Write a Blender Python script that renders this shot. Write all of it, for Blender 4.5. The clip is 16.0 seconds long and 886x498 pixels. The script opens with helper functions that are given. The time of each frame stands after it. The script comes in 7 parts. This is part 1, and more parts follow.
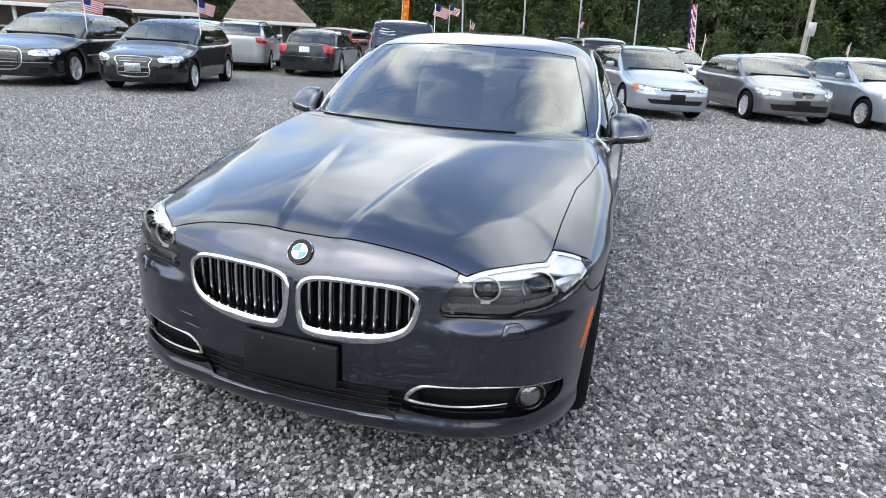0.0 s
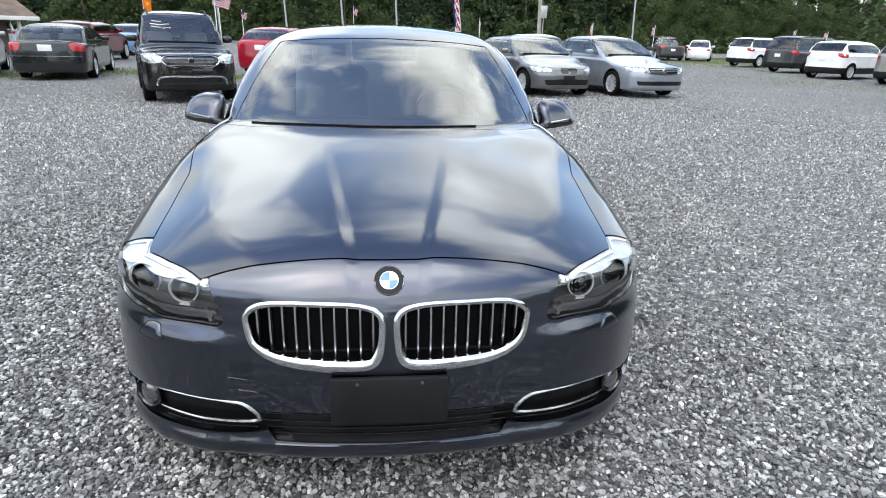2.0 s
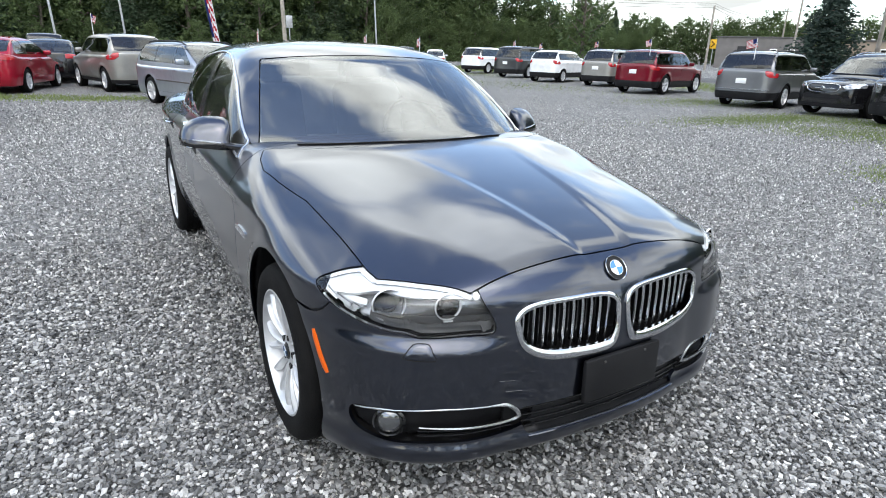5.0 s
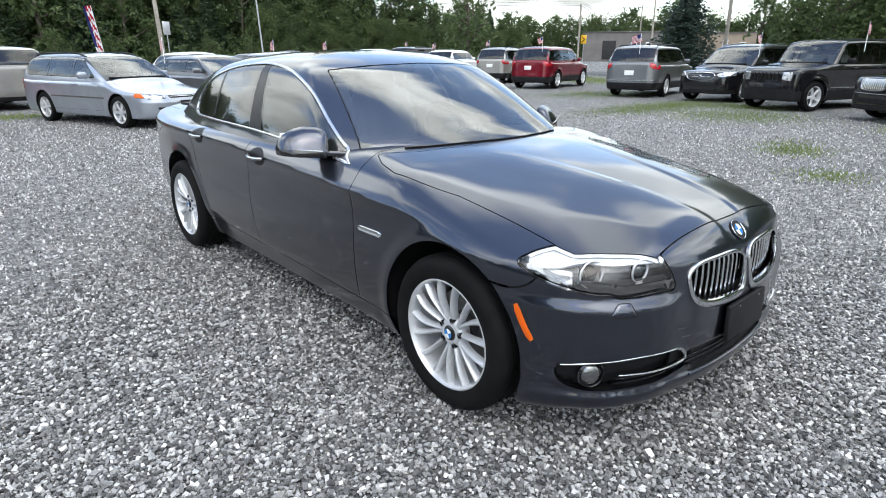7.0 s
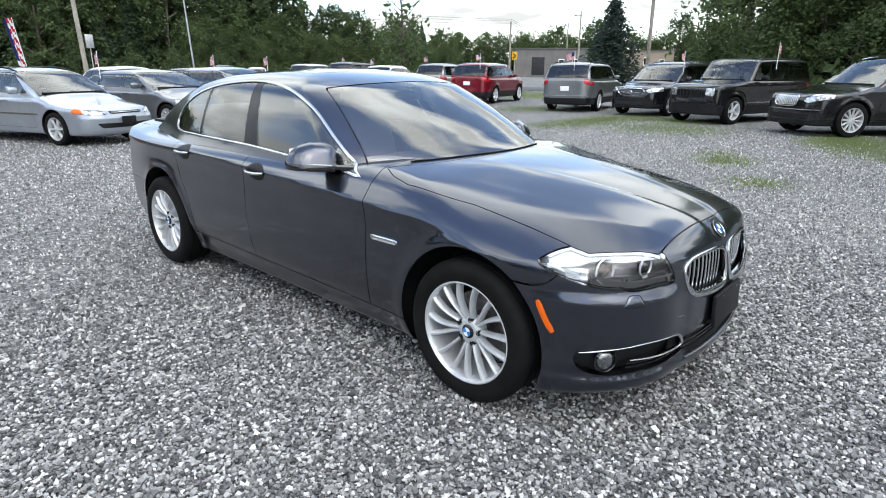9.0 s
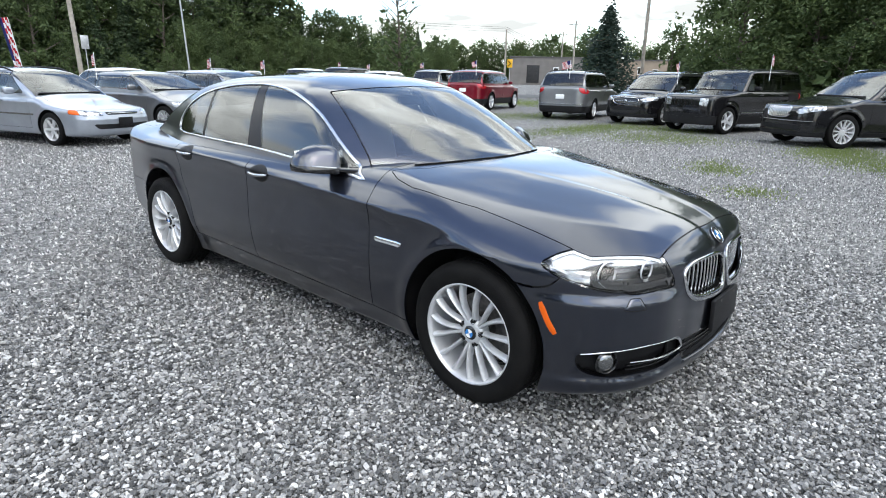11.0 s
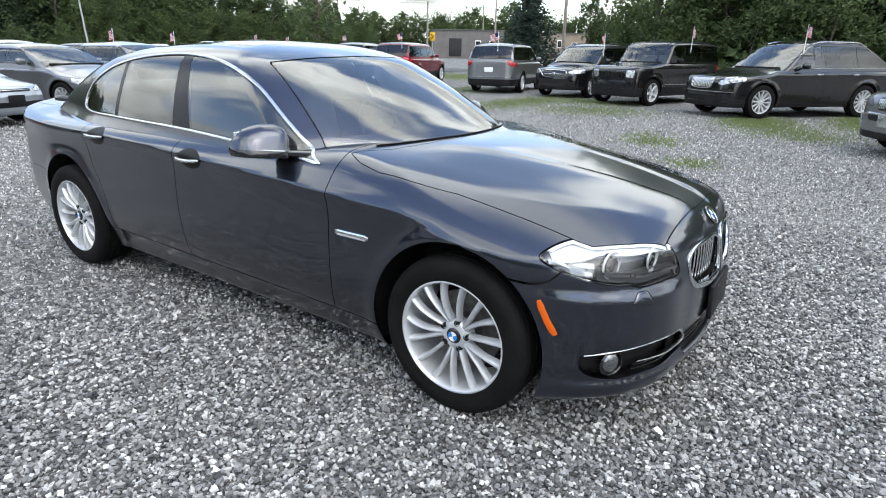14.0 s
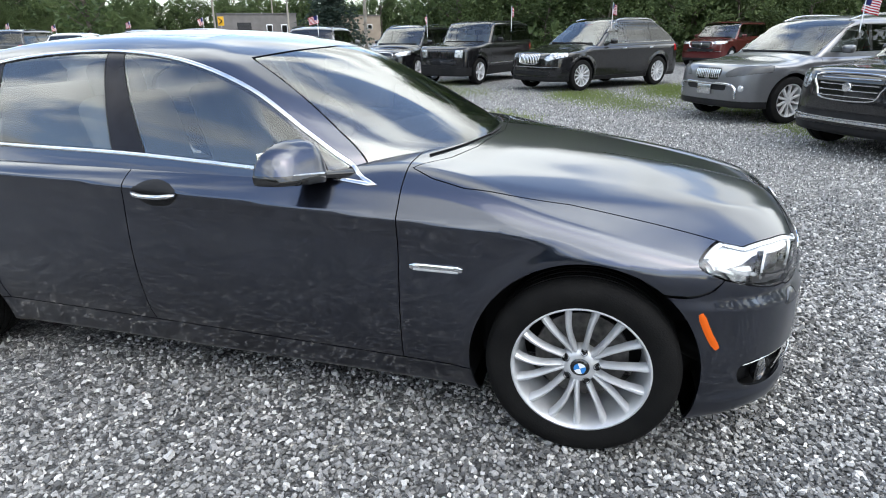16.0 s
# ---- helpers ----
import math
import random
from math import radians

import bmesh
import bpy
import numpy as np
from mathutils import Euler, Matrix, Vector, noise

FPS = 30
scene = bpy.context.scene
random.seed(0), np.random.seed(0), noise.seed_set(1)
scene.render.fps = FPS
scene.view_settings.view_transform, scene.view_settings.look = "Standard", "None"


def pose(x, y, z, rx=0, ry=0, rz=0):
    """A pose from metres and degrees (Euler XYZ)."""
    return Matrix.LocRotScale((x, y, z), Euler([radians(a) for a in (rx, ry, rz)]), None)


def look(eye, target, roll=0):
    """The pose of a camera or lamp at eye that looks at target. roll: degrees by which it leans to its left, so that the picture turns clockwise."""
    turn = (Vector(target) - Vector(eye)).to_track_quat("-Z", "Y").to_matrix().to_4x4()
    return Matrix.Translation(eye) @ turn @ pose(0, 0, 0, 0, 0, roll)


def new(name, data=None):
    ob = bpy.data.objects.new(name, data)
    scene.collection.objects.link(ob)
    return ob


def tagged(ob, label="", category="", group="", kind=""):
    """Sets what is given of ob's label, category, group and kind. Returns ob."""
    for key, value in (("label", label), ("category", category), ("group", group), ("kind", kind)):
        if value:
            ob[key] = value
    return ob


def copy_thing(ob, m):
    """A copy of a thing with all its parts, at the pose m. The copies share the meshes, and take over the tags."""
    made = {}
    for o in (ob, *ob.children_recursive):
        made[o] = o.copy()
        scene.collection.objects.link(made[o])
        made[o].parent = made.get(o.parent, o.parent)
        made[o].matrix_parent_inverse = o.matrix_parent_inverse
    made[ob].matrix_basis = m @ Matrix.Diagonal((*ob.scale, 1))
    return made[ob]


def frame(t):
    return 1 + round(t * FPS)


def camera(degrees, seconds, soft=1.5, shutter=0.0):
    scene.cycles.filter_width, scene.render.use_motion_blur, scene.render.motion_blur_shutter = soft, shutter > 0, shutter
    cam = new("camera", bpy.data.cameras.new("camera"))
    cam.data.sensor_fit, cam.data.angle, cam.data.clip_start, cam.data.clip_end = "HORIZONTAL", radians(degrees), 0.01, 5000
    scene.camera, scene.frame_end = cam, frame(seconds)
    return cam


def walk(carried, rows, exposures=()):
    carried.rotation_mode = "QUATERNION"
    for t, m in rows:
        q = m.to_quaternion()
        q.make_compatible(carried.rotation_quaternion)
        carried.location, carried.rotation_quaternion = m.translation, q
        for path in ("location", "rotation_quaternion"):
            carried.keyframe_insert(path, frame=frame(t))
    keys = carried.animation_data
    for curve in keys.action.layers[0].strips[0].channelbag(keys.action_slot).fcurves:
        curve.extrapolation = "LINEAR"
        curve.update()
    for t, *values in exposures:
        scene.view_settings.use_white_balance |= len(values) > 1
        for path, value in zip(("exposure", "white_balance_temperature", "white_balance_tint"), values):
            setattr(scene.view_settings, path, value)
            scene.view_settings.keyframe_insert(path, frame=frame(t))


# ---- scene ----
cam = camera(74.0, 16.0, 1.0)
PATH = [
    (0, (0.887, -2.27, 1.419), (0.373, -0.462, 0.736), 3.4),
    (0.5, (0.571, -2.466, 1.435), (0.24, -0.614, 0.755), 3.1),
    (1, (0.396, -2.476, 1.419), (0.231, -0.604, 0.734), 2.6),
    (1.5, (0.185, -2.312, 1.409), (0.186, -0.436, 0.716), 2.2),
    (2, (-0.014, -2.26, 1.412), (0.186, -0.393, 0.723), 1.7),
    (2.5, (-0.333, -2.352, 1.416), (0.061, -0.511, 0.743), 1.3),
    (3, (-0.533, -2.348, 1.398), (0.0, -0.536, 0.737), 1.0),
    (3.5, (-0.72, -2.172, 1.39), (-0.066, -0.397, 0.742), 1.0),
    (3.7, (-0.783, -2.121, 1.408), (-0.09, -0.358, 0.766), 1.0),
    (5.8, (-1.762, -1.903, 1.42), (-0.647, -0.376, 0.769), 1.9),
    (6, (-1.845, -1.859, 1.425), (-0.701, -0.354, 0.772), 1.8),
    (6.5, (-2.195, -1.79, 1.445), (-0.983, -0.339, 0.794), 1.0),
    (7, (-2.36, -1.655, 1.433), (-1.1, -0.236, 0.8), -0.1),
    (7.5, (-2.519, -1.556, 1.466), (-1.226, -0.163, 0.843), -0.8),
    (8, (-2.697, -1.558, 1.456), (-1.365, -0.201, 0.838), -0.9),
    (8.5, (-2.744, -1.563, 1.463), (-1.362, -0.249, 0.859), -0.4),
    (9, (-2.743, -1.552, 1.457), (-1.322, -0.274, 0.869), 0.2),
    (11.5, (-2.812, -1.543, 1.451), (-1.373, -0.274, 0.886), 1.2),
    (12, (-2.808, -1.55, 1.452), (-1.376, -0.274, 0.886), 1.2),
    (12.5, (-2.807, -1.552, 1.449), (-1.376, -0.281, 0.87), 1.2),
    (13, (-2.803, -1.51, 1.439), (-1.363, -0.26, 0.836), 1.3),
    (13.5, (-2.773, -1.41, 1.436), (-1.29, -0.222, 0.811), 1.3),
    (14, (-2.668, -1.171, 1.418), (-1.096, -0.114, 0.776), 1.0),
    (14.5, (-2.632, -0.926, 1.413), (-0.967, -0.039, 0.751), 0.3),
    (15, (-2.784, -0.596, 1.416), (-1.038, 0.104, 0.737), -0.7),
    (15.5, (-2.789, -0.324, 1.411), (-0.996, 0.234, 0.721), -1.0),
    (16, (-2.716, -0.04, 1.428), (-0.905, 0.455, 0.738), -0.6),
]
walk(cam, [(t, look(eye, target, roll)) for t, eye, target, roll in PATH], [(0, 0.0), (14.0, 0.0), (15.5, 0.1), (16.0, 0.1)])

# ---- sky and sun ----
SUN_TURN, SUN_HEIGHT = radians(210), radians(56)
world = bpy.data.worlds.new("sky")
scene.world = world
world.use_nodes = True
wn, wl = world.node_tree.nodes, world.node_tree.links
wn.clear()
sky = wn.new("ShaderNodeTexSky")
sky.sky_type, sky.sun_disc, sky.sun_elevation, sky.sun_rotation = "NISHITA", False, SUN_HEIGHT, SUN_TURN
sky.air_density, sky.dust_density = 1.0, 1.6
place = wn.new("ShaderNodeTexCoord")
parts_xyz = wn.new("ShaderNodeSeparateXYZ")
wl.new(place.outputs["Generated"], parts_xyz.inputs[0])


def wmath(op, a, b=None, clamp=False):
    n = wn.new("ShaderNodeMath")
    n.operation, n.use_clamp = op, clamp
    for slot, v in zip(n.inputs, (a, b)):
        if v is None:
            continue
        if isinstance(v, (int, float)):
            slot.default_value = v
        else:
            wl.new(v, slot)
    return n.outputs[0]


# clouds lie in a flat deck, so they shrink towards the horizon
lift = wmath("ADD", wmath("MAXIMUM", parts_xyz.outputs[2], 0.0), 0.16)
deck = wn.new("ShaderNodeCombineXYZ")
wl.new(wmath("DIVIDE", parts_xyz.outputs[0], lift), deck.inputs[0])
wl.new(wmath("DIVIDE", parts_xyz.outputs[1], lift), deck.inputs[1])
drift = wn.new("ShaderNodeVectorMath")
drift.operation = "ADD"
drift.inputs[1].default_value = (3.7, 1.9, 0.0)
wl.new(deck.outputs[0], drift.inputs[0])
cloud = wn.new("ShaderNodeTexNoise")
cloud.inputs["Scale"].default_value, cloud.inputs["Detail"].default_value = 1.15, 7.0
cloud.inputs["Roughness"].default_value, cloud.inputs["Distortion"].default_value = 0.52, 0.6
wl.new(drift.outputs[0], cloud.inputs["Vector"])
shade = wn.new("ShaderNodeTexNoise")
shade.inputs["Scale"].default_value, shade.inputs["Detail"].default_value = 1.7, 5.0
wl.new(drift.outputs[0], shade.inputs["Vector"])
cover = wn.new("ShaderNodeMapRange")
cover.inputs["From Min"].default_value, cover.inputs["From Max"].default_value = 0.425, 0.545
wl.new(cloud.outputs["Fac"], cover.inputs["Value"])
grey = wn.new("ShaderNodeMapRange")
grey.inputs["From Min"].default_value, grey.inputs["From Max"].default_value = 0.39, 0.61
grey.inputs["To Min"].default_value, grey.inputs["To Max"].default_value = 11.5, 22.5
wl.new(shade.outputs["Fac"], grey.inputs["Value"])
cloud_rgb = wn.new("ShaderNodeCombineColor")
# an overcast deck is brighter overhead than at the horizon
dome = wmath("MULTIPLY_ADD", wmath("MAXIMUM", parts_xyz.outputs[2], 0.0), 0.95)
dome.node.inputs[2].default_value = 0.46
# the deck glows where the sun stands behind it
toward = wn.new("ShaderNodeVectorMath")
toward.operation = "DOT_PRODUCT"
toward.inputs[1].default_value = (math.sin(SUN_TURN) * math.cos(SUN_HEIGHT), math.cos(SUN_TURN) * math.cos(SUN_HEIGHT), math.sin(SUN_HEIGHT))
wl.new(place.outputs["Generated"], toward.inputs[0])
glow = wmath("MULTIPLY_ADD", wmath("POWER", wmath("MAXIMUM", toward.outputs["Value"], 0.0), 3.0), 0.10)
glow.node.inputs[2].default_value = 1.0
dome = wmath("MULTIPLY", dome, glow)
for i, m in enumerate((0.955, 1.0, 0.99)):
    wl.new(wmath("MULTIPLY", wmath("MULTIPLY", grey.outputs[0], dome), m), cloud_rgb.inputs[i])
over = wn.new("ShaderNodeMix")
over.data_type = "RGBA"
wl.new(cover.outputs[0], over.inputs["Factor"])
clear = wn.new("ShaderNodeVectorMath")
clear.operation = "SCALE"
clear.inputs["Scale"].default_value = 2.9
wl.new(sky.outputs[0], clear.inputs[0])
wl.new(clear.outputs[0], over.inputs["A"])
wl.new(cloud_rgb.outputs[0], over.inputs["B"])
back = wn.new("ShaderNodeBackground")
back.inputs["Strength"].default_value = 0.150
wl.new(over.outputs["Result"], back.inputs["Color"])
wout = wn.new("ShaderNodeOutputWorld")
wl.new(back.outputs[0], wout.inputs["Surface"])

sun = new("sun", bpy.data.lights.new("sun", "SUN"))
sun.data.energy, sun.data.angle, sun.data.color = 1.0, radians(60), (1.0, 0.98, 0.93)
sun.matrix_world = pose(0, 0, 30, 90 - math.degrees(SUN_HEIGHT), 0, 180 - math.degrees(SUN_TURN))

# ---- small tools ----
def material(name, color=(0.5, 0.5, 0.5), rough=0.5, metal=0.0, coat=0.0, **extra):
    m = bpy.data.materials.new(name)
    m.use_nodes = True
    b = m.node_tree.nodes["Principled BSDF"]
    b.inputs["Base Color"].default_value = (*color, 1)
    b.inputs["Roughness"].default_value, b.inputs["Metallic"].default_value = rough, metal
    b.inputs["Coat Weight"].default_value, b.inputs["Coat Roughness"].default_value = coat, 0.03
    for key, value in extra.items():
        b.inputs[key.replace("_", " ")].default_value = value
    return m


def node(m, kind, **values):
    n = m.node_tree.nodes.new(kind)
    for key, value in values.items():
        n.inputs[key.replace("_", " ")].default_value = value
    return n


def wire(m, a, b):
    m.node_tree.links.new(a, b)


def ramp(m, fac, stops):
    n = m.node_tree.nodes.new("ShaderNodeValToRGB")
    while len(n.color_ramp.elements) < len(stops):
        n.color_ramp.elements.new(0.5)
    for e, (at, col) in zip(n.color_ramp.elements, stops):
        e.position, e.color = at, (*col, 1)
    wire(m, fac, n.inputs["Fac"])
    return n.outputs["Color"]


def speckle(m, scale, stops, bump=0.0, detail=4.0, fine=None):
    """Colour by noise between stops, with a second, finer noise as relief."""
    b = m.node_tree.nodes["Principled BSDF"]
    where = m.node_tree.nodes.new("ShaderNodeTexCoord").outputs["Object"]
    n = node(m, "ShaderNodeTexNoise", Scale=scale, Detail=detail)
    wire(m, where, n.inputs["Vector"])
    wire(m, ramp(m, n.outputs["Fac"], stops), b.inputs["Base Color"])
    if bump:
        f = node(m, "ShaderNodeTexNoise", Scale=fine or scale * 8, Detail=3.0)
        wire(m, where, f.inputs["Vector"])
        r = node(m, "ShaderNodeBump", Strength=bump, Distance=0.02)
        wire(m, f.outputs["Fac"], r.inputs["Height"])
        wire(m, r.outputs["Normal"], b.inputs["Normal"])
    return m


class Skin:
    """A triangle mesh with a normal at each point."""

    def __init__(self, v, t, n):
        self.v, self.t, self.n = v, t, n

    def tidy(self):
        used, back = np.unique(self.t, return_inverse=True)
        return Skin(self.v[used], back.reshape(-1, 3), self.n[used])

    def keep(self, s):
        """The piece where s, given point by point, is below zero, cut sharply along its zero line."""
        t, inside = self.t, s < 0
        count = inside[t].sum(1)
        out, pairs, shapes = [t[count == 3]], [], []
        for k in (1, 2):
            some = t[count == k]
            odd = inside[some] if k == 1 else ~inside[some]
            first = odd.argmax(1)
            a, b, c = (some[np.arange(len(some)), (first + i) % 3] for i in range(3))
            pairs += [np.stack([np.minimum(a, q), np.maximum(a, q)], 1) for q in (b, c)]
            shapes.append((a, b, c))
        pairs = np.concatenate(pairs)
        if not len(pairs):
            return Skin(self.v, out[0], self.n).tidy()
        base = len(self.v)
        key, back = np.unique(pairs[:, 0] * base + pairs[:, 1], return_inverse=True)
        lo, hi = key // base, key % base
        f = (s[lo] / (s[lo] - s[hi]))[:, None]
        v = np.concatenate([self.v, self.v[lo] + f * (self.v[hi] - self.v[lo])])
        m = self.n[lo] + f * (self.n[hi] - self.n[lo])
        n = np.concatenate([self.n, m / (np.linalg.norm(m, axis=1, keepdims=True) + 1e-12)])
        ids = base + back.ravel()
        n1 = len(shapes[0][0])
        p, q, r, w = ids[:n1], ids[n1 : 2 * n1], ids[2 * n1 : 2 * n1 + len(shapes[1][0])], ids[2 * n1 + len(shapes[1][0]) :]
        out.append(np.stack([shapes[0][0], p, q], 1))
        out.append(np.stack([r, shapes[1][1], shapes[1][2]], 1))
        out.append(np.stack([r, shapes[1][2], w], 1))
        return Skin(v, np.concatenate(out), n).tidy()

    def rim(self, depth):
        """The same piece with its edges folded inwards by depth."""
        e = np.concatenate([self.t[:, [0, 1]], self.t[:, [1, 2]], self.t[:, [2, 0]]])
        key, back, count = np.unique(np.sort(e, 1), axis=0, return_inverse=True, return_counts=True)
        edge = e[count[back.ravel()] == 1]
        if not len(edge):
            return self
        a, b = self.v[edge[:, 0]], self.v[edge[:, 1]]
        a2, b2 = a - self.n[edge[:, 0]] * depth, b - self.n[edge[:, 1]] * depth
        side = np.cross(b - a, self.n[edge[:, 0]])
        side /= np.linalg.norm(side, axis=1, keepdims=True) + 1e-9
        m, base = len(edge), len(self.v)
        i = np.arange(m)
        t = np.concatenate([np.stack([base + i, base + 2 * m + i, base + m + i], 1), np.stack([base + m + i, base + 2 * m + i, base + 3 * m + i], 1)])
        return Skin(np.concatenate([self.v, a, b, a2, b2]), np.concatenate([self.t, t]), np.concatenate([self.n, side, side, side, side]))


def skin_of(f, low, high, d, rounds=4):
    """The surface f = 0 within a box, as a Skin of about d metres' mesh."""
    axes = [np.arange(a, b + d, d) for a, b in zip(low, high)]
    g = np.meshgrid(*axes, indexing="ij", sparse=False)
    val = f(*g)
    neg = val < 0
    nx, ny, nz = neg.shape
    cells = np.zeros((nx - 1, ny - 1, nz - 1), int)
    for i in (0, 1):
        for j in (0, 1):
            for k in (0, 1):
                cells += neg[i : nx - 1 + i, j : ny - 1 + j, k : nz - 1 + k]
    mixed = (cells > 0) & (cells < 8)
    idx = -np.ones(cells.shape, int)
    idx[mixed] = np.arange(mixed.sum())
    at = np.argwhere(mixed)
    p = np.stack([axes[n][at[:, n]] + d / 2 for n in range(3)], 1)
    eps = 0.002

    def grad(p):
        q = []
        for n in range(3):
            o = np.zeros(3)
            o[n] = eps
            q.append((f(*(p + o).T) - f(*(p - o).T)) / (2 * eps))
        return np.stack(q, 1)

    for _ in range(rounds):
        gr = grad(p)
        p = p - np.clip(f(*p.T) / ((gr**2).sum(1) + 1e-6), -d, d)[:, None] * gr
    gr = grad(p)
    quads = []
    for n in range(3):
        o = [slice(None)] * 3
        o[n] = slice(0, -1)
        o2 = list(o)
        o2[n] = slice(1, None)
        a, b = neg[tuple(o)], neg[tuple(o2)]
        e = np.argwhere(a != b)
        u, w = (n + 1) % 3, (n + 2) % 3
        e = e[(e[:, u] > 0) & (e[:, w] > 0) & (e[:, u] < neg.shape[u] - 1) & (e[:, w] < neg.shape[w] - 1)]
        corners = []
        for du, dw in ((-1, -1), (0, -1), (0, 0), (-1, 0)):
            c = e.copy()
            c[:, u] += du
            c[:, w] += dw
            corners.append(idx[c[:, 0], c[:, 1], c[:, 2]])
        q = np.stack(corners, 1)
        flip = ~a[e[:, 0], e[:, 1], e[:, 2]]
        q[flip] = q[flip][:, ::-1]
        quads.append(q)
    q = np.concatenate(quads)
    q = q[(q >= 0).all(1)]
    t = np.concatenate([q[:, [0, 1, 2]], q[:, [0, 2, 3]]])
    n = gr / (np.linalg.norm(gr, axis=1, keepdims=True) + 1e-9)
    return Skin(p, t, n)


def mesh_from(v, faces, name="mesh", smooth=True):
    me = bpy.data.meshes.new(name)
    v, faces = np.asarray(v, np.float32), np.asarray(faces, np.int32)
    me.vertices.add(len(v))
    me.vertices.foreach_set("co", v.ravel())
    k = faces.shape[1]
    me.loops.add(faces.size)
    me.loops.foreach_set("vertex_index", faces.ravel())
    me.polygons.add(len(faces))
    me.polygons.foreach_set("loop_start", np.arange(0, faces.size, k, dtype=np.int32))
    me.polygons.foreach_set("use_smooth", np.full(len(faces), smooth))
    me.update(calc_edges=True)
    return me


def put(name, data, mat=None, parent=None, label=""):
    """Links mesh data, a bmesh or a Skin as one object, under a parent if given."""
    if isinstance(data, Skin):
        me = mesh_from(data.v, data.t, name)
        me.normals_split_custom_set_from_vertices(data.n.tolist())
    elif isinstance(data, bmesh.types.BMesh):
        me = bpy.data.meshes.new(name)
        data.to_mesh(me)
        data.free()
    else:
        me = data
    if mat is not None and not me.materials:
        me.materials.append(mat)
    ob = new(name, me)
    if parent is not None:
        ob.parent = parent
    if label:
        ob["label"] = label
    return ob


def soft(bm, angle=35):
    for f in bm.faces:
        f.smooth = True
    for e in bm.edges:
        if len(e.link_faces) == 2 and e.calc_face_angle(0) > radians(angle):
            e.smooth = False
    return bm


def box(sx, sy, sz, at=(0, 0, 0), bevel=0.0, turn=None, segments=2):
    bm = bmesh.new()
    bmesh.ops.create_cube(bm, size=1)
    bmesh.ops.scale(bm, vec=(sx, sy, sz), verts=bm.verts)
    if bevel:
        bmesh.ops.bevel(bm, geom=bm.edges[:], offset=bevel, segments=segments, affect="EDGES", profile=0.5)
    if turn is not None:
        bmesh.ops.transform(bm, matrix=turn, verts=bm.verts)
    bmesh.ops.translate(bm, vec=at, verts=bm.verts)
    return soft(bm)


def add(bm, other):
    """Joins the geometry of another bmesh into bm."""
    me = bpy.data.meshes.new("tmp")
    other.to_mesh(me)
    other.free()
    bm.from_mesh(me)
    bpy.data.meshes.remove(me)
    return bm


def lathe(profile, steps=48, axis="x", caps=False):
    """Turns a profile of (radius, along) points round an axis."""
    v, f = [], []
    for i in range(steps):
        a = 2 * math.pi * i / steps
        for r, h in profile:
            c, s = r * math.cos(a), r * math.sin(a)
            v.append({"x": (h, c, s), "y": (c, h, s), "z": (c, s, h)}[axis])
    k = len(profile)
    for i in range(steps):
        j = (i + 1) % steps
        for n in range(k - 1):
            f.append((i * k + n, i * k + n + 1, j * k + n + 1, j * k + n))
    bm = bmesh.new()
    vs = [bm.verts.new(p) for p in v]
    for q in f:
        bm.faces.new([vs[n] for n in q])
    bmesh.ops.remove_doubles(bm, verts=bm.verts, dist=1e-5)
    bmesh.ops.recalc_face_normals(bm, faces=bm.faces)
    return soft(bm)


def tube(points, radius, sides=8, closed=False, flat=1.0, ups=None):
    """A rod along points; flat squashes its section along the up direction at each point, radius may be a list."""
    p = np.asarray(points, float)
    n = len(p)
    r = np.broadcast_to(np.asarray(radius, float), (n,))
    if closed:
        tang = np.roll(p, -1, 0) - np.roll(p, 1, 0)
    else:
        tang = np.gradient(p, axis=0)
    tang /= np.linalg.norm(tang, axis=1, keepdims=True) + 1e-12
    up = np.tile((0.0, 0.0, 1.0), (n, 1)) if ups is None else np.asarray(ups, float)
    steep = np.abs((tang * up).sum(1)) > 0.95
    up = np.where(steep[:, None], (1.0, 0.0, 0.0), up)
    side = np.cross(tang, up)
    side /= np.linalg.norm(side, axis=1, keepdims=True) + 1e-12
    up = np.cross(side, tang)
    v = []
    for k in range(sides):
        a = 2 * math.pi * (k + 0.5) / sides
        v.append(p + side * (np.cos(a) * r)[:, None] + up * (np.sin(a) * r * flat)[:, None])
    v = np.stack(v, 1).reshape(-1, 3)
    f = []
    for i in range(n if closed else n - 1):
        j = (i + 1) % n
        for k in range(sides):
            m = (k + 1) % sides
            f.append((i * sides + k, i * sides + m, j * sides + m, j * sides + k))
    bm = bmesh.new()
    vs = [bm.verts.new(q) for q in v]
    for q in f:
        bm.faces.new([vs[m] for m in q])
    if not closed:
        bm.faces.new(vs[:sides])
        bm.faces.new(vs[-sides:])
    bmesh.ops.recalc_face_normals(bm, faces=bm.faces)
    return soft(bm, 50)


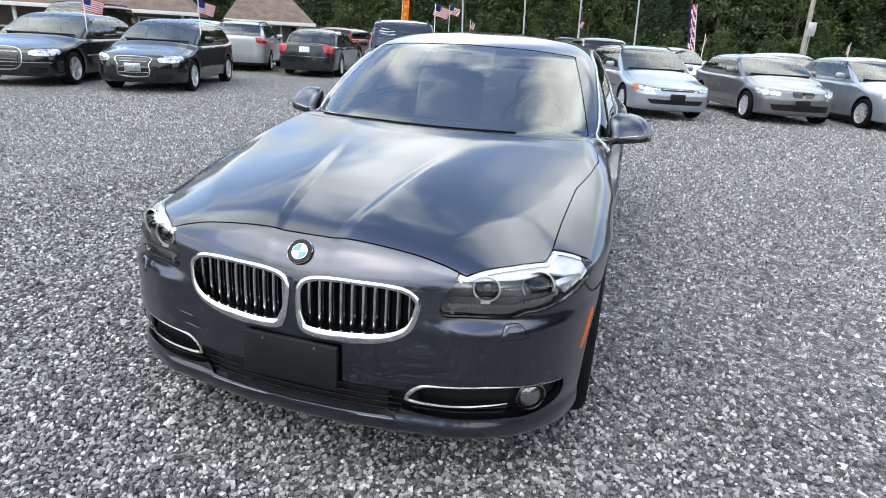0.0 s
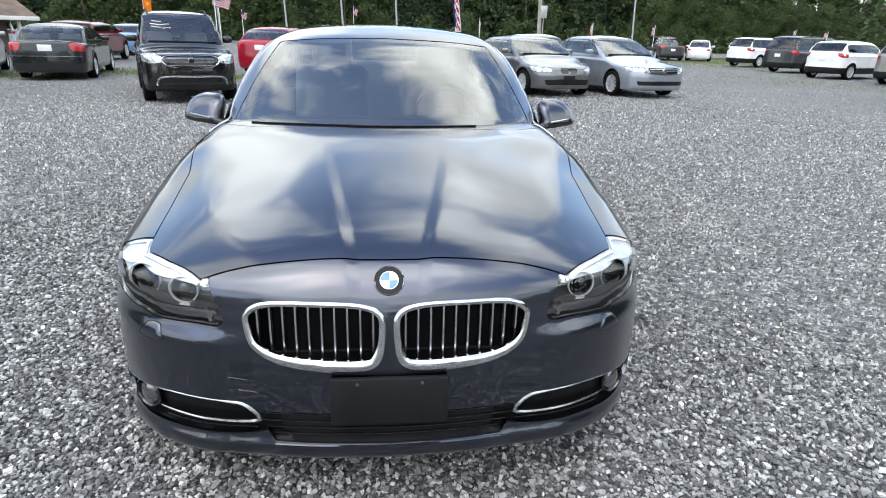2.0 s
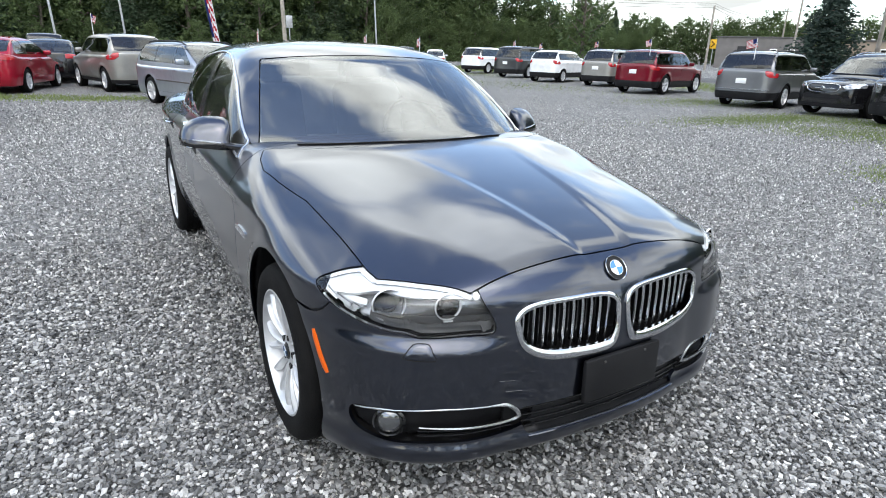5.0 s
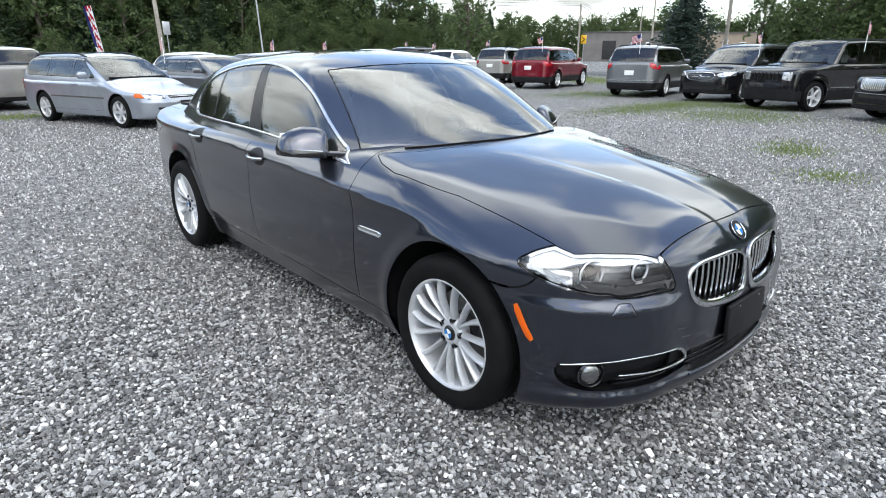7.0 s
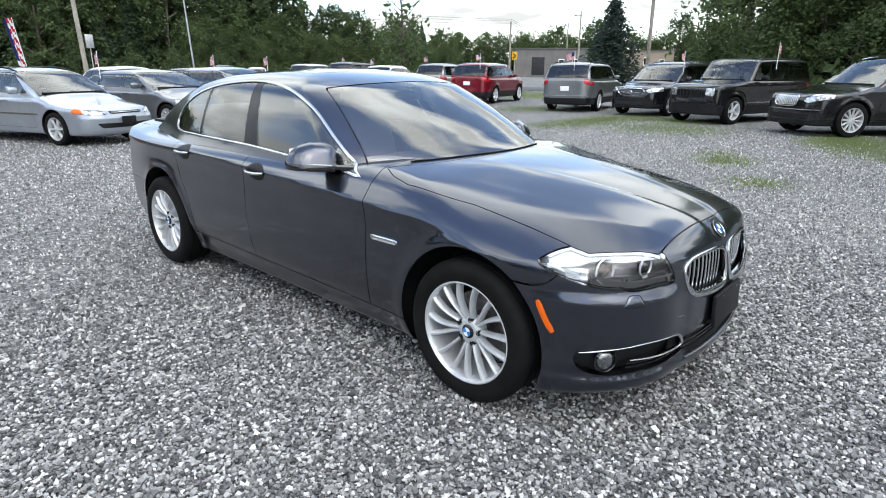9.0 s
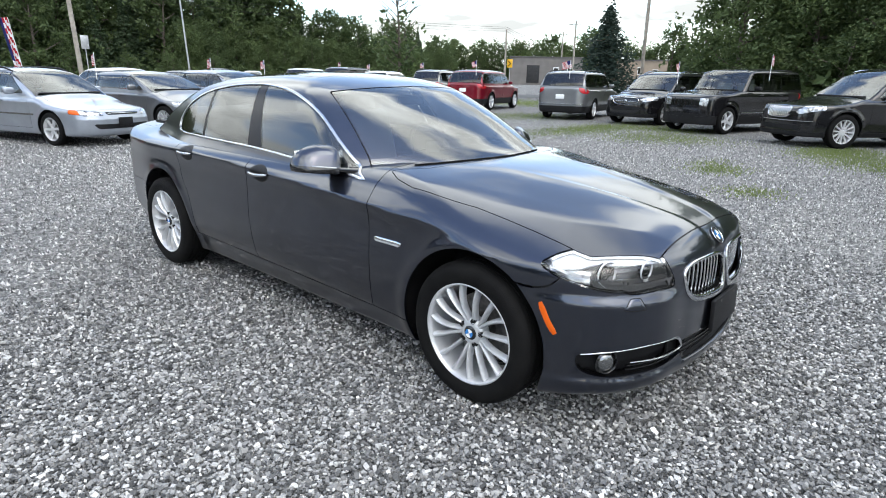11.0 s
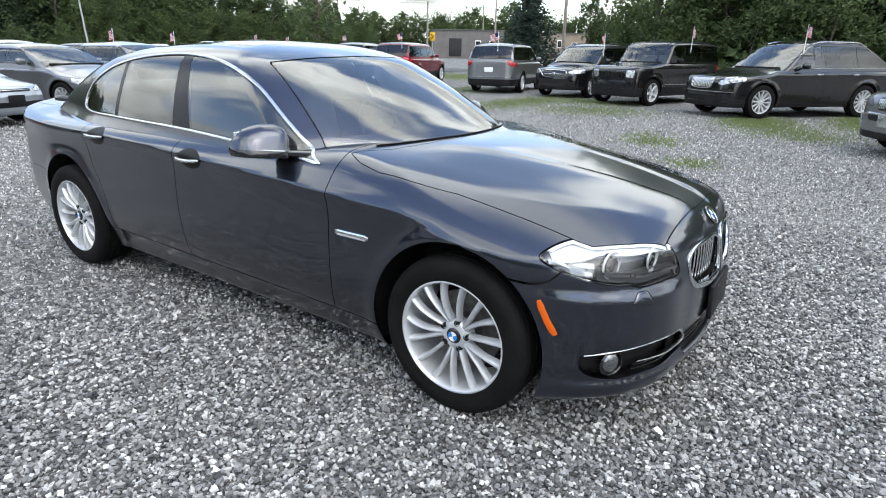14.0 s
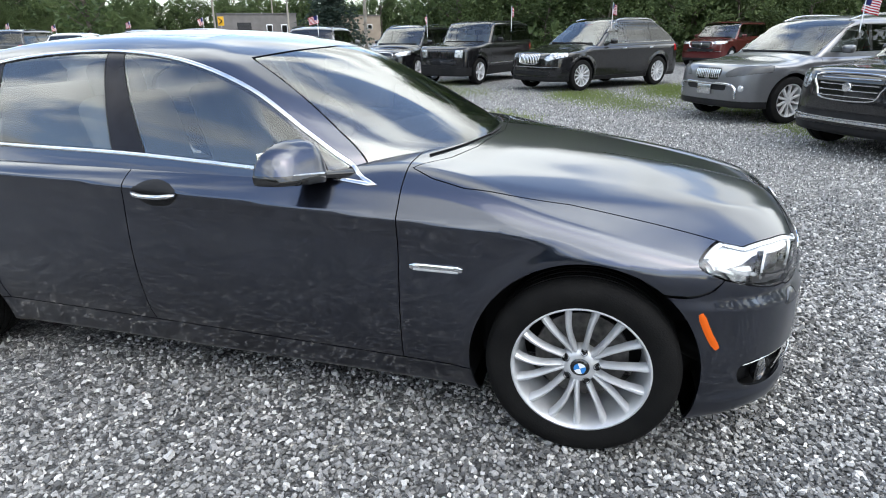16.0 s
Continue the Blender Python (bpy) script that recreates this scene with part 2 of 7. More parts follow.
def smooth_line(points, count, closed=False):
    """count points evenly along a Catmull-Rom curve through the given ones."""
    p = np.asarray(points, float)
    if closed:
        q = np.concatenate([p[-1:], p, p[:2]])
    else:
        q = np.concatenate([2 * p[:1] - p[1:2], p, 2 * p[-1:] - p[-2:-1]])
    out = []
    for i in range(1, len(q) - 2):
        for t in np.linspace(0, 1, 12, endpoint=False):
            a, b, c, d = q[i - 1], q[i], q[i + 1], q[i + 2]
            out.append(0.5 * (2 * b + (c - a) * t + (2 * a - 5 * b + 4 * c - d) * t**2 + (3 * b - a - 3 * c + d) * t**3))
    out.append(q[-2])
    out = np.array(out)
    s = np.r_[0, np.cumsum(np.linalg.norm(np.diff(out, axis=0), axis=1))]
    want = np.linspace(0, s[-1], count + 1)[:-1] if closed else np.linspace(0, s[-1], count)
    return np.stack([np.interp(want, s, out[:, n]) for n in range(out.shape[1])], 1)


def inside_of(poly, a, b):
    """Signed distance (negative inside) of points (a, b) to a closed polygon."""
    poly = np.asarray(poly, float)
    a, b = np.asarray(a, float), np.asarray(b, float)
    best, odd = np.full(a.shape, 1e9), np.zeros(a.shape, bool)
    for (x0, y0), (x1, y1) in zip(poly, np.roll(poly, -1, 0)):
        dx, dy = x1 - x0, y1 - y0
        t = np.clip(((a - x0) * dx + (b - y0) * dy) / (dx * dx + dy * dy + 1e-12), 0, 1)
        best = np.minimum(best, (a - x0 - t * dx) ** 2 + (b - y0 - t * dy) ** 2)
        cross = (y0 > b) != (y1 > b)
        odd ^= cross & (a < (x1 - x0) * (b - y0) / ((y1 - y0) if y1 != y0 else 1e-12) + x0)
    return np.where(odd, -1, 1) * np.sqrt(best)


# ---- materials ----
def metallic_paint(name, color, rough=0.32, metal=0.55):
    m = material(name, color, rough, metal, coat=1.0, Specular_IOR_Level=0.1)
    b = m.node_tree.nodes["Principled BSDF"]
    where = m.node_tree.nodes.new("ShaderNodeTexCoord").outputs["Object"]
    dust = node(m, "ShaderNodeTexNoise", Scale=3.0, Detail=6.0, Roughness=0.65)
    wire(m, where, dust.inputs["Vector"])
    wire(m, ramp(m, dust.outputs["Fac"], [(0.3, tuple(c * 0.9 for c in color)), (0.75, tuple(c * 1.1 + 0.001 for c in color))]), b.inputs["Base Color"])
    film = node(m, "ShaderNodeMapRange", From_Min=0.35, From_Max=0.8, To_Min=0.05, To_Max=0.09)
    wire(m, dust.outputs["Fac"], film.inputs["Value"])
    wire(m, film.outputs[0], b.inputs["Coat Roughness"])
    return m


def clear_glass(name, tint, gloss=1.0, ior=1.95):
    m = bpy.data.materials.new(name)
    m.use_nodes = True
    nt = m.node_tree
    nt.nodes.clear()
    seen = nt.nodes.new("ShaderNodeBsdfTransparent")
    seen.inputs["Color"].default_value = (*tint, 1)
    shine = nt.nodes.new("ShaderNodeBsdfGlossy")
    shine.inputs["Roughness"].default_value = 0.012
    shine.inputs["Color"].default_value = (gloss, gloss, gloss, 1)
    fres = nt.nodes.new("ShaderNodeFresnel")
    fres.inputs["IOR"].default_value = ior
    mix = nt.nodes.new("ShaderNodeMixShader")
    out = nt.nodes.new("ShaderNodeOutputMaterial")
    nt.links.new(fres.outputs[0], mix.inputs[0])
    nt.links.new(seen.outputs[0], mix.inputs[1])
    nt.links.new(shine.outputs[0], mix.inputs[2])
    nt.links.new(mix.outputs[0], out.inputs["Surface"])
    return m


DARK_PAINT = metallic_paint("dark_grey_paint", (0.030, 0.036, 0.057), 0.28, 1.0)
DARK_PAINT.node_tree.nodes["Principled BSDF"].inputs["Coat IOR"].default_value = 1.72
PLASTIC = speckle(material("black_plastic", (0.012, 0.012, 0.013), 0.5, Specular_IOR_Level=0.25), 6, [(0.3, (0.006, 0.006, 0.007)), (0.8, (0.014, 0.014, 0.015))], bump=0.05, fine=400)
GLOSS_BLACK = material("gloss_black", (0.008, 0.008, 0.009), 0.12, coat=0.6)
CHROME = material("chrome", (0.64, 0.65, 0.67), 0.08, 1.0)
SATIN = speckle(material("satin_trim", (0.62, 0.63, 0.65), 0.24, 1.0), 20, [(0.3, (0.58, 0.59, 0.61)), (0.7, (0.70, 0.71, 0.72))])
ALLOY = speckle(material("alloy", (0.62, 0.63, 0.65), 0.38, 0.45, coat=0.4), 14, [(0.3, (0.50, 0.51, 0.53)), (0.7, (0.62, 0.63, 0.65))], bump=0.03)
RUBBER = speckle(material("tyre_rubber", (0.008, 0.008, 0.009), 0.75, Specular_IOR_Level=0.12), 9, [(0.3, (0.004, 0.004, 0.0043)), (0.75, (0.009, 0.0088, 0.0086))], bump=0.15, fine=150)
DARK_METAL = speckle(material("brake_metal", (0.12, 0.12, 0.12), 0.5, 0.8), 30, [(0.3, (0.07, 0.07, 0.07)), (0.7, (0.2, 0.19, 0.18))])
SCREEN = clear_glass("windscreen_glass", (0.82, 0.88, 0.86), ior=2.4)
SIDE_GLASS = clear_glass("side_glass", (0.74, 0.80, 0.79), ior=2.05)
CAR_SCREEN = clear_glass("car_windscreen_glass", (0.62, 0.70, 0.68), ior=1.85)
CAR_GLASS = clear_glass("car_side_glass", (0.60, 0.66, 0.65), ior=1.75)
PRIVACY_GLASS = clear_glass("tinted_rear_glass", (0.16, 0.18, 0.18), ior=1.65)
LENS = clear_glass("lamp_lens", (0.95, 0.96, 0.97), ior=1.5)
AMBER = material("amber_lens", (0.62, 0.10, 0.004), 0.3, coat=0.3, Specular_IOR_Level=0.25)
RED_LENS = material("red_lens", (0.38, 0.010, 0.016), 0.15, coat=0.8)
CLEAR_LENS = material("pale_lens", (0.62, 0.64, 0.66), 0.12, 0.5, coat=1.0)
LEATHER = speckle(material("grey_leather", (0.22, 0.215, 0.21), 0.5), 5, [(0.3, (0.19, 0.187, 0.182)), (0.7, (0.27, 0.265, 0.258))], bump=0.08, fine=220)
TRIM_DARK = speckle(material("dark_cabin_trim", (0.03, 0.03, 0.032), 0.65, Specular_IOR_Level=0.2), 5, [(0.3, (0.022, 0.022, 0.024)), (0.7, (0.038, 0.038, 0.040))], bump=0.015, fine=200)
WHITE_PLASTIC = material("white_enamel", (0.78, 0.79, 0.80), 0.3, coat=0.4)
BLUE_ENAMEL = material("blue_enamel", (0.03, 0.20, 0.55), 0.2, coat=0.8)

BEZEL = speckle(material("lamp_bezel", (0.07, 0.07, 0.072), 0.3), 9, [(0.3, (0.060, 0.060, 0.062)), (0.7, (0.085, 0.085, 0.087))])
LAMP_WHITE = speckle(material("white_light_guide", (0.86, 0.88, 0.90), 0.15, coat=0.8), 30, [(0.3, (0.62, 0.64, 0.66)), (0.7, (0.80, 0.82, 0.84))])
REFLECTOR = speckle(material("lamp_reflector", (0.6, 0.62, 0.64), 0.2, 0.35), 25, [(0.35, (0.32, 0.33, 0.35)), (0.65, (0.72, 0.74, 0.76))])
CAR_LAMP = speckle(material("headlight_optics", (0.4, 0.41, 0.42), 0.14, 0.7, coat=1.0), 16, [(0.34, (0.15, 0.15, 0.155)), (0.46, (0.45, 0.46, 0.47)), (0.56, (0.70, 0.71, 0.72)), (0.68, (0.35, 0.35, 0.36))], detail=2.0, bump=0.3, fine=22)
FOG_LENS = material("fog_lamp_lens", (0.20, 0.205, 0.21), 0.10, 0.85, coat=1.0)
PILLAR_BLACK = speckle(material("satin_black", (0.02, 0.019, 0.021), 0.25, Specular_IOR_Level=0.2), 8, [(0.3, (0.008, 0.007, 0.009)), (0.7, (0.015, 0.014, 0.017))])

# ---- ground ----
def ground_material():
    m = material("gravel_ground", (0.3, 0.3, 0.3), 0.85)
    b = m.node_tree.nodes["Principled BSDF"]
    where = m.node_tree.nodes.new("ShaderNodeTexCoord").outputs["Object"]
    stones = node(m, "ShaderNodeTexVoronoi", Scale=52.0)
    wire(m, where, stones.inputs["Vector"])
    tint = m.node_tree.nodes.new("ShaderNodeSeparateColor")
    wire(m, stones.outputs["Color"], tint.inputs[0])
    stone = ramp(m, tint.outputs[0], [(0.0, (0.095, 0.097, 0.10)), (0.35, (0.165, 0.167, 0.17)), (0.75, (0.235, 0.235, 0.235)), (0.93, (0.34, 0.335, 0.33)), (1.0, (0.50, 0.49, 0.47))])
    # gaps between stones: dark fines plus crevice shade, put into the colour
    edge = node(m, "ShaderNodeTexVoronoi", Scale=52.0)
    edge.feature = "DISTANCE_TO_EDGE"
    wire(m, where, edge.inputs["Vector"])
    gap_dark = node(m, "ShaderNodeMapRange", From_Min=0.03, From_Max=0.15, To_Min=0.22, To_Max=1.0)
    wire(m, edge.outputs["Distance"], gap_dark.inputs["Value"])
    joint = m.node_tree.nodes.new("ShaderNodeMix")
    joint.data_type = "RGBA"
    wire(m, gap_dark.outputs[0], joint.inputs["Factor"])
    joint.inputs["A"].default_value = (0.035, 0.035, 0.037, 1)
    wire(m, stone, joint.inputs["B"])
    gravel = joint.outputs["Result"]
    broad = node(m, "ShaderNodeTexNoise", Scale=0.35, Detail=5.0, Roughness=0.6)
    wire(m, where, broad.inputs["Vector"])
    tone = ramp(m, broad.outputs["Fac"], [(0.3, (0.80, 0.80, 0.82)), (0.7, (1.08, 1.07, 1.05))])
    mul = m.node_tree.nodes.new("ShaderNodeMix")
    mul.data_type, mul.blend_type = "RGBA", "MULTIPLY"
    mul.inputs["Factor"].default_value = 1.0
    heap = node(m, "ShaderNodeTexNoise", Scale=14.0, Detail=8.0, Roughness=0.85)
    wire(m, where, heap.inputs["Vector"])
    fine_mottle = ramp(m, heap.outputs["Fac"], [(0.34, (0.50, 0.50, 0.50)), (0.5, (1.02, 1.02, 1.01)), (0.66, (1.75, 1.74, 1.70))])
    lumps = node(m, "ShaderNodeTexVoronoi", Scale=33.0)
    wire(m, where, lumps.inputs["Vector"])
    lump = m.node_tree.nodes.new("ShaderNodeSeparateColor")
    wire(m, lumps.outputs["Color"], lump.inputs[0])
    coarse = ramp(m, lump.outputs[1], [(0.0, (0.45, 0.45, 0.45)), (0.4, (0.85, 0.85, 0.84)), (0.75, (1.2, 1.2, 1.18)), (1.0, (1.9, 1.88, 1.83))])
    mixed = m.node_tree.nodes.new("ShaderNodeMix")
    mixed.data_type, mixed.blend_type = "RGBA", "MULTIPLY"
    mixed.inputs["Factor"].default_value = 1.0
    wire(m, fine_mottle, mixed.inputs["A"])
    wire(m, coarse, mixed.inputs["B"])
    mottle = mixed.outputs["Result"]
    both = m.node_tree.nodes.new("ShaderNodeMix")
    both.data_type, both.blend_type = "RGBA", "MULTIPLY"
    both.inputs["Factor"].default_value = 1.0
    wire(m, tone, both.inputs["A"])
    wire(m, mottle, both.inputs["B"])
    wire(m, gravel, mul.inputs["A"])
    wire(m, both.outputs["Result"], mul.inputs["B"])
    wire(m, mul.outputs["Result"], b.inputs["Base Color"])
    bump = node(m, "ShaderNodeBump", Strength=1.0, Distance=0.010)
    bump.invert = True
    wire(m, stones.outputs["Distance"], bump.inputs["Height"])
    wire(m, bump.outputs["Normal"], b.inputs["Normal"])
    return m


GRAVEL = ground_material()


def ground():
    n = 120
    t = np.linspace(-1, 1, n)
    axis = np.sign(t) * (np.abs(t) * 12 + np.abs(t) ** 5 * 600)
    gx, gy = np.meshgrid(axis + 2, axis + 4, indexing="ij")
    far = np.clip(np.hypot(gx, gy) / 30 - 0.2, 0, 1)
    gz = far * 0.03 * np.sin(gx * 0.31 + 1) * np.cos(gy * 0.27) - 0.012
    v = np.stack([gx, gy, gz], -1).reshape(-1, 3)
    i = np.arange(n * n).reshape(n, n)
    f = np.stack([i[:-1, :-1], i[1:, :-1], i[1:, 1:], i[:-1, 1:]], -1).reshape(-1, 4)
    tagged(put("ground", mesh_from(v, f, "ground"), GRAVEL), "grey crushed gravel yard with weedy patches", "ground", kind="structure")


ground()

# ---- the dark grey sedan ----
def curve(*knots):
    """A smooth curve through (a, b) knots that never overshoots; flat slope beyond the ends is continued straight."""
    a = np.array([k[0] for k in knots], float)
    b = np.array([k[1] for k in knots], float)
    h = np.diff(a)
    d = np.diff(b) / h
    m = np.zeros(len(a))
    for i in range(1, len(a) - 1):
        if d[i - 1] * d[i] > 0:
            w1, w2 = 2 * h[i] + h[i - 1], h[i] + 2 * h[i - 1]
            m[i] = (w1 + w2) / (w1 / d[i - 1] + w2 / d[i])
    m[0], m[-1] = d[0], d[-1]

    v = np.r_[a[0] - 4, np.linspace(a[0], a[-1], 1600), a[-1] + 4]
    i = np.clip(np.searchsorted(a, v) - 1, 0, len(h) - 1)
    t = np.clip((v - a[i]) / h[i], 0, 1)
    w = (2 * t**3 - 3 * t**2 + 1) * b[i] + (t**3 - 2 * t**2 + t) * h[i] * m[i] + (3 * t**2 - 2 * t**3) * b[i + 1] + (t**3 - t**2) * h[i] * m[i + 1]
    w[0], w[-1] = b[0] - 4 * m[0], b[-1] + 4 * m[-1]

    def at(x):
        return np.interp(x, v, w)

    return at


def smax(a, b, k):
    h = np.clip(0.5 + 0.5 * (a - b) / k, 0, 1)
    return b + (a - b) * h + k * h * (1 - h)


def step(v):
    v = np.clip(v, 0, 1)
    return v * v * (3 - 2 * v)


# ---- the dark grey sedan's form: x across, y from the front axle to the rear, z up ----
HUB_Z, AXLES = 0.332, (-0.027, 2.948)
PLAN = curve((-0.9, 0.86), (-0.5, 0.905), (0.0, 0.925), (0.7, 0.922), (1.7, 0.925), (2.6, 0.928), (3.1, 0.918), (3.6, 0.86), (4.1, 0.77))
CREASE = curve((-0.9, 0.745), (-0.35, 0.755), (0.2, 0.804), (0.65, 0.832), (1.27, 0.865), (1.7, 0.886), (2.15, 0.906), (2.6, 0.918), (3.5, 0.925), (4.1, 0.91))
SIDE = curve((-0.75, -0.112), (-0.66, -0.077), (-0.58, -0.048), (-0.52, -0.029), (-0.42, -0.016), (-0.30, -0.010), (-0.20, -0.0125), (-0.12, -0.0155), (-0.06, -0.011), (-0.025, -0.0045), (0.0, 0.0), (0.018, -0.010),
             (0.05, -0.034), (0.09, -0.066), (0.12, -0.100), (0.17, -0.155), (0.24, -0.25), (0.4, -0.45))
FENDER = curve((-0.75, -0.110), (-0.66, -0.075), (-0.58, -0.046), (-0.52, -0.026), (-0.42, -0.013), (-0.26, -0.006), (-0.15, -0.005), (-0.05, -0.012), (0.0, -0.021), (0.05, -0.040),
               (0.09, -0.066), (0.12, -0.094), (0.17, -0.148), (0.24, -0.24), (0.4, -0.45))
HOOD = curve((-0.95, 0.58), (-0.82, 0.70), (-0.76, 0.762), (-0.70, 0.805), (-0.5, 0.866), (-0.2, 0.925), (0.1, 0.968), (0.4, 1.002), (0.65, 1.018), (1.0, 1.0), (2.8, 1.0),
             (3.3, 1.01), (3.6, 1.03), (3.9, 1.045), (4.02, 1.042), (4.2, 0.95))
FALL = curve((-0.9, 0.06), (-0.6, 0.085), (-0.3, 0.10), (0.0, 0.088), (0.4, 0.05), (0.7, 0.03), (1.0, 0.03), (3.3, 0.05), (4.1, 0.08))
FOLD = curve((-0.9, 0.30), (-0.75, 0.36), (-0.65, 0.41), (-0.5, 0.505), (-0.33, 0.60), (0.04, 0.70), (0.4, 0.755), (0.7, 0.80))
NOSE = curve((0.0, 0.0), (0.17, 0.006), (0.30, 0.020), (0.45, 0.052), (0.6, 0.105), (0.7, 0.160), (0.8, 0.26), (0.86, 0.37), (0.9, 0.50), (0.93, 0.70))
FRONT = curve((0.12, -0.66), (0.165, -0.765), (0.195, -0.800), (0.225, -0.817), (0.252, -0.821), (0.285, -0.810), (0.34, -0.823), (0.45, -0.826), (0.55, -0.822), (0.65, -0.81), (0.72, -0.795), (0.78, -0.765), (0.85, -0.69), (0.95, -0.5))
TAIL = curve((0.0, 0.0), (0.3, -0.02), (0.6, -0.10), (0.75, -0.20), (0.85, -0.36), (0.93, -0.7))
REAR = curve((0.15, 3.9), (0.25, 4.0), (0.45, 4.04), (0.6, 4.04), (0.8, 4.02), (1.0, 4.0), (1.1, 3.99), (1.2, 3.9))


def lower(x, y, z):
    ax = np.abs(x)
    above = z - CREASE(y)
    ahead = step((0.60 - y) / 0.75)
    side = PLAN(y) + (1 - ahead) * SIDE(above) + ahead * FENDER(above)
    for hub in AXLES:
        r = np.hypot(y - hub, z - HUB_Z)
        side = side + 0.010 * np.exp(-(((r - 0.40) / 0.045) ** 2))
    top = HOOD(y) - FALL(y) * (ax / 0.8) ** 2.6
    front = step((0.62 - y) / 0.5) * step((y + 0.84) / 0.12)
    inner = 0.098 + 0.19 * np.clip((y + 0.75) / 1.15, 0, 1.1)
    fade = step((0.30 - y) / 0.7)
    top = top + front * (0.0065 * fade * step((ax - inner + 0.024) / 0.05) - 0.014 * step((ax - inner - 0.02) / 0.30))
    over = ax - FOLD(y)
    top = top + front * 0.012 - front * 0.15 * (over + np.sqrt(over * over + 0.0004)) * 0.5
    f = smax(ax - side, z - top, 0.055)
    ledge = 0.022 * step((ax - 0.36) / 0.22) * step((0.635 - z) / 0.05)
    bow = NOSE(ax) * (1 - 0.30 * step((z - 0.68) / 0.1) * (1 - step((ax - 0.55) / 0.2)))
    f = smax(f, (FRONT(z) + bow - ledge - y) * 0.85, 0.05)
    f = smax(f, (y - REAR(z) - TAIL(ax)) * 0.9, 0.06)
    return smax(f, 0.165 + 0.03 * step((-0.35 - y) / 0.25) - z, 0.03)


GLASS_Y = curve((0.9, 0.33), (1.0, 0.43), (1.1, 0.60), (1.2, 0.79), (1.3, 1.01), (1.36, 1.16), (1.42, 1.40), (1.46, 1.7))
BACK_Y = curve((1.0, 3.62), (1.08, 3.50), (1.2, 3.26), (1.3, 3.00), (1.37, 2.76), (1.43, 2.45), (1.46, 2.2))
ROOF = curve((0.3, 1.30), (0.9, 1.36), (1.3, 1.415), (1.6, 1.445), (1.95, 1.455), (2.4, 1.44), (2.8, 1.395), (3.2, 1.31), (3.8, 1.15))
CABIN = curve((0.4, 0.80), (0.75, 0.84), (1.3, 0.862), (1.9, 0.868), (2.6, 0.838), (3.05, 0.755), (3.2, 0.725), (3.8, 0.60))
LEAN = curve((0.85, 0.02), (0.94, 0.0), (1.0, -0.020), (1.10, -0.060), (1.20, -0.108), (1.30, -0.168), (1.36, -0.215), (1.42, -0.30), (1.48, -0.45))


def upper(x, y, z):
    ax = np.abs(x)
    skirt = 0.016 * np.clip((0.930 + 0.043 * (y - 0.72) - z) / 0.07, 0, 1) ** 1.4
    f = smax(ax - CABIN(y) - LEAN(z) - skirt, z - ROOF(y) + 0.05 * (ax / 0.6) ** 2.4, 0.07)
    f = smax(f, (GLASS_Y(z) + 0.40 * ax**2 + 0.50 * ax**4 - y) * 0.5, 0.05)
    f = smax(f, (y - BACK_Y(z) + 0.25 * ax**2) * 0.45, 0.06)
    return smax(f, 0.86 - z, 0.02)


def form(x, y, z):
    return np.minimum(lower(x, y, z), upper(x, y, z))


def on_front(u, z, f=lower):
    """The point of the nose with |x| + y + 0.75 = u at height z, on the +x side."""
    s = np.linspace(1.0, -0.02, 512)
    v = f(s, u - 0.75 - s, np.full_like(s, z))
    k = int((v < 0).argmax())
    a, b = (s[k - 1], s[k]) if k else (s[0], s[0])
    w = 0 if not k else v[k - 1] / (v[k - 1] - v[k])
    x = a + (b - a) * w
    return np.array([x, u - 0.75 - x, z])


def on_face(x, z, f=lower, back=False):
    y = np.linspace(4.4, 2.0, 900) if back else np.linspace(-1.1, 1.6, 900)
    v = f(np.full_like(y, x), y, np.full_like(y, z))
    k = int((v < 0).argmax())
    w = v[k - 1] / (v[k - 1] - v[k]) if k else 0
    return np.array([x, y[k - 1] + (y[k] - y[k - 1]) * w if k else y[0], z])


def on_side(y, z, f):
    x = np.linspace(1.3, 0.0, 600)
    v = f(x, np.full_like(x, y), np.full_like(x, z))
    k = int((v < 0).argmax())
    w = v[k - 1] / (v[k - 1] - v[k]) if k else 0
    return np.array([x[k - 1] + (x[k] - x[k - 1]) * w if k else 0.9, y, z])


def on_top(x, y, f):
    z = np.linspace(1.7, 0.3, 700)
    v = f(np.full_like(z, x), np.full_like(z, y), z)
    k = int((v < 0).argmax())
    w = v[k - 1] / (v[k - 1] - v[k]) if k else 0
    return np.array([x, y, z[k - 1] + (z[k] - z[k - 1]) * w if k else z[0]])


def slope(f, p, e=0.003):
    p = np.asarray(p, float)
    g = np.array([f(*(p + d)) - f(*(p - d)) for d in np.eye(3) * e])
    return g / np.linalg.norm(g)


def mirrored(points, side):
    return np.asarray(points) * (side, 1, 1)


HOOD_EDGE = [(0, -0.709), (0.15, -0.707), (0.31, -0.704), (0.45, -0.703), (0.520, -0.705), (0.632, -0.605), (0.725, -0.508), (0.735, -0.45), (0.740, -0.25), (0.757, 0.05),
             (0.80, 0.25), (0.818, 0.40), (0.80, 0.52), (0.765, 0.60), (0.60, 0.50), (0.40, 0.44), (0.0, 0.40)]
LAMP = smooth_line([(1.252, 0.730), (1.215, 0.750), (1.10, 0.775), (0.95, 0.789), (0.80, 0.788), (0.66, 0.783), (0.575, 0.773), (0.525, 0.745), (0.452, 0.645), (0.568, 0.635), (0.74, 0.631),
                    (0.80, 0.642), (0.88, 0.645), (0.995, 0.66), (1.155, 0.692)], 90, closed=True)
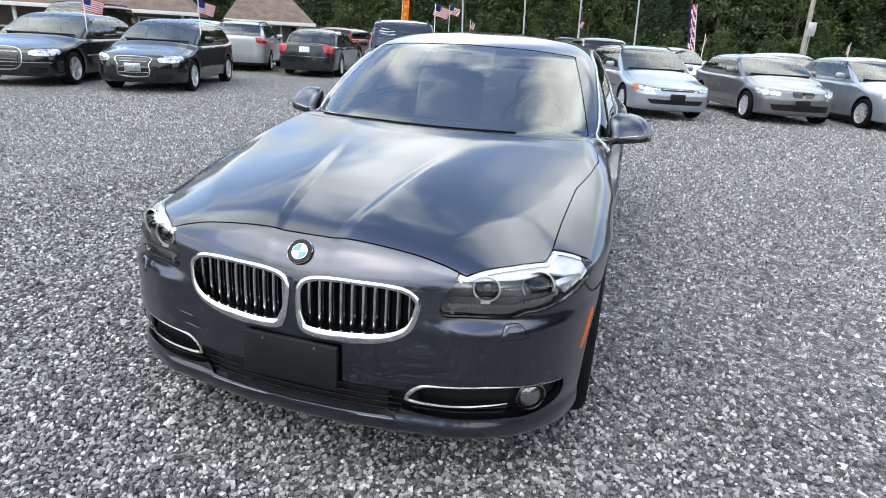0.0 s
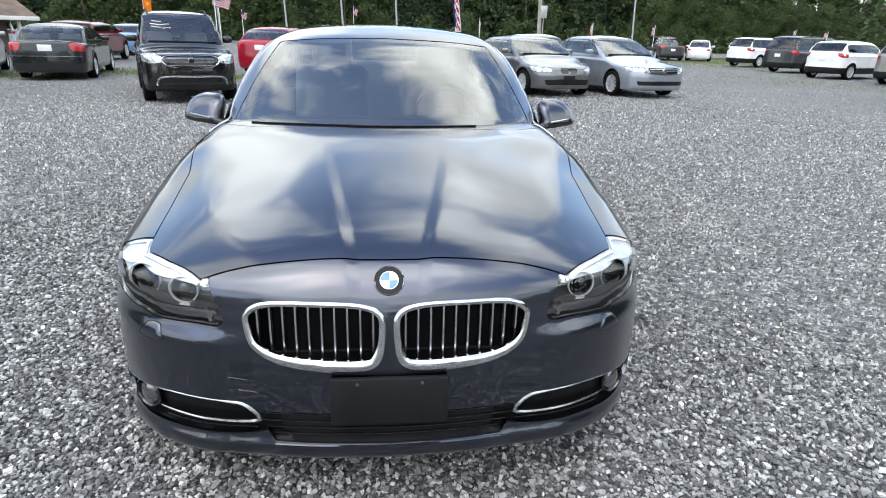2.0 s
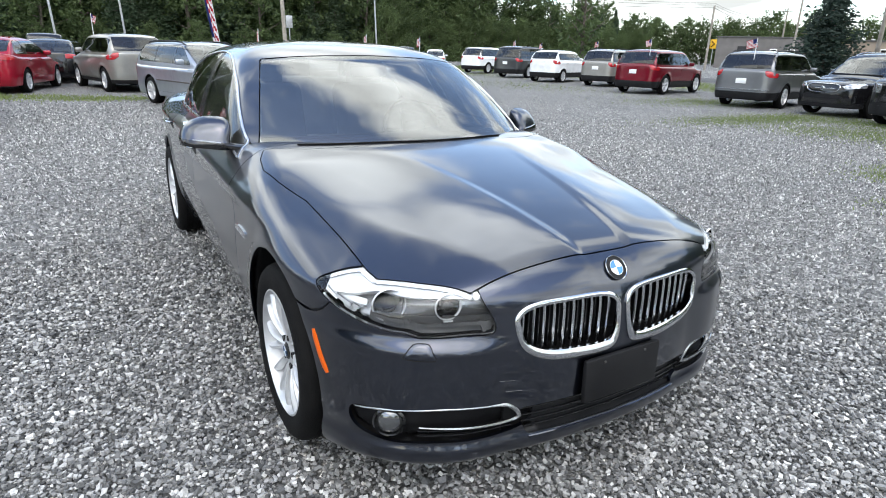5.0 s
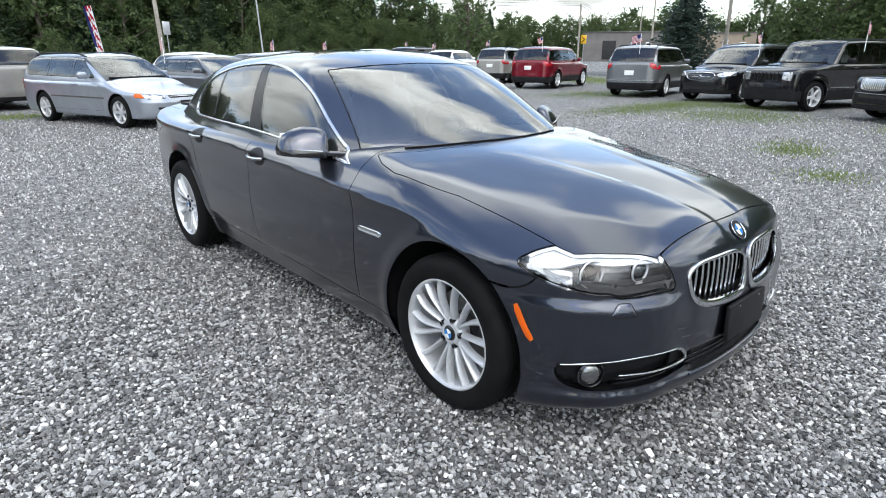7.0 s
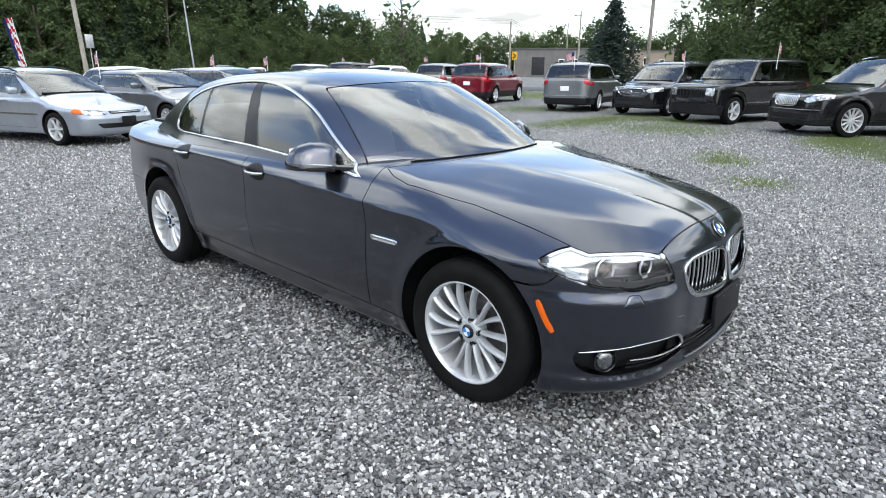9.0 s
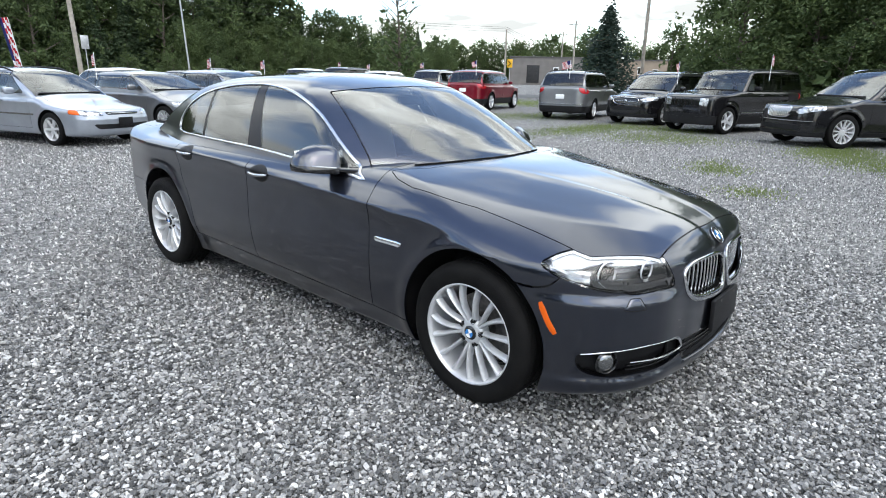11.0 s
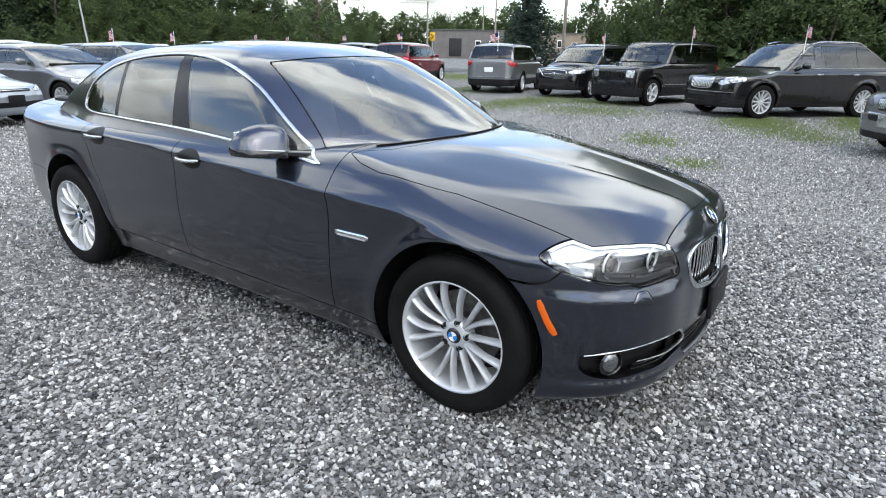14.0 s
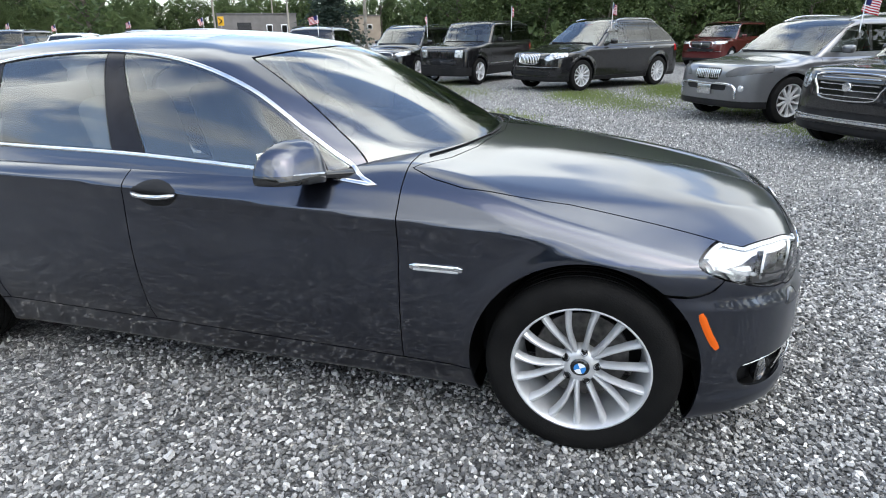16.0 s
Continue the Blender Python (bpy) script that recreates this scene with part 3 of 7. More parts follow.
KIDNEY = smooth_line([(0.014, 0.643), (0.026, 0.688), (0.088, 0.708), (0.216, 0.714), (0.342, 0.708), (0.392, 0.682), (0.397, 0.645), (0.376, 0.585), (0.308, 0.546),
                      (0.19, 0.527), (0.062, 0.530), (0.026, 0.558)], 96, closed=True)
INTAKE = [(-0.01, 0.378), (0.36, 0.376), (0.385, 0.366), (0.335, 0.272), (-0.01, 0.268)]
FOG_BAY = smooth_line([(1.03, 0.386), (0.82, 0.402), (0.60, 0.412), (0.385, 0.394), (0.33, 0.36), (0.318, 0.312), (0.42, 0.290), (0.668, 0.288), (0.90, 0.288), (1.03, 0.322)], 80, closed=True)
WINDOWS = smooth_line([(0.712, 0.932), (0.77, 0.9365), (0.90, 0.948), (1.183, 0.971), (1.767, 1.002), (2.421, 1.011), (2.813, 1.019), (2.911, 1.066), (2.873, 1.167), (2.704, 1.261), (2.481, 1.326), (2.203, 1.360),
                       (1.871, 1.369), (1.526, 1.331), (1.238, 1.237), (0.985, 1.084), (0.86, 1.004), (0.77, 0.951)], 170, closed=True)
DOOR_SPLIT = curve((0.2, 1.70), (0.35, 1.722), (0.55, 1.737), (0.75, 1.742), (0.9, 1.72), (1.0, 1.70), (1.1, 1.71))
DOOR_BACK = curve((0.28, 2.50), (0.45, 2.505), (0.60, 2.53), (0.72, 2.60), (0.85, 2.64), (0.95, 2.66), (1.05, 2.72))
ARCH = (0.388, 0.400)


def sedan():
    car = new("sedan")
    tagged(car, "dark grey metallic four-door sedan parked on grey gravel", "car")
    g = 0.0022
    # body panels
    s = skin_of(lower, (-1.0, -0.9, 0.1), (1.0, 4.16, 1.2), 0.0175)
    s = s.keep(-0.018 - upper(*s.v.T))
    x, y, z = s.v.T
    arch = np.full(len(x), -1.0)
    for hub, radius in zip(AXLES, ARCH):
        arch = np.maximum(arch, np.where(np.abs(x) > 0.5, radius - np.hypot(y - hub, (z - HUB_Z) * 0.97), -1))
    s = s.keep(arch)

    def cut(skin, field):
        x, y, z = skin.v.T
        d = field(np.abs(x), y, z)
        return skin.keep(d + g).rim(0.012), skin.keep(-d + g)

    _, s = cut(s, lambda a, y, z: np.maximum(inside_of(HOOD_EDGE + [(-0.3, 0.40), (-0.3, -0.709)], a, y), 0.6 - z))
    fine = skin_of(lower, (-0.86, -0.76, 0.66), (0.86, 0.68, 1.10), 0.0085)
    fine = fine.keep(-0.018 - upper(*fine.v.T))
    hood, _ = cut(fine, lambda a, y, z: np.maximum(inside_of(HOOD_EDGE + [(-0.3, 0.40), (-0.3, -0.709)], a, y), 0.6 - z))
    seam = curve((-0.55, 1.3), (-0.47, 0.76), (-0.44, 0.685), (-0.40, 0.652), (-0.34, 0.638), (-0.26, 0.642), (-0.1, 0.645))

    def carve_nose(k):
        """Lens, bumper and what is left of a front skin."""
        lens, k = cut(k, lambda a, y, z: np.maximum(np.maximum(inside_of(LAMP, a + y + 0.75, z), y + 0.1), 0.5 - z))
        _, k = cut(k, lambda a, y, z: np.maximum(inside_of(KIDNEY, a, z), y + 0.5))
        _, k = cut(k, lambda a, y, z: np.maximum(inside_of(INTAKE, a, z), y + 0.5))
        _, k = cut(k, lambda a, y, z: np.maximum(inside_of(FOG_BAY, a + y + 0.75, z), y + 0.3))
        face, k = cut(k, lambda a, y, z: np.maximum((z - seam(y)) * 0.5, y + 0.12))
        return lens, face, k

    _, _, s = carve_nose(s)
    nose = skin_of(lower, (-1.0, -0.92, 0.1), (1.0, -0.06, 0.90), 0.0095)
    nose = nose.keep(np.where(np.abs(nose.v[:, 0]) > 0.5, ARCH[0] - np.hypot(nose.v[:, 1] - AXLES[0], (nose.v[:, 2] - HUB_Z) * 0.97), -1))
    _, nose = cut(nose, lambda a, y, z: np.maximum(inside_of(HOOD_EDGE + [(-0.3, 0.40), (-0.3, -0.709)], a, y), 0.6 - z))
    lamp, bumper, _ = carve_nose(nose)
    sill, s = cut(s, lambda a, y, z: np.maximum(np.maximum(z - 0.286 - 0.0175 * (y - 0.55), 0.2 - y), y - 2.75))
    fender, s = cut(s, lambda a, y, z: y - 0.617)
    front_door, s = cut(s, lambda a, y, z: y - DOOR_SPLIT(z))
    rear_door, s = cut(s, lambda a, y, z: np.maximum(y - DOOR_BACK(z), 0.5 - a))
    tail_lamp, s = cut(s, lambda a, y, z: np.maximum(np.maximum(inside_of([(0.40, 0.80), (0.42, 0.90), (0.80, 0.965), (1.20, 0.955), (1.34, 0.90), (1.15, 0.84), (0.8, 0.79)], a - y + 4.02, z), 3 - y), 0))
    rear_bumper, s = cut(s, lambda a, y, z: np.maximum(z - 0.60 - 0.10 * step((y - 3.9) / 0.1), 3.30 - y))
    boot, s = cut(s, lambda a, y, z: np.maximum(np.maximum(a - 0.66, 3.60 - y), 0.6 - z))
    put("hood", hood, DARK_PAINT, car, "creased dark grey hood")
    put("front_bumper", bumper, DARK_PAINT, car)
    put("rear_bumper", rear_bumper, DARK_PAINT, car)
    put("boot_lid", boot, DARK_PAINT, car)
    put("rear_quarter", s.rim(0.012), DARK_PAINT, car)
    for side in (-1, 1):
        half = lambda k: k.keep(-k.v[:, 0] * side)
        put("fender", half(fender), DARK_PAINT, car)
        put("sill", half(sill), DARK_PAINT, car)
        put("front_door", half(front_door), DARK_PAINT, car)
        put("rear_door", half(rear_door), DARK_PAINT, car)
        lens = put("headlight", half(lamp), LENS, car, "clear headlight with twin projector rings")
        lens.visible_shadow = False
        headlight_inside(lens, side, half(lamp))
        put("tail_light", half(tail_lamp), RED_LENS, car, "dark red tail light")

    # greenhouse
    u = skin_of(upper, (-1.0, 0.2, 0.84), (1.0, 4.0, 1.5), 0.0175)
    u = u.keep(-0.018 - lower(*u.v.T))
    screen_top = curve((0.0, 1.375), (0.3, 1.367), (0.62, 1.338), (0.8, 1.30))
    screen_side = curve((0.9, 0.765), (1.0, 0.735), (1.1, 0.697), (1.2, 0.655), (1.3, 0.605), (1.4, 0.55))
    screen, u = cut(u, lambda a, y, z: np.maximum(np.maximum(a - screen_side(z), (z - screen_top(a))), y - 1.6))
    back_pane, u = cut(u, lambda a, y, z: np.maximum(np.maximum(a - 0.61 + 0.25 * (z - 1.1), (z - 1.355 + 0.05 * a * a)), 2.7 - y))
    band, u = cut(u, lambda a, y, z: np.maximum(inside_of(WINDOWS, y, z), 0.5 - a))
    pane_f, band = cut(band, lambda a, y, z: y - (1.645 + (z - 0.99) * 0.53))
    pane_q, band = cut(band, lambda a, y, z: (2.425 + (z - 1.012) * 0.20) - y)
    pane_r, band = cut(band, lambda a, y, z: np.maximum((1.812 + (z - 1.018) * 0.33) - y, y - (2.392 + (z - 1.012) * 0.20)))
    sunroof, u = cut(u, lambda a, y, z: np.maximum.reduce([a - 0.44 + 0.02 * (y - 1.6), 1.56 + 0.10 * a * a - y, y - 2.36 - 0.03 * a * a, 1.2 - z]))
    put("sunroof", sunroof, GLOSS_BLACK, car, "dark glass sunroof panel")
    put("roof", u.rim(0.012), DARK_PAINT, car)
    for name, skin, mat in (("windscreen", screen, SCREEN), ("rear_window", back_pane, SIDE_GLASS)):
        put(name, skin, mat, car, "clear glass reflecting clouds").visible_shadow = False
    for side in (-1, 1):
        half = lambda k: k.keep(-k.v[:, 0] * side)
        for name, skin in (("front_window", pane_f), ("rear_door_window", pane_r), ("quarter_window", pane_q)):
            put(name, half(skin), SIDE_GLASS, car).visible_shadow = False
        put("door_pillar", half(band.keep(band.v[:, 1] - 2.1)), PILLAR_BLACK, car, "satin black window pillar")
        put("window_divider", half(band.keep(2.1 - band.v[:, 1])), PILLAR_BLACK, car)
        line = np.array([on_side(a, b, form) for a, b in WINDOWS])
        ups = np.array([slope(form, p) for p in line])
        put("window_trim", tube(mirrored(line + ups * 0.003, side), 0.0085, 6, True, 0.6, mirrored(ups, side)), SATIN, car, "bright metal window surround")

    # dark shell behind the panels, with wheel wells and the cabin hollowed out
    def shell(x, y, z):
        f = lower(x, y, z) + 0.016
        for hub in AXLES:
            f = np.maximum(f, np.minimum(0.42 - np.hypot(y - hub, z - HUB_Z), np.abs(x) - 0.56))
        f = np.maximum(f, np.minimum.reduce([0.80 - np.abs(x), z - 0.42, y - 0.75, 3.25 - y]))
        f = np.maximum(f, np.minimum.reduce([0.70 - np.abs(x), z - 0.50, -0.66 - y, 0.75 - z]) )
        f = np.maximum(f, np.minimum.reduce([-inside_of(LAMP, np.abs(x) + y + 0.75, z) + 0.02, lower(x, y, z) + 0.10, -0.2 - y]))
        f = np.maximum(f, np.minimum.reduce([-inside_of(FOG_BAY, np.abs(x) + y + 0.75, z) + 0.02, lower(x, y, z) + 0.09, -0.3 - y]))
        return f

    put("inner_shell", skin_of(shell, (-1.0, -0.95, 0.1), (1.0, 4.2, 1.2), 0.035), PLASTIC, car, "black inner structure and wheel liners")
    sedan_front(car)
    sedan_sides(car)
    sedan_cabin(car)
    wheel = alloy_wheel(car)
    for side in (-1, 1):
        for yy, track in zip(AXLES, (0.795, 0.805)):
            m = pose(side * track, yy, HUB_Z, 7 if yy < 0 else 37, 0, 0 if side > 0 else 180)
            if wheel.matrix_basis == Matrix.Identity(4):
                wheel.matrix_basis = m
            else:
                copy_thing(wheel, m)
    return car


def patch(outline, place, lift, rings=5):
    """A thin lid that follows the body inside a closed outline of (a, b); place maps (a, b) to the body."""
    c = np.mean(outline, 0)
    bm = bmesh.new()
    rows = []
    for k in range(1, rings + 1):
        f = k / rings
        row = []
        for q in outline:
            p = place(*(c + (q - c) * f))
            row.append(bm.verts.new(p + slope(lower, p) * (lift if k < rings else -0.001)))
        rows.append(row)
    p = place(*c)
    hub = bm.verts.new(p + slope(lower, p) * lift)
    n = len(outline)
    for j in range(n):
        bm.faces.new((hub, rows[0][j], rows[0][(j + 1) % n]))
        for r0, r1 in zip(rows, rows[1:]):
            bm.faces.new((r0[j], r1[j], r1[(j + 1) % n], r0[(j + 1) % n]))
    bmesh.ops.recalc_face_normals(bm, faces=bm.faces)
    return soft(bm, 50)


def flipped(bm, side):
    if side < 0:
        bmesh.ops.transform(bm, matrix=Matrix.Diagonal((-1, 1, 1, 1)), verts=bm.verts)
        bmesh.ops.reverse_faces(bm, faces=bm.faces)
    return bm


def headlight_inside(lens, side, cover):
    """Dark bezel, white brow, corner reflector, twin rings and projectors behind one lens."""
    s = skin_of(lambda x, y, z: -np.maximum(inside_of(LAMP, np.abs(x) + y + 0.75, z) - 0.003, lower(x, y, z) + 0.055), (0.35, -0.85, 0.55), (0.95, -0.2, 0.82), 0.014)
    s = s.keep(lower(*s.v.T) + 0.008)
    s = Skin(s.v * (side, 1, 1), s.t if side > 0 else s.t[:, ::-1], s.n * (side, 1, 1))
    put("lamp_base", s.keep(np.maximum(s.v[:, 2] - 0.700, np.abs(s.v[:, 0]) + s.v[:, 1] + 0.75 - 0.98)), BEZEL, lens, "dark grey lower bezel")
    put("reflector", s.keep(np.minimum(0.700 - s.v[:, 2], 0.98 - np.abs(s.v[:, 0]) - s.v[:, 1] - 0.75)), REFLECTOR, lens, "bright reflector bowl")
    brow = curve((0.4, 0.742), (0.52, 0.736), (0.66, 0.741), (0.78, 0.738), (0.93, 0.742), (1.05, 0.728), (1.2, 0.718))

    def layer(depth, field):
        k = Skin(cover.v - cover.n * depth, cover.t, cover.n)
        a, z = np.abs(k.v[:, 0]) + k.v[:, 1] + 0.75, k.v[:, 2]
        return k.keep(np.maximum(field(a, z), inside_of(LAMP, a, z) + 0.0015)).rim(0.01)

    put("daylight_strip", layer(0.006, lambda a, z: np.maximum.reduce([brow(a) - z, 0.53 - a, a - 1.19])), LAMP_WHITE, lens, "white light guide along the top")
    bow = curve((0.60, 1.05), (0.68, 1.065), (0.71, 1.09), (0.74, 1.125), (0.80, 1.15))
    put("corner_reflector", layer(0.026, lambda a, z: np.maximum.reduce([np.abs(a - bow(z)) - 0.032, z - 0.738, 0.672 - z])), REFLECTOR, lens, "pale corner reflector")
    put("light_pipe", layer(0.020, lambda a, z: np.maximum.reduce([np.abs(z - 0.712 - 0.05 * (a - 1.08)) - 0.0075, 0.985 - a, a - 1.20])), LAMP_WHITE, lens, "pale turn signal light pipe")
    put("corner_facet", layer(0.030, lambda a, z: np.maximum.reduce([np.abs(a - 1.02 + 1.4 * (z - 0.70)) - 0.018, z - 0.706, 0.664 - z])), CLEAR_LENS, lens)
    put("bezel", layer(0.030, lambda a, z: np.maximum(z - 0.682 - 0.004 * step((a - 0.6) / 0.4), a - 0.97)), BEZEL, lens, "smoked grey lower bezel")
    for u, z, r in ((0.645, 0.728, 0.042), (0.90, 0.730, 0.051)):
        p = on_front(u, z)
        nrm = slope(lower, p)
        nrm = np.array([nrm[0] * 0.25, nrm[1], 0.0])
        nrm /= np.linalg.norm(nrm)
        turn = Vector(nrm).to_track_quat("X", "Z").to_matrix().to_4x4()
        at = Vector(p - slope(lower, p) * 0.034)
        for name, prof, mat in (("halo_ring", [(r, 0.008), (r, 0.014), (r - 0.0015, 0.0155), (r - 0.0035, 0.013), (r - 0.0038, 0.008)], LAMP_WHITE),
                                ("projector", [(r - 0.006, 0.008), (r - 0.010, -0.010), (r - 0.018, -0.012), (r - 0.020, 0.004), (r - 0.028, 0.014), (0.0, 0.019)], GLOSS_BLACK)):
            bm = lathe(prof, 32)
            bmesh.ops.transform(bm, matrix=Matrix.Translation(at) @ turn, verts=bm.verts)
            put(name, flipped(bm, side), mat, lens)
        foot = box(0.010, 0.030, 0.007, (0.013, 0, -r - 0.003), 0.002)
        bmesh.ops.transform(foot, matrix=Matrix.Translation(at) @ turn, verts=foot.verts)
        put("ring_foot", flipped(foot, side), LAMP_WHITE, lens)


def sedan_front(car):
    # badge: ring, black band and four coloured quarters
    p = on_face(0.0, 0.764)
    n = slope(lower, p)
    turn = Matrix.Translation(Vector(p + n * 0.002)) @ Vector(n).to_track_quat("X", "Z").to_matrix().to_4x4()
    badge = lathe([(0.0, 0.004), (0.040, 0.004), (0.041, 0.006), (0.041, -0.004)], 40)
    bmesh.ops.transform(badge, matrix=turn, verts=badge.verts)
    badge = put("hood_badge", badge, PLASTIC, car, "round badge with blue and white quarters")
    ring = lathe([(0.041, 0.002), (0.0422, 0.005), (0.0412, 0.0065), (0.0395, 0.005)], 40)
    bmesh.ops.transform(ring, matrix=turn, verts=ring.verts)
    put("ring", ring, CHROME, badge)
    ring = lathe([(0.0255, 0.004), (0.026, 0.006), (0.0245, 0.006)], 40)
    bmesh.ops.transform(ring, matrix=turn, verts=ring.verts)
    put("ring", ring, CHROME, badge)
    for k in range(4):
        bm = bmesh.new()
        fan = [(0.0055, 0.0, 0.0)] + [(0.0055, 0.0245 * math.cos(a), 0.0245 * math.sin(a)) for a in np.linspace(k * math.pi / 2, (k + 1) * math.pi / 2, 9)]
        bm.faces.new([bm.verts.new(q) for q in fan])
        bmesh.ops.transform(bm, matrix=turn, verts=bm.verts)
        put("quarter", bm, BLUE_ENAMEL if k % 2 else WHITE_PLASTIC, badge)

    for side in (-1, 1):
        ring = [on_face(a, b) for a, b in KIDNEY]
        ups = np.array([slope(lower, p) for p in ring])
        ring = np.array(ring)
        width = np.interp(KIDNEY[:, 1], [0.527, 0.55, 0.60, 0.70, 0.715], [0.019, 0.015, 0.010, 0.009, 0.008])
        inward = KIDNEY.mean(0) - KIDNEY
        inward /= np.linalg.norm(inward, axis=1, keepdims=True)
        ring[:, 0] += inward[:, 0] * width * 0.6
        ring[:, 2] += inward[:, 1] * width * 0.6
        grille = put("kidney_grille", tube(mirrored(ring + ups * 0.002, side), width, 8, True, 0.8, mirrored(ups, side)), CHROME, car, "chrome framed grille with bright vertical bars")
        for k in range(10):
            a = 0.045 + k * 0.0355
            b0 = min(q[1] for q in KIDNEY if abs(q[0] - a) < 0.02) + 0.012
            b1 = max(q[1] for q in KIDNEY if abs(q[0] - a) < 0.02) - 0.008
            pts = [on_face(a, b) + (0, 0.012 + 0.02 * (1 - (b - b0) / (b1 - b0)), 0) for b in np.linspace(b0, b1, 7)]
            bar = tube(mirrored(pts, side), 0.0046, 6, False, 1.0, [(1, 0, 0)] * 7)
            put("bar", bar, SATIN, grille)
            back = [p + (0, 0.035, 0) for p in pts]
            put("bar_web", tube(mirrored(back, side), 0.003, 4, False, 6.0, [(0, 1, 0)] * 7), GLOSS_BLACK, grille)
    # lower intake slats and the plate holder
    intake = put("lower_intake", box(0.80, 0.012, 0.14, (0, -0.735, 0.325), 0.004), PLASTIC, car, "black slatted lower intake")
    for k in range(4):
        zz = 0.288 + k * 0.026
        w = 0.335 + 0.045 * (zz - 0.27) / 0.1
        pts = [on_face(a, zz) + (0, 0.016, 0) for a in np.linspace(-w, w, 25)]
        put("slat", tube(pts, 0.0055, 6, False, 0.55), GLOSS_BLACK, intake)
    lip = [on_face(a, 0.262) + (0, -0.002, 0) for a in np.linspace(-0.335, 0.335, 25)]
    put("lip_strip", tube(lip, 0.004, 6), DARK_PAINT, intake)
    holder = box(0.33, 0.02, 0.148, (0, 0, 0), 0.006)
    bmesh.ops.transform(holder, matrix=pose(0, -0.838, 0.432, -2, 0, 0), verts=holder.verts)
    holder = put("plate_holder", holder, PLASTIC, car, "empty black plate holder")
    for xx in (-0.09, 0.09):
        screw = lathe([(0.0, -0.003), (0.004, -0.003), (0.005, 0.0)], 10, "y")
        bmesh.ops.translate(screw, vec=(xx, -0.848, 0.492), verts=screw.verts)
        put("screw", screw, DARK_METAL, holder)
    for x0, x1, z0, z1 in ((-0.455, -0.40, 0.487, 0.479), (-0.43, -0.375, 0.447, 0.441)):
        put("scratch", tube([on_face(x0 + (x1 - x0) * k, z0 + (z1 - z0) * k) + (0, -0.0006, 0) for k in np.linspace(0, 1, 5)], 0.0006, 4), SATIN, car, "thin pale scuff on the bumper")
    for side in (-1, 1):
        # fog lamp bay: black inner, bright trim, lamp
        bay = skin_of(lambda x, y, z: -np.maximum(inside_of(FOG_BAY, np.abs(x) + y + 0.75, z) - 0.004, lower(x, y, z) + 0.05), (0.25, -0.88, 0.22), (0.92, -0.3, 0.45), 0.014)
        bay = bay.keep(lower(*bay.v.T) + 0.004)
        bay = Skin(bay.v * (side, 1, 1), bay.t if side > 0 else bay.t[:, ::-1], bay.n * (side, 1, 1))
        bay = put("fog_lamp_bay", bay, PLASTIC, car, "black fog lamp recess")
        trim = smooth_line([(1.025, 0.384), (0.82, 0.403), (0.60, 0.412), (0.43, 0.405), (0.375, 0.393), (0.335, 0.357), (0.345, 0.343), (0.41, 0.336), (0.58, 0.341), (0.73, 0.347)], 60)
        pts = np.array([on_front(a, b) for a, b in trim])
        ups = np.array([slope(lower, p) for p in pts])
        wide = np.interp(np.arange(60), [0, 6, 30, 36, 44, 59], [0.0025, 0.0042, 0.0045, 0.008, 0.006, 0.003])
        put("bright_trim", tube(mirrored(pts - ups * 0.003, side), wide, 6, False, 0.9, mirrored(ups, side)), SATIN, bay, "bright trim strip")
        for dz in (0.320, 0.300):
            pts = np.array([on_front(a, dz) for a in np.linspace(0.36, 0.74, 16)])
            ups = np.array([slope(lower, p) for p in pts])
            put("bay_slat", tube(mirrored(pts - ups * 0.018, side), 0.006, 6, False, 0.6), GLOSS_BLACK, bay)
        p = on_front(0.868, 0.343)
        n = slope(lower, p)
        n = n * (0.6, 1, 0.3)
        n /= np.linalg.norm(n)
        turn = Matrix.Diagonal((side, 1, 1, 1)) @ Matrix.Translation(Vector(p - slope(lower, p) * 0.022)) @ Vector(n).to_track_quat("X", "Z").to_matrix().to_4x4()
        lampring = lathe([(0.036, -0.02), (0.050, -0.005), (0.052, 0.004), (0.046, 0.010), (0.043, 0.004)], 32)
        bmesh.ops.transform(lampring, matrix=turn, verts=lampring.verts)
        if side < 0:
            bmesh.ops.reverse_faces(lampring, faces=lampring.faces)
        fog = put("fog_lamp", lampring, GLOSS_BLACK, car, "round fog lamp")
        bulb = lathe([(0.0, 0.014), (0.02, 0.012), (0.036, 0.004), (0.043, -0.006)], 32)
        bmesh.ops.transform(bulb, matrix=turn, verts=bulb.verts)
        if side < 0:
            bmesh.ops.reverse_faces(bulb, faces=bulb.faces)
        put("lens", bulb, FOG_LENS, fog)
        # washer cap
        cap = smooth_line([(0.746, 0.574), (0.738, 0.592), (0.718, 0.613), (0.700, 0.617), (0.665, 0.617), (0.648, 0.612), (0.630, 0.592), (0.622, 0.571)], 30, closed=True) + (0.05, 0.0)
        lid = put("washer_cap", flipped(patch(cap, on_front, 0.0025), side), DARK_PAINT, car)
        put("seam", tube(mirrored([on_front(*q) for q in cap], side), 0.0016, 4, True), PLASTIC, lid)
        # side marker
        mark = [on_side(a, b, lower) for a, b in smooth_line([(-0.385, 0.584), (-0.40, 0.55), (-0.425, 0.50), (-0.452, 0.458)], 14)]
        ups = [slope(lower, p) for p in mark]
        put("side_marker", tube(mirrored(np.array(mark), side), np.interp(np.arange(14), [0, 2, 11, 13], [0.008, 0.013, 0.013, 0.009]), 8, False, 0.35, mirrored(ups, side)), AMBER, car, "amber side marker")


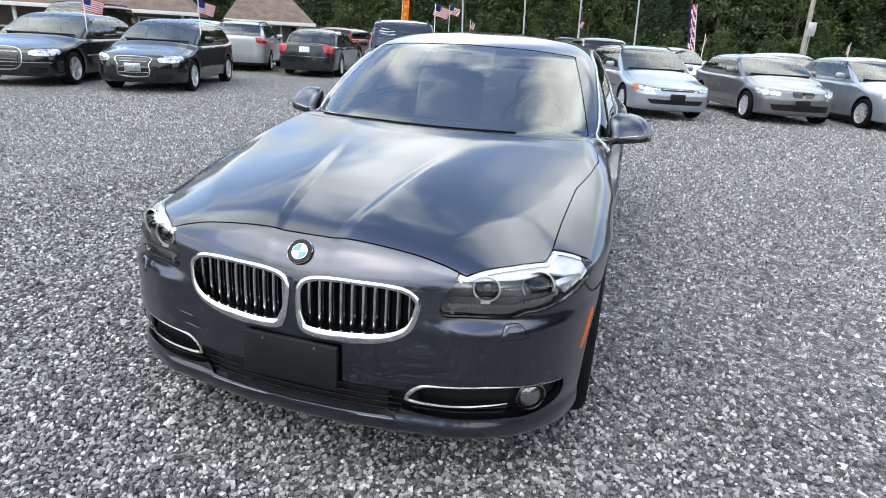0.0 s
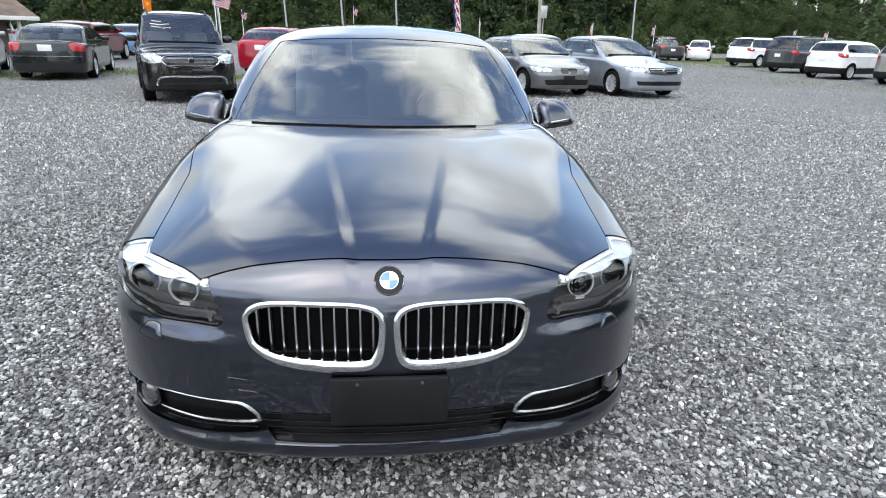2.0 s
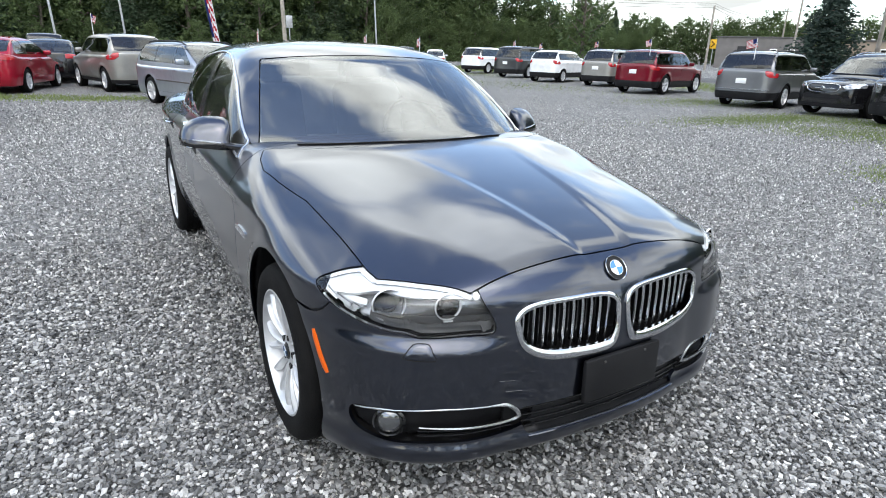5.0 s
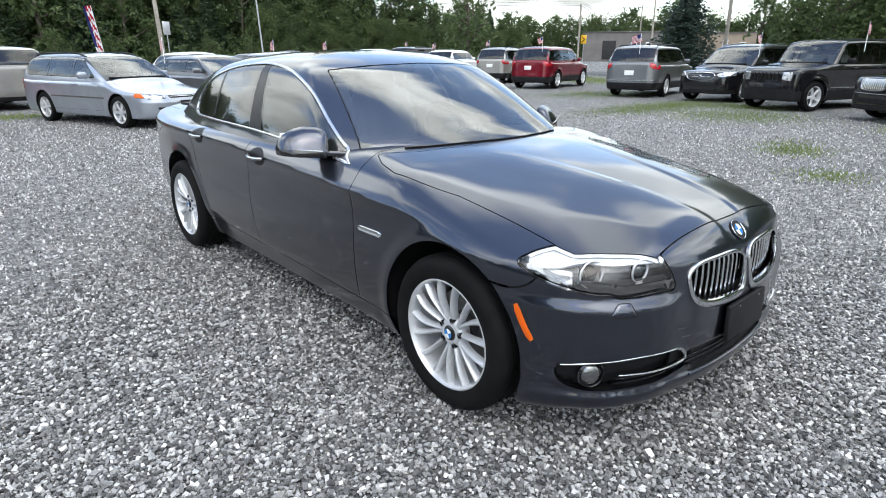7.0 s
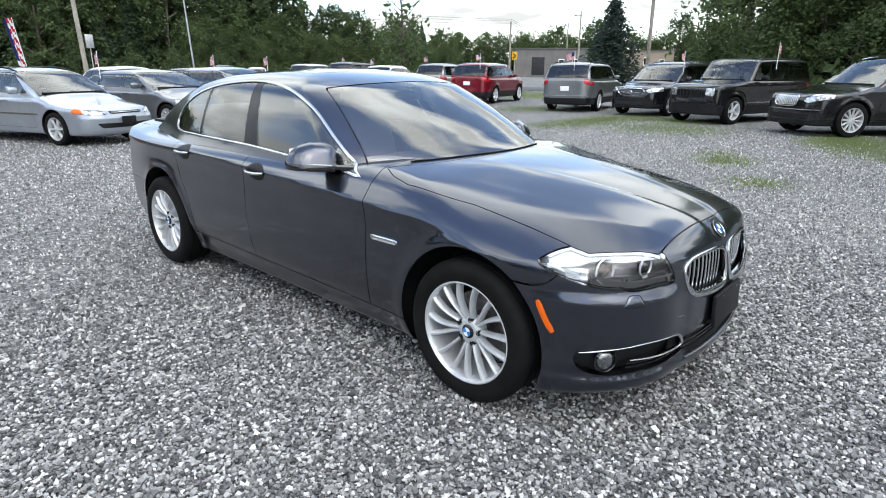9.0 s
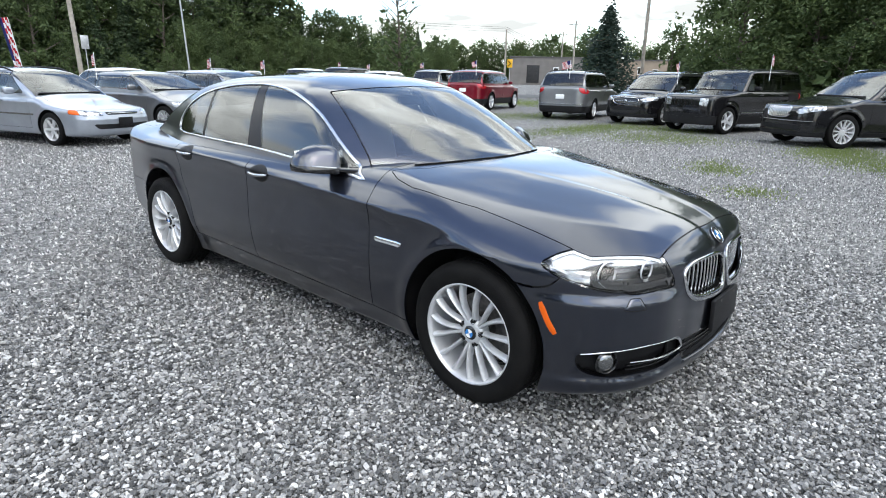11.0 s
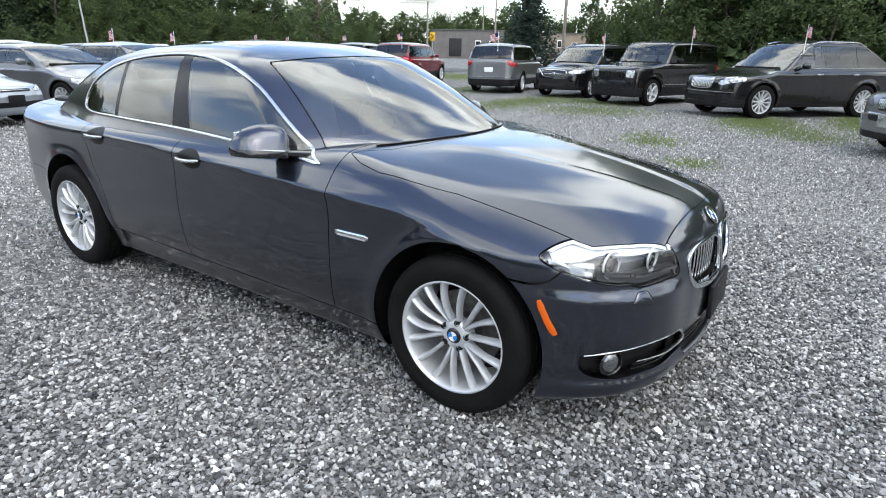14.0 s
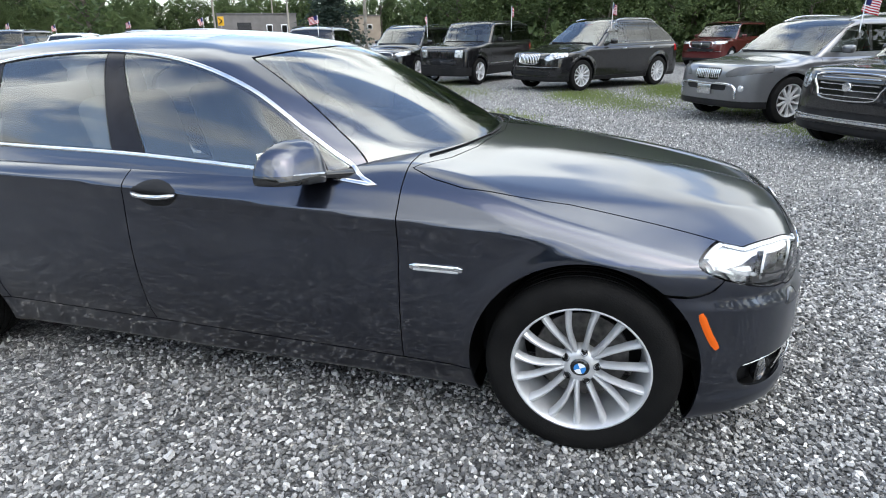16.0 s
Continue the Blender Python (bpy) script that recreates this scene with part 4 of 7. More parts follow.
def sedan_sides(car):
    for side in (-1, 1):
        # fender blade
        pts = [on_side(a, 0.667 + 0.006 * (0.48 - a), lower) for a in np.linspace(0.385, 0.575, 12)]
        ups = [slope(lower, p) for p in pts]
        blade = put("fender_trim", tube(mirrored(np.array(pts) + np.array(ups) * 0.003, side), np.r_[0.006, [0.013] * 10, 0.007], 8, False, 0.45, mirrored(ups, side)), CHROME, car, "bright metal fender blade")
        pts = [on_side(a, 0.660, lower) for a in np.linspace(0.40, 0.56, 8)]
        put("lens", tube(mirrored(np.array(pts) + np.array(ups[:8]) * 0.006, side), 0.006, 6, False, 0.6, mirrored(ups[:8], side)), CLEAR_LENS, blade)
        # door handles
        for y0, y1, zz in ((1.465, 1.692, 0.872), (2.385, 2.60, 0.905)):
            mid = on_side((y0 + y1) / 2, zz, lower)
            n = slope(lower, mid)
            centre, ring = (y0 + y1) / 2, np.linspace(0, 2 * math.pi, 36, endpoint=False)
            almond = np.array([(centre + 0.104 * math.cos(a), zz - 0.003 + 0.054 * math.sin(a) * (0.80 + 0.2 * abs(math.sin(a)))) for a in ring])
            rise = np.array([0.004, 0.014, 0.022, 0.027, 0.029, 0.030, 0.030, 0.029, 0.027, 0.022, 0.014, 0.004])
            along = np.linspace(centre - 0.098, centre + 0.098, 12)
            grip = np.array([on_side(a, zz - 0.002, lower) + n * h for a, h in zip(along, rise)])
            handle = put("door_handle", tube(mirrored(grip, side), np.r_[0.008, [0.0125] * 10, 0.008], 8, False, 0.8), DARK_PAINT, car)
            # raised black lid puts the shade of the painted door's hollow into colour
            put("recess_shade", flipped(patch(almond, lambda a, b: on_side(a, b, lower), 0.0025), side), PLASTIC, handle, "black lid in place of the shaded handle recess")
            put("handle_strip", tube(mirrored(grip + n * 0.007 + (0, 0, 0.002), side), np.r_[0.004, [0.0085] * 10, 0.004], 8), CHROME, handle, "chrome handle strip")
        # mirror
        def head(x, y, z):
            ax = np.abs(x)
            lean = 0.42 * (ax - 0.945)
            crown = np.where(z > 0.972, (z - 0.972) / (0.118 - 0.20 * np.clip(ax - 0.93, 0, 0.2)), (z - 0.972) / 0.05)
            a = (ax - 0.946 + 0.30 * np.clip(z - 0.985, 0, 0.2)) / 0.106
            b = (y - 0.985 - lean - 0.45 * np.clip(z - 0.972, 0, 0.2)) / 0.084
            f = (np.abs(a) ** 3.6 + np.abs(b) ** 2.6 + np.abs(crown) ** 3.6) ** (1 / 3.2) - 1
            return np.maximum(np.maximum(f * 0.08, 0.938 + 0.10 * (ax - 0.84) - z), (y - 1.022 - lean) * 0.9)
        m = skin_of(head, (0.79, 0.84, 0.90), (1.13, 1.18, 1.14), 0.009)
        m = Skin(m.v * (side, 1, 1), m.t if side > 0 else m.t[:, ::-1], m.n * (side, 1, 1))
        upper_cap = m.keep(np.maximum(0.972 + 0.10 * (np.abs(m.v[:, 0]) - 0.84) - m.v[:, 2], m.v[:, 1] - 1.014 - 0.42 * (np.abs(m.v[:, 0]) - 0.945)))
        rest = m.keep(-np.maximum(0.972 + 0.10 * (np.abs(m.v[:, 0]) - 0.84) - m.v[:, 2], m.v[:, 1] - 1.014 - 0.42 * (np.abs(m.v[:, 0]) - 0.945)))
        mirror = put("door_mirror", upper_cap, DARK_PAINT, car, "dark grey door mirror")
        put("mirror_base", rest, GLOSS_BLACK, mirror)
        put("mirror_glass", box(0.17, 0.004, 0.10, (side * 0.945, 1.022, 1.010), 0.0015, pose(0, 0, 0, 0, 0, side * 24)), material("mirror_silver", (0.9, 0.9, 0.9), 0.02, 1.0) if "mirror_silver" not in bpy.data.materials else bpy.data.materials["mirror_silver"], mirror)
        put("mirror_arm", tube(mirrored([(0.78, 0.82, 0.955), (0.85, 0.88, 0.962), (0.90, 0.95, 0.966)], side), (0.035, 0.026, 0.022), 8, False, 0.6), GLOSS_BLACK, mirror)
        put("turn_signal", tube(mirrored([(0.89, 0.882, 0.977), (0.95, 0.906, 0.984), (1.00, 0.938, 0.989), (1.040, 0.99, 0.992)], side), 0.0035, 6), CLEAR_LENS, mirror)
    # wipers
    for a0, a1 in (((0.18, 0.44), (-0.42, 0.60)), ((0.62, 0.55), (0.02, 0.62))):
        line = [on_top(-(a0[0] + (a1[0] - a0[0]) * k), 0.43 + 0.41 * (a0[0] + (a1[0] - a0[0]) * k) ** 2 + 0.010 * k - 0.008, form) for k in np.linspace(0, 1, 14)]
        ups = [slope(form, p) for p in line]
        wiper = put("wiper", tube(np.array(line) + np.array(ups) * 0.005, 0.0032, 6, False, 0.7), PLASTIC, car)
        put("blade", tube(np.array(line) + np.array(ups) * 0.001, 0.003, 4), RUBBER, wiper)


def sedan_cabin(car):
    dash = skin_of(lambda x, y, z: np.maximum(np.maximum(smax(z - 0.985 + 0.10 * step((y - 0.9) / 0.5) - 0.02 * np.exp(-(((x - 0.37) / 0.16) ** 2)), y - 1.32, 0.05), 0.55 - z), np.maximum(np.abs(x) - 0.72, 0.5 - y)), (-0.8, 0.45, 0.5), (0.8, 1.4, 1.06), 0.035)
    put("dashboard", dash.keep(upper(*dash.v.T) + 0.02), TRIM_DARK, car, "dark dashboard")
    put("cabin_floor", box(1.5, 2.5, 0.02, (0, 2.0, 0.44)), TRIM_DARK, car)

    def cushion(cx, cy, cz, sx, sy, sz, tilt):
        bm = box(sx, sy, sz, (0, 0, 0), min(sx, sy, sz) * 0.42, segments=4)
        bmesh.ops.transform(bm, matrix=pose(cx, cy, cz, tilt, 0, 0), verts=bm.verts)
        return bm

    for side in (-1, 1):
        seat = put("front_seat", cushion(side * 0.37, 1.75, 0.60, 0.50, 0.52, 0.16, 6), LEATHER, car, "grey leather front seat")
        put("backrest", cushion(side * 0.37, 2.06, 0.88, 0.50, 0.15, 0.62, -16), LEATHER, seat)
        put("headrest", cushion(side * 0.37, 2.16, 1.235, 0.27, 0.11, 0.18, -12), LEATHER, seat)
    bench = put("rear_seat", cushion(0, 2.68, 0.62, 1.34, 0.5, 0.18, 5), LEATHER, car, "grey leather rear bench")
    put("backrest", cushion(0, 2.98, 0.90, 1.34, 0.16, 0.58, -22), LEATHER, bench)
    for cx in (-0.4, 0.4):
        put("headrest", cushion(cx, 3.10, 1.18, 0.26, 0.10, 0.14, -15), LEATHER, bench)
    put("parcel_shelf", box(1.3, 0.5, 0.02, (0, 3.30, 1.04)), TRIM_DARK, car)
    ring = [(0.37 + 0.19 * math.cos(a), 1.38 + 0.19 * math.sin(a) * 0.42, 0.93 + 0.19 * math.sin(a) * 0.91) for a in np.linspace(0, 2 * math.pi, 40, endpoint=False)]
    wheel = put("steering_wheel", tube(ring, 0.014, 8, True), TRIM_DARK, car)
    put("hub", cushion(0.37, 1.365, 0.93, 0.14, 0.06, 0.12, 25), TRIM_DARK, wheel)
    for a in (0, math.pi, 1.5 * math.pi):
        put("spoke", tube([(0.37, 1.375, 0.93), (0.37 + 0.185 * math.cos(a), 1.38 + 0.185 * math.sin(a) * 0.42, 0.93 + 0.185 * math.sin(a) * 0.91)], 0.016, 6, False, 0.5), TRIM_DARK, wheel)
    put("inner_mirror", box(0.22, 0.03, 0.06, (0.0, 1.22, 1.29), 0.012), TRIM_DARK, car)


def alloy_wheel(car):
    disc = lathe([(0.0, 0.02), (0.07, 0.02), (0.075, -0.01), (0.165, -0.01), (0.165, -0.03), (0.05, -0.035), (0.0, -0.035)], 40)
    wheel = put("wheel", disc, DARK_METAL, car, "silver fifteen-spoke alloy wheel with black tyre")
    tread = [(0.228, 0.098), (0.236, 0.112), (0.262, 0.121), (0.290, 0.123), (0.313, 0.116), (0.328, 0.100), (0.334, 0.082)]
    flat = []
    for c in (0.062, 0.022, -0.018, -0.058):
        flat += [(0.3345, c + 0.004), (0.326, c + 0.003), (0.326, c - 0.004), (0.3345, c - 0.005)]
    put("tyre", lathe(tread + flat + [(r, -h) for r, h in reversed(tread)], 72), RUBBER, wheel, "black road tyre")
    rim = lathe([(0.228, 0.098), (0.236, 0.108), (0.2385, 0.113), (0.233, 0.1145), (0.2285, 0.108), (0.224, 0.094), (0.219, 0.06), (0.208, 0.01), (0.214, -0.09), (0.23, -0.10)], 72)
    hub = lathe([(0.032, 0.083), (0.036, 0.084), (0.056, 0.078), (0.066, 0.066), (0.069, 0.03), (0.0, 0.02)], 48)
    add(rim, hub)
    for k in range(15):
        a0 = 2 * math.pi * k / 15
        bend = (0.0, 0.125, -0.125)[k % 3]
        rows = []
        for t in np.linspace(0, 1, 9):
            r = 0.052 + (0.229 - 0.052) * t
            a = a0 + bend * (1 - t) ** 1.6 + (0.035, 0.055, 0.015)[k % 3] * math.sin(math.pi * t)
            face = 0.078 + 0.018 * math.sin(math.pi * t * 0.8) + 0.012 * t
            half = 0.0098 - 0.0016 * math.sin(math.pi * t) + 0.0035 * t**3
            rows.append([(face - d, r * math.cos(a) - w * half * math.sin(a), r * math.sin(a) + w * half * math.cos(a)) for w, d in ((-1.15, 0.034), (-1.0, 0.009), (-0.25, 0.0), (0.45, 0.0015), (1.0, 0.010), (1.15, 0.034))])
        vs = [[rim.verts.new(p) for p in row] for row in rows]
        for i in range(8):
            for j in range(5):
                rim.faces.new((vs[i][j], vs[i][j + 1], vs[i + 1][j + 1], vs[i + 1][j]))
    bmesh.ops.recalc_face_normals(rim, faces=rim.faces)
    put("rim", soft(rim, 40), ALLOY, wheel, "silver alloy rim")
    for k in range(5):
        a = 2 * math.pi * k / 5
        # bolt and rim stand proud in black, for the shade of the sunk hole
        nut = lathe([(0.0, 0.066), (0.007, 0.066), (0.0085, 0.060), (0.0105, 0.060), (0.0115, 0.067), (0.0125, 0.067), (0.0125, 0.05)], 12)
        bmesh.ops.translate(nut, vec=(0.017, 0.0575 * math.cos(a), 0.0575 * math.sin(a)), verts=nut.verts)
        put("dark_lug_hole", nut, GLOSS_BLACK, wheel)
    cap = lathe([(0.0, 0.092), (0.026, 0.090), (0.033, 0.085), (0.034, 0.07)], 32)
    cap = put("hub_cap", cap, GLOSS_BLACK, wheel, "black hub cap with blue and white centre")
    for k in range(4):
        bm = bmesh.new()
        bm.faces.new([bm.verts.new((0.0935, r * math.cos(a), r * math.sin(a))) for r, a in [(0, 0)] + [(0.021, b) for b in np.linspace(k * math.pi / 2 + 0.3, (k + 1) * math.pi / 2 + 0.3, 9)]])
        put("quarter", bm, BLUE_ENAMEL if k % 2 else WHITE_PLASTIC, cap)
    return wheel


sedan()

# ---- the other vehicles of the yard ----
PAINTS = {}


def paint(name, color, rough=0.3, metal=0.4):
    if name not in PAINTS:
        PAINTS[name] = metallic_paint(name, color, rough, metal)
        if max(color) < 0.01:
            PAINTS[name].node_tree.nodes["Principled BSDF"].inputs["Coat IOR"].default_value = 1.6
    return PAINTS[name]


BLACK = ("black_car_paint", (0.0055, 0.0055, 0.0065), 0.3, 0.0)
SILVER = ("silver_car_paint", (0.42, 0.44, 0.46), 0.3, 0.6)
PALE_BLUE = ("pale_blue_car_paint", (0.34, 0.37, 0.42), 0.3, 0.6)
GREY = ("grey_car_paint", (0.19, 0.195, 0.205), 0.3, 0.7)
DARK_GREY = ("slate_car_paint", (0.055, 0.058, 0.062), 0.3, 0.5)
GREENISH = ("dark_green_car_paint", (0.022, 0.026, 0.026), 0.25, 0.35)
CHAMPAGNE = ("champagne_car_paint", (0.30, 0.29, 0.27), 0.3, 0.55)
WHITE = ("white_car_paint", (0.76, 0.77, 0.78), 0.3, 0.0)
RED = ("red_car_paint", (0.30, 0.004, 0.020), 0.3, 0.3)
DEEP_RED = ("deep_red_car_paint", (0.15, 0.004, 0.014), 0.3, 0.4)
MAROON = ("maroon_car_paint", (0.075, 0.012, 0.012), 0.35, 0.3)
SKY_BLUE = ("sky_blue_car_paint", (0.16, 0.30, 0.50), 0.3, 0.4)
WHEELS = {}


def road_wheel(r, spokes, wide=0.105):
    """Meshes of a plain alloy wheel: tyre, rim, disc."""
    key = (r, spokes)
    if key in WHEELS:
        return WHEELS[key]
    rr = r * 0.70
    tyre = lathe([(rr - 0.012, wide * 0.8), (rr + 0.01, wide), (r * 0.88, wide * 1.06), (r * 0.97, wide * 0.92), (r, wide * 0.7), (r, 0.02), (r - 0.008, 0.015), (r - 0.008, -0.015), (r, -0.02), (r, -wide * 0.7), (r * 0.97, -wide * 0.92), (r * 0.88, -wide), (rr, -wide * 0.85)], 36)
    rim = lathe([(rr - 0.012, wide * 0.8), (rr, wide * 0.97), (rr - 0.012, wide * 0.95), (rr - 0.022, wide * 0.7), (rr - 0.04, 0.0), (rr, -wide * 0.8)], 36)
    add(rim, lathe([(0.0, wide * 0.80), (0.03, wide * 0.80), (0.06, wide * 0.70), (0.065, 0.02)], 24))
    for k in range(spokes):
        a = 2 * math.pi * k / spokes
        rows = []
        for t in np.linspace(0, 1, 4):
            q = 0.045 + (rr - 0.055) * t
            w = (0.5 * math.pi * rr / spokes) * (0.30 + 0.10 * t) + 0.004
            f = wide * (0.74 + 0.14 * t)
            rows.append([(f - d, q * math.cos(a) - s * w * math.sin(a), q * math.sin(a) + s * w * math.cos(a)) for s, d in ((-1.2, 0.03), (-0.8, 0.0), (0.8, 0.0), (1.2, 0.03))])
        vs = [[rim.verts.new(p) for p in row] for row in rows]
        for i in range(3):
            for j in range(3):
                rim.faces.new((vs[i][j], vs[i][j + 1], vs[i + 1][j + 1], vs[i + 1][j]))
    bmesh.ops.recalc_face_normals(rim, faces=rim.faces)
    soft(rim, 40)
    disc = lathe([(0.0, 0.012), (rr * 0.72, 0.012), (rr * 0.72, -0.02), (0.0, -0.02)], 28)
    made = []
    for name, bm, mat in (("wheel", disc, DARK_METAL), ("tyre", tyre, RUBBER), ("rim", rim, ALLOY)):
        me = bpy.data.meshes.new(name)
        bm.to_mesh(me)
        bm.free()
        me.materials.append(mat)
        made.append(me)
    WHEELS[key] = made
    return made


def car_fields(p):
    """The lower body and the cabin of a car from its main measures."""
    fo, wb, L, W, H = p["fo"], p["wb"], p["L"], p["W"], p["H"]
    hz, nz, cy, rf, rr, by, bz = (p[k] for k in ("hz", "nz", "cy", "rf", "rr", "by", "bz"))
    end = L - fo
    sill, hub = p.get("sill", 0.2), p["r"]
    boxy = p.get("boxy", 0.0)
    belt = hz - 0.02
    plan = curve((-fo, W - 0.07), (-0.3, W - 0.012), (0.4, W), (wb, W), (end - 0.4, W - 0.03), (end, W - 0.10))
    side = curve((-0.8, -0.10), (-0.6, -0.045), (-0.35, -0.012), (-0.12, -0.008), (0.0, 0.0), (0.06, -0.02), (0.14, -0.055 - 0.02 * (1 - boxy)), (0.25, -0.12), (0.5, -0.4))
    crest = curve((-fo, nz - 0.08), (0.2, belt - 0.14), (wb, belt - 0.10 + (bz - hz) * 0.5), (end, bz - 0.13))
    top = curve((-fo - 0.2, nz - 0.25 + 0.12 * boxy), (-fo + 0.05, nz - 0.02), (-fo + 0.22, nz + 0.03), (0.1, nz + 0.62 * (hz - nz)), (cy, hz), (cy + 0.5, hz), (by - 0.5, max(hz, bz - 0.05)), (by, bz), (end - 0.08, bz), (end + 0.2, bz - 0.25))
    fall = p.get("fall", 0.09)
    nose = curve((0.0, 0.0), (W * 0.5, 0.03 * (1.4 - boxy)), (W * 0.72, 0.11 * (1.3 - boxy * 0.7)), (W * 0.88, 0.26 * (1.2 - boxy * 0.6)), (W, 0.62))
    front = curve((0.1, -fo + 0.22), (0.2, -fo + 0.06), (0.3, -fo + 0.01), (0.5, -fo), (nz - 0.12, -fo + 0.02), (nz, -fo + 0.07), (nz + 0.2, -fo + 0.4))
    tail = curve((0.0, 0.0), (W * 0.5, -0.02), (W * 0.8, -0.10), (W * 0.92, -0.24), (W, -0.55))
    upright = by - rr < 0.45
    rear = curve((0.1, end - 0.2), (0.25, end - 0.04), (0.45, end), (0.65, end - 0.01), (bz, end - (0.035 if upright else 0.06)), (bz + 0.3, end - 0.14))

    def low(x, y, z):
        ax = np.abs(x)
        s = plan(y) + side(z - crest(y))
        for h in (0.0, wb):
            s = s + p.get("flare", 0.012) * np.exp(-(((np.hypot(y - h, z - hub) - hub - 0.07) / 0.05) ** 2))
        f = smax(ax - s, z - top(y) + fall * (ax / W) ** 3, 0.06)
        f = smax(f, (front(z) + nose(ax) - y) * 0.85, 0.06)
        f = smax(f, (y - rear(z) - tail(ax)) * 0.9, 0.07)
        return smax(f, sill - z, 0.03)

    zt = H - 0.06
    glass = curve((hz - 0.15, cy - 0.2), (hz, cy), (hz + (zt - hz) * 0.5, cy + (rf - cy) * 0.47), (zt - 0.02, rf), (H, rf + 0.35))
    back = curve((bz - 0.1, by + (0.004 if upright else 0.12)), (bz, by), (bz + (zt - bz) * 0.55, by + (rr - by) * 0.45), (zt - 0.02, rr), (H + 0.02, rr - 0.35))
    roof = curve((cy, H - 0.16), (rf, H - 0.035), ((rf + rr) / 2 - 0.2, H), (rr, H - 0.03), (by + 0.1, H - 0.12))
    cabin = curve((cy - 0.2, W - 0.10), (cy + 0.4, W - 0.06), ((rf + rr) / 2, W - 0.055), (rr, W - 0.075), (by + 0.2, W - 0.13))
    lean_k = p.get("lean", 0.22)
    lean = curve((hz - 0.2, 0.03), (hz - 0.02, 0.0), (hz + 0.6 * (H - hz), -lean_k * 0.45 * (H - hz) / 0.45), (H - 0.10, -lean_k * 0.8), (H - 0.02, -lean_k * 1.25), (H + 0.1, -lean_k * 2))

    def up(x, y, z):
        ax = np.abs(x)
        f = smax(ax - cabin(y) - lean(z), z - roof(y) + 0.04 * (ax / 0.6) ** 2.4, 0.07)
        f = smax(f, (glass(z) + 0.16 * ax**2 - y) * 0.55, 0.05)
        f = smax(f, (y - back(z) + 0.14 * ax**2) * (0.5 if by - rr > 0.35 else 0.8), 0.06)
        return smax(f, hz - 0.14 - z, 0.02)

    return low, up


def vehicle(name, label, at, ahead, coat, **p):
    """A parked vehicle: its measures, lamps and trim as given."""
    category = p.get("category", "car")
    base = dict(fo=0.92, wb=2.68, L=4.6, W=0.89, H=1.45, r=0.315, hz=0.98, nz=0.72, cy=0.42, rf=1.25, rr=2.75, by=3.35, bz=1.02, spokes=10)
    base.update(p)
    p = base
    low, up = car_fields(p)
    fo, wb, L, W, H, hz, nz = (p[k] for k in ("fo", "wb", "L", "W", "H", "hz", "nz"))
    end, hub = L - fo, p["r"]
    body_mat = paint(*coat)
    car = new(name)
    tagged(car, label, category)
    turn = math.degrees(math.atan2(ahead[0], -ahead[1]))
    car.matrix_world = pose(at[0], at[1], -0.008, 0, 0, turn)
    g, d = 0.003, p.get("mesh", 0.058)

    def cut(skin, field, rim=0.01):
        x, y, z = skin.v.T
        v = field(np.abs(x), y, z)
        return skin.keep(v + g).rim(rim), skin.keep(-v + g)

    s = skin_of(low, (-W - 0.1, -fo - 0.1, 0.1), (W + 0.1, end + 0.1, max(hz, p["bz"]) + 0.12), d)
    s = s.keep(-0.03 - up(*s.v.T))
    x, y, z = s.v.T
    arch = np.full(len(x), -1.0)
    for h in (0.0, wb):
        arch = np.maximum(arch, np.where(np.abs(x) > W - 0.4, hub + 0.055 - np.hypot(y - h, z - hub), -1))
    s = s.keep(arch)
    # lamps, grille and plates are cut from the skin
    hl = p.get("lamp", [(W * 0.50, nz - 0.04), (W * 0.62, nz + 0.005), (W * 1.1, nz + 0.03), (W * 1.1, nz - 0.06), (W * 0.8, nz - 0.13), (W * 0.52, nz - 0.12)])
    lamp, s = cut(s, lambda a, y, z: np.maximum(inside_of(hl, a, z), y + fo - p.get("lamp_deep", 0.50)))
    gr = p.get("grille", [(-0.1, nz - 0.03), (W * 0.40, nz - 0.03), (W * 0.36, nz - 0.16), (-0.1, nz - 0.17)])
    grille, s = cut(s, lambda a, y, z: np.maximum(inside_of(gr, a, z), y + fo - 0.35))
    lo = p.get("intake", [(-0.1, nz - 0.30), (W * 0.62, nz - 0.30), (W * 0.55, nz - 0.40), (-0.1, nz - 0.41)])
    intake, s = cut(s, lambda a, y, z: np.maximum(inside_of(lo, a, z), y + fo - 0.35))
    tl = p.get("tail", [(W * 0.60, p["bz"] - 0.05), (W * 1.1, p["bz"] - 0.04), (W * 1.1, p["bz"] - 0.20), (W * 0.62, p["bz"] - 0.20)])
    tail, s = cut(s, lambda a, y, z: np.maximum(inside_of(tl, a, z), end - p.get("tail_deep", 0.34) - y))
    if p.get("clad"):
        clad, s = cut(s, lambda a, y, z: z - p["clad"])
        put("lower_cladding", clad, PLASTIC, car, "black plastic lower cladding")
    split, last = p.get("split", 0.5 * (wb + 0.35)), wb - hub - 0.04
    hood, s = cut(s, lambda a, y, z: np.maximum.reduce([a - W * 0.80, y - p["cy"] - 0.25, -fo + 0.20 - y, nz - 0.1 - z]))
    put("hood", hood, body_mat, car)
    door_f, s = cut(s, lambda a, y, z: np.maximum.reduce([p["cy"] + 0.10 - y, y - split, p.get("clad", 0.30) + 0.02 - z, 0.4 - a]))
    door_r, s = cut(s, lambda a, y, z: np.maximum.reduce([split - y, y - last - 0.28 * step((z - 0.5) / 0.3), p.get("clad", 0.30) + 0.02 - z, 0.4 - a]))
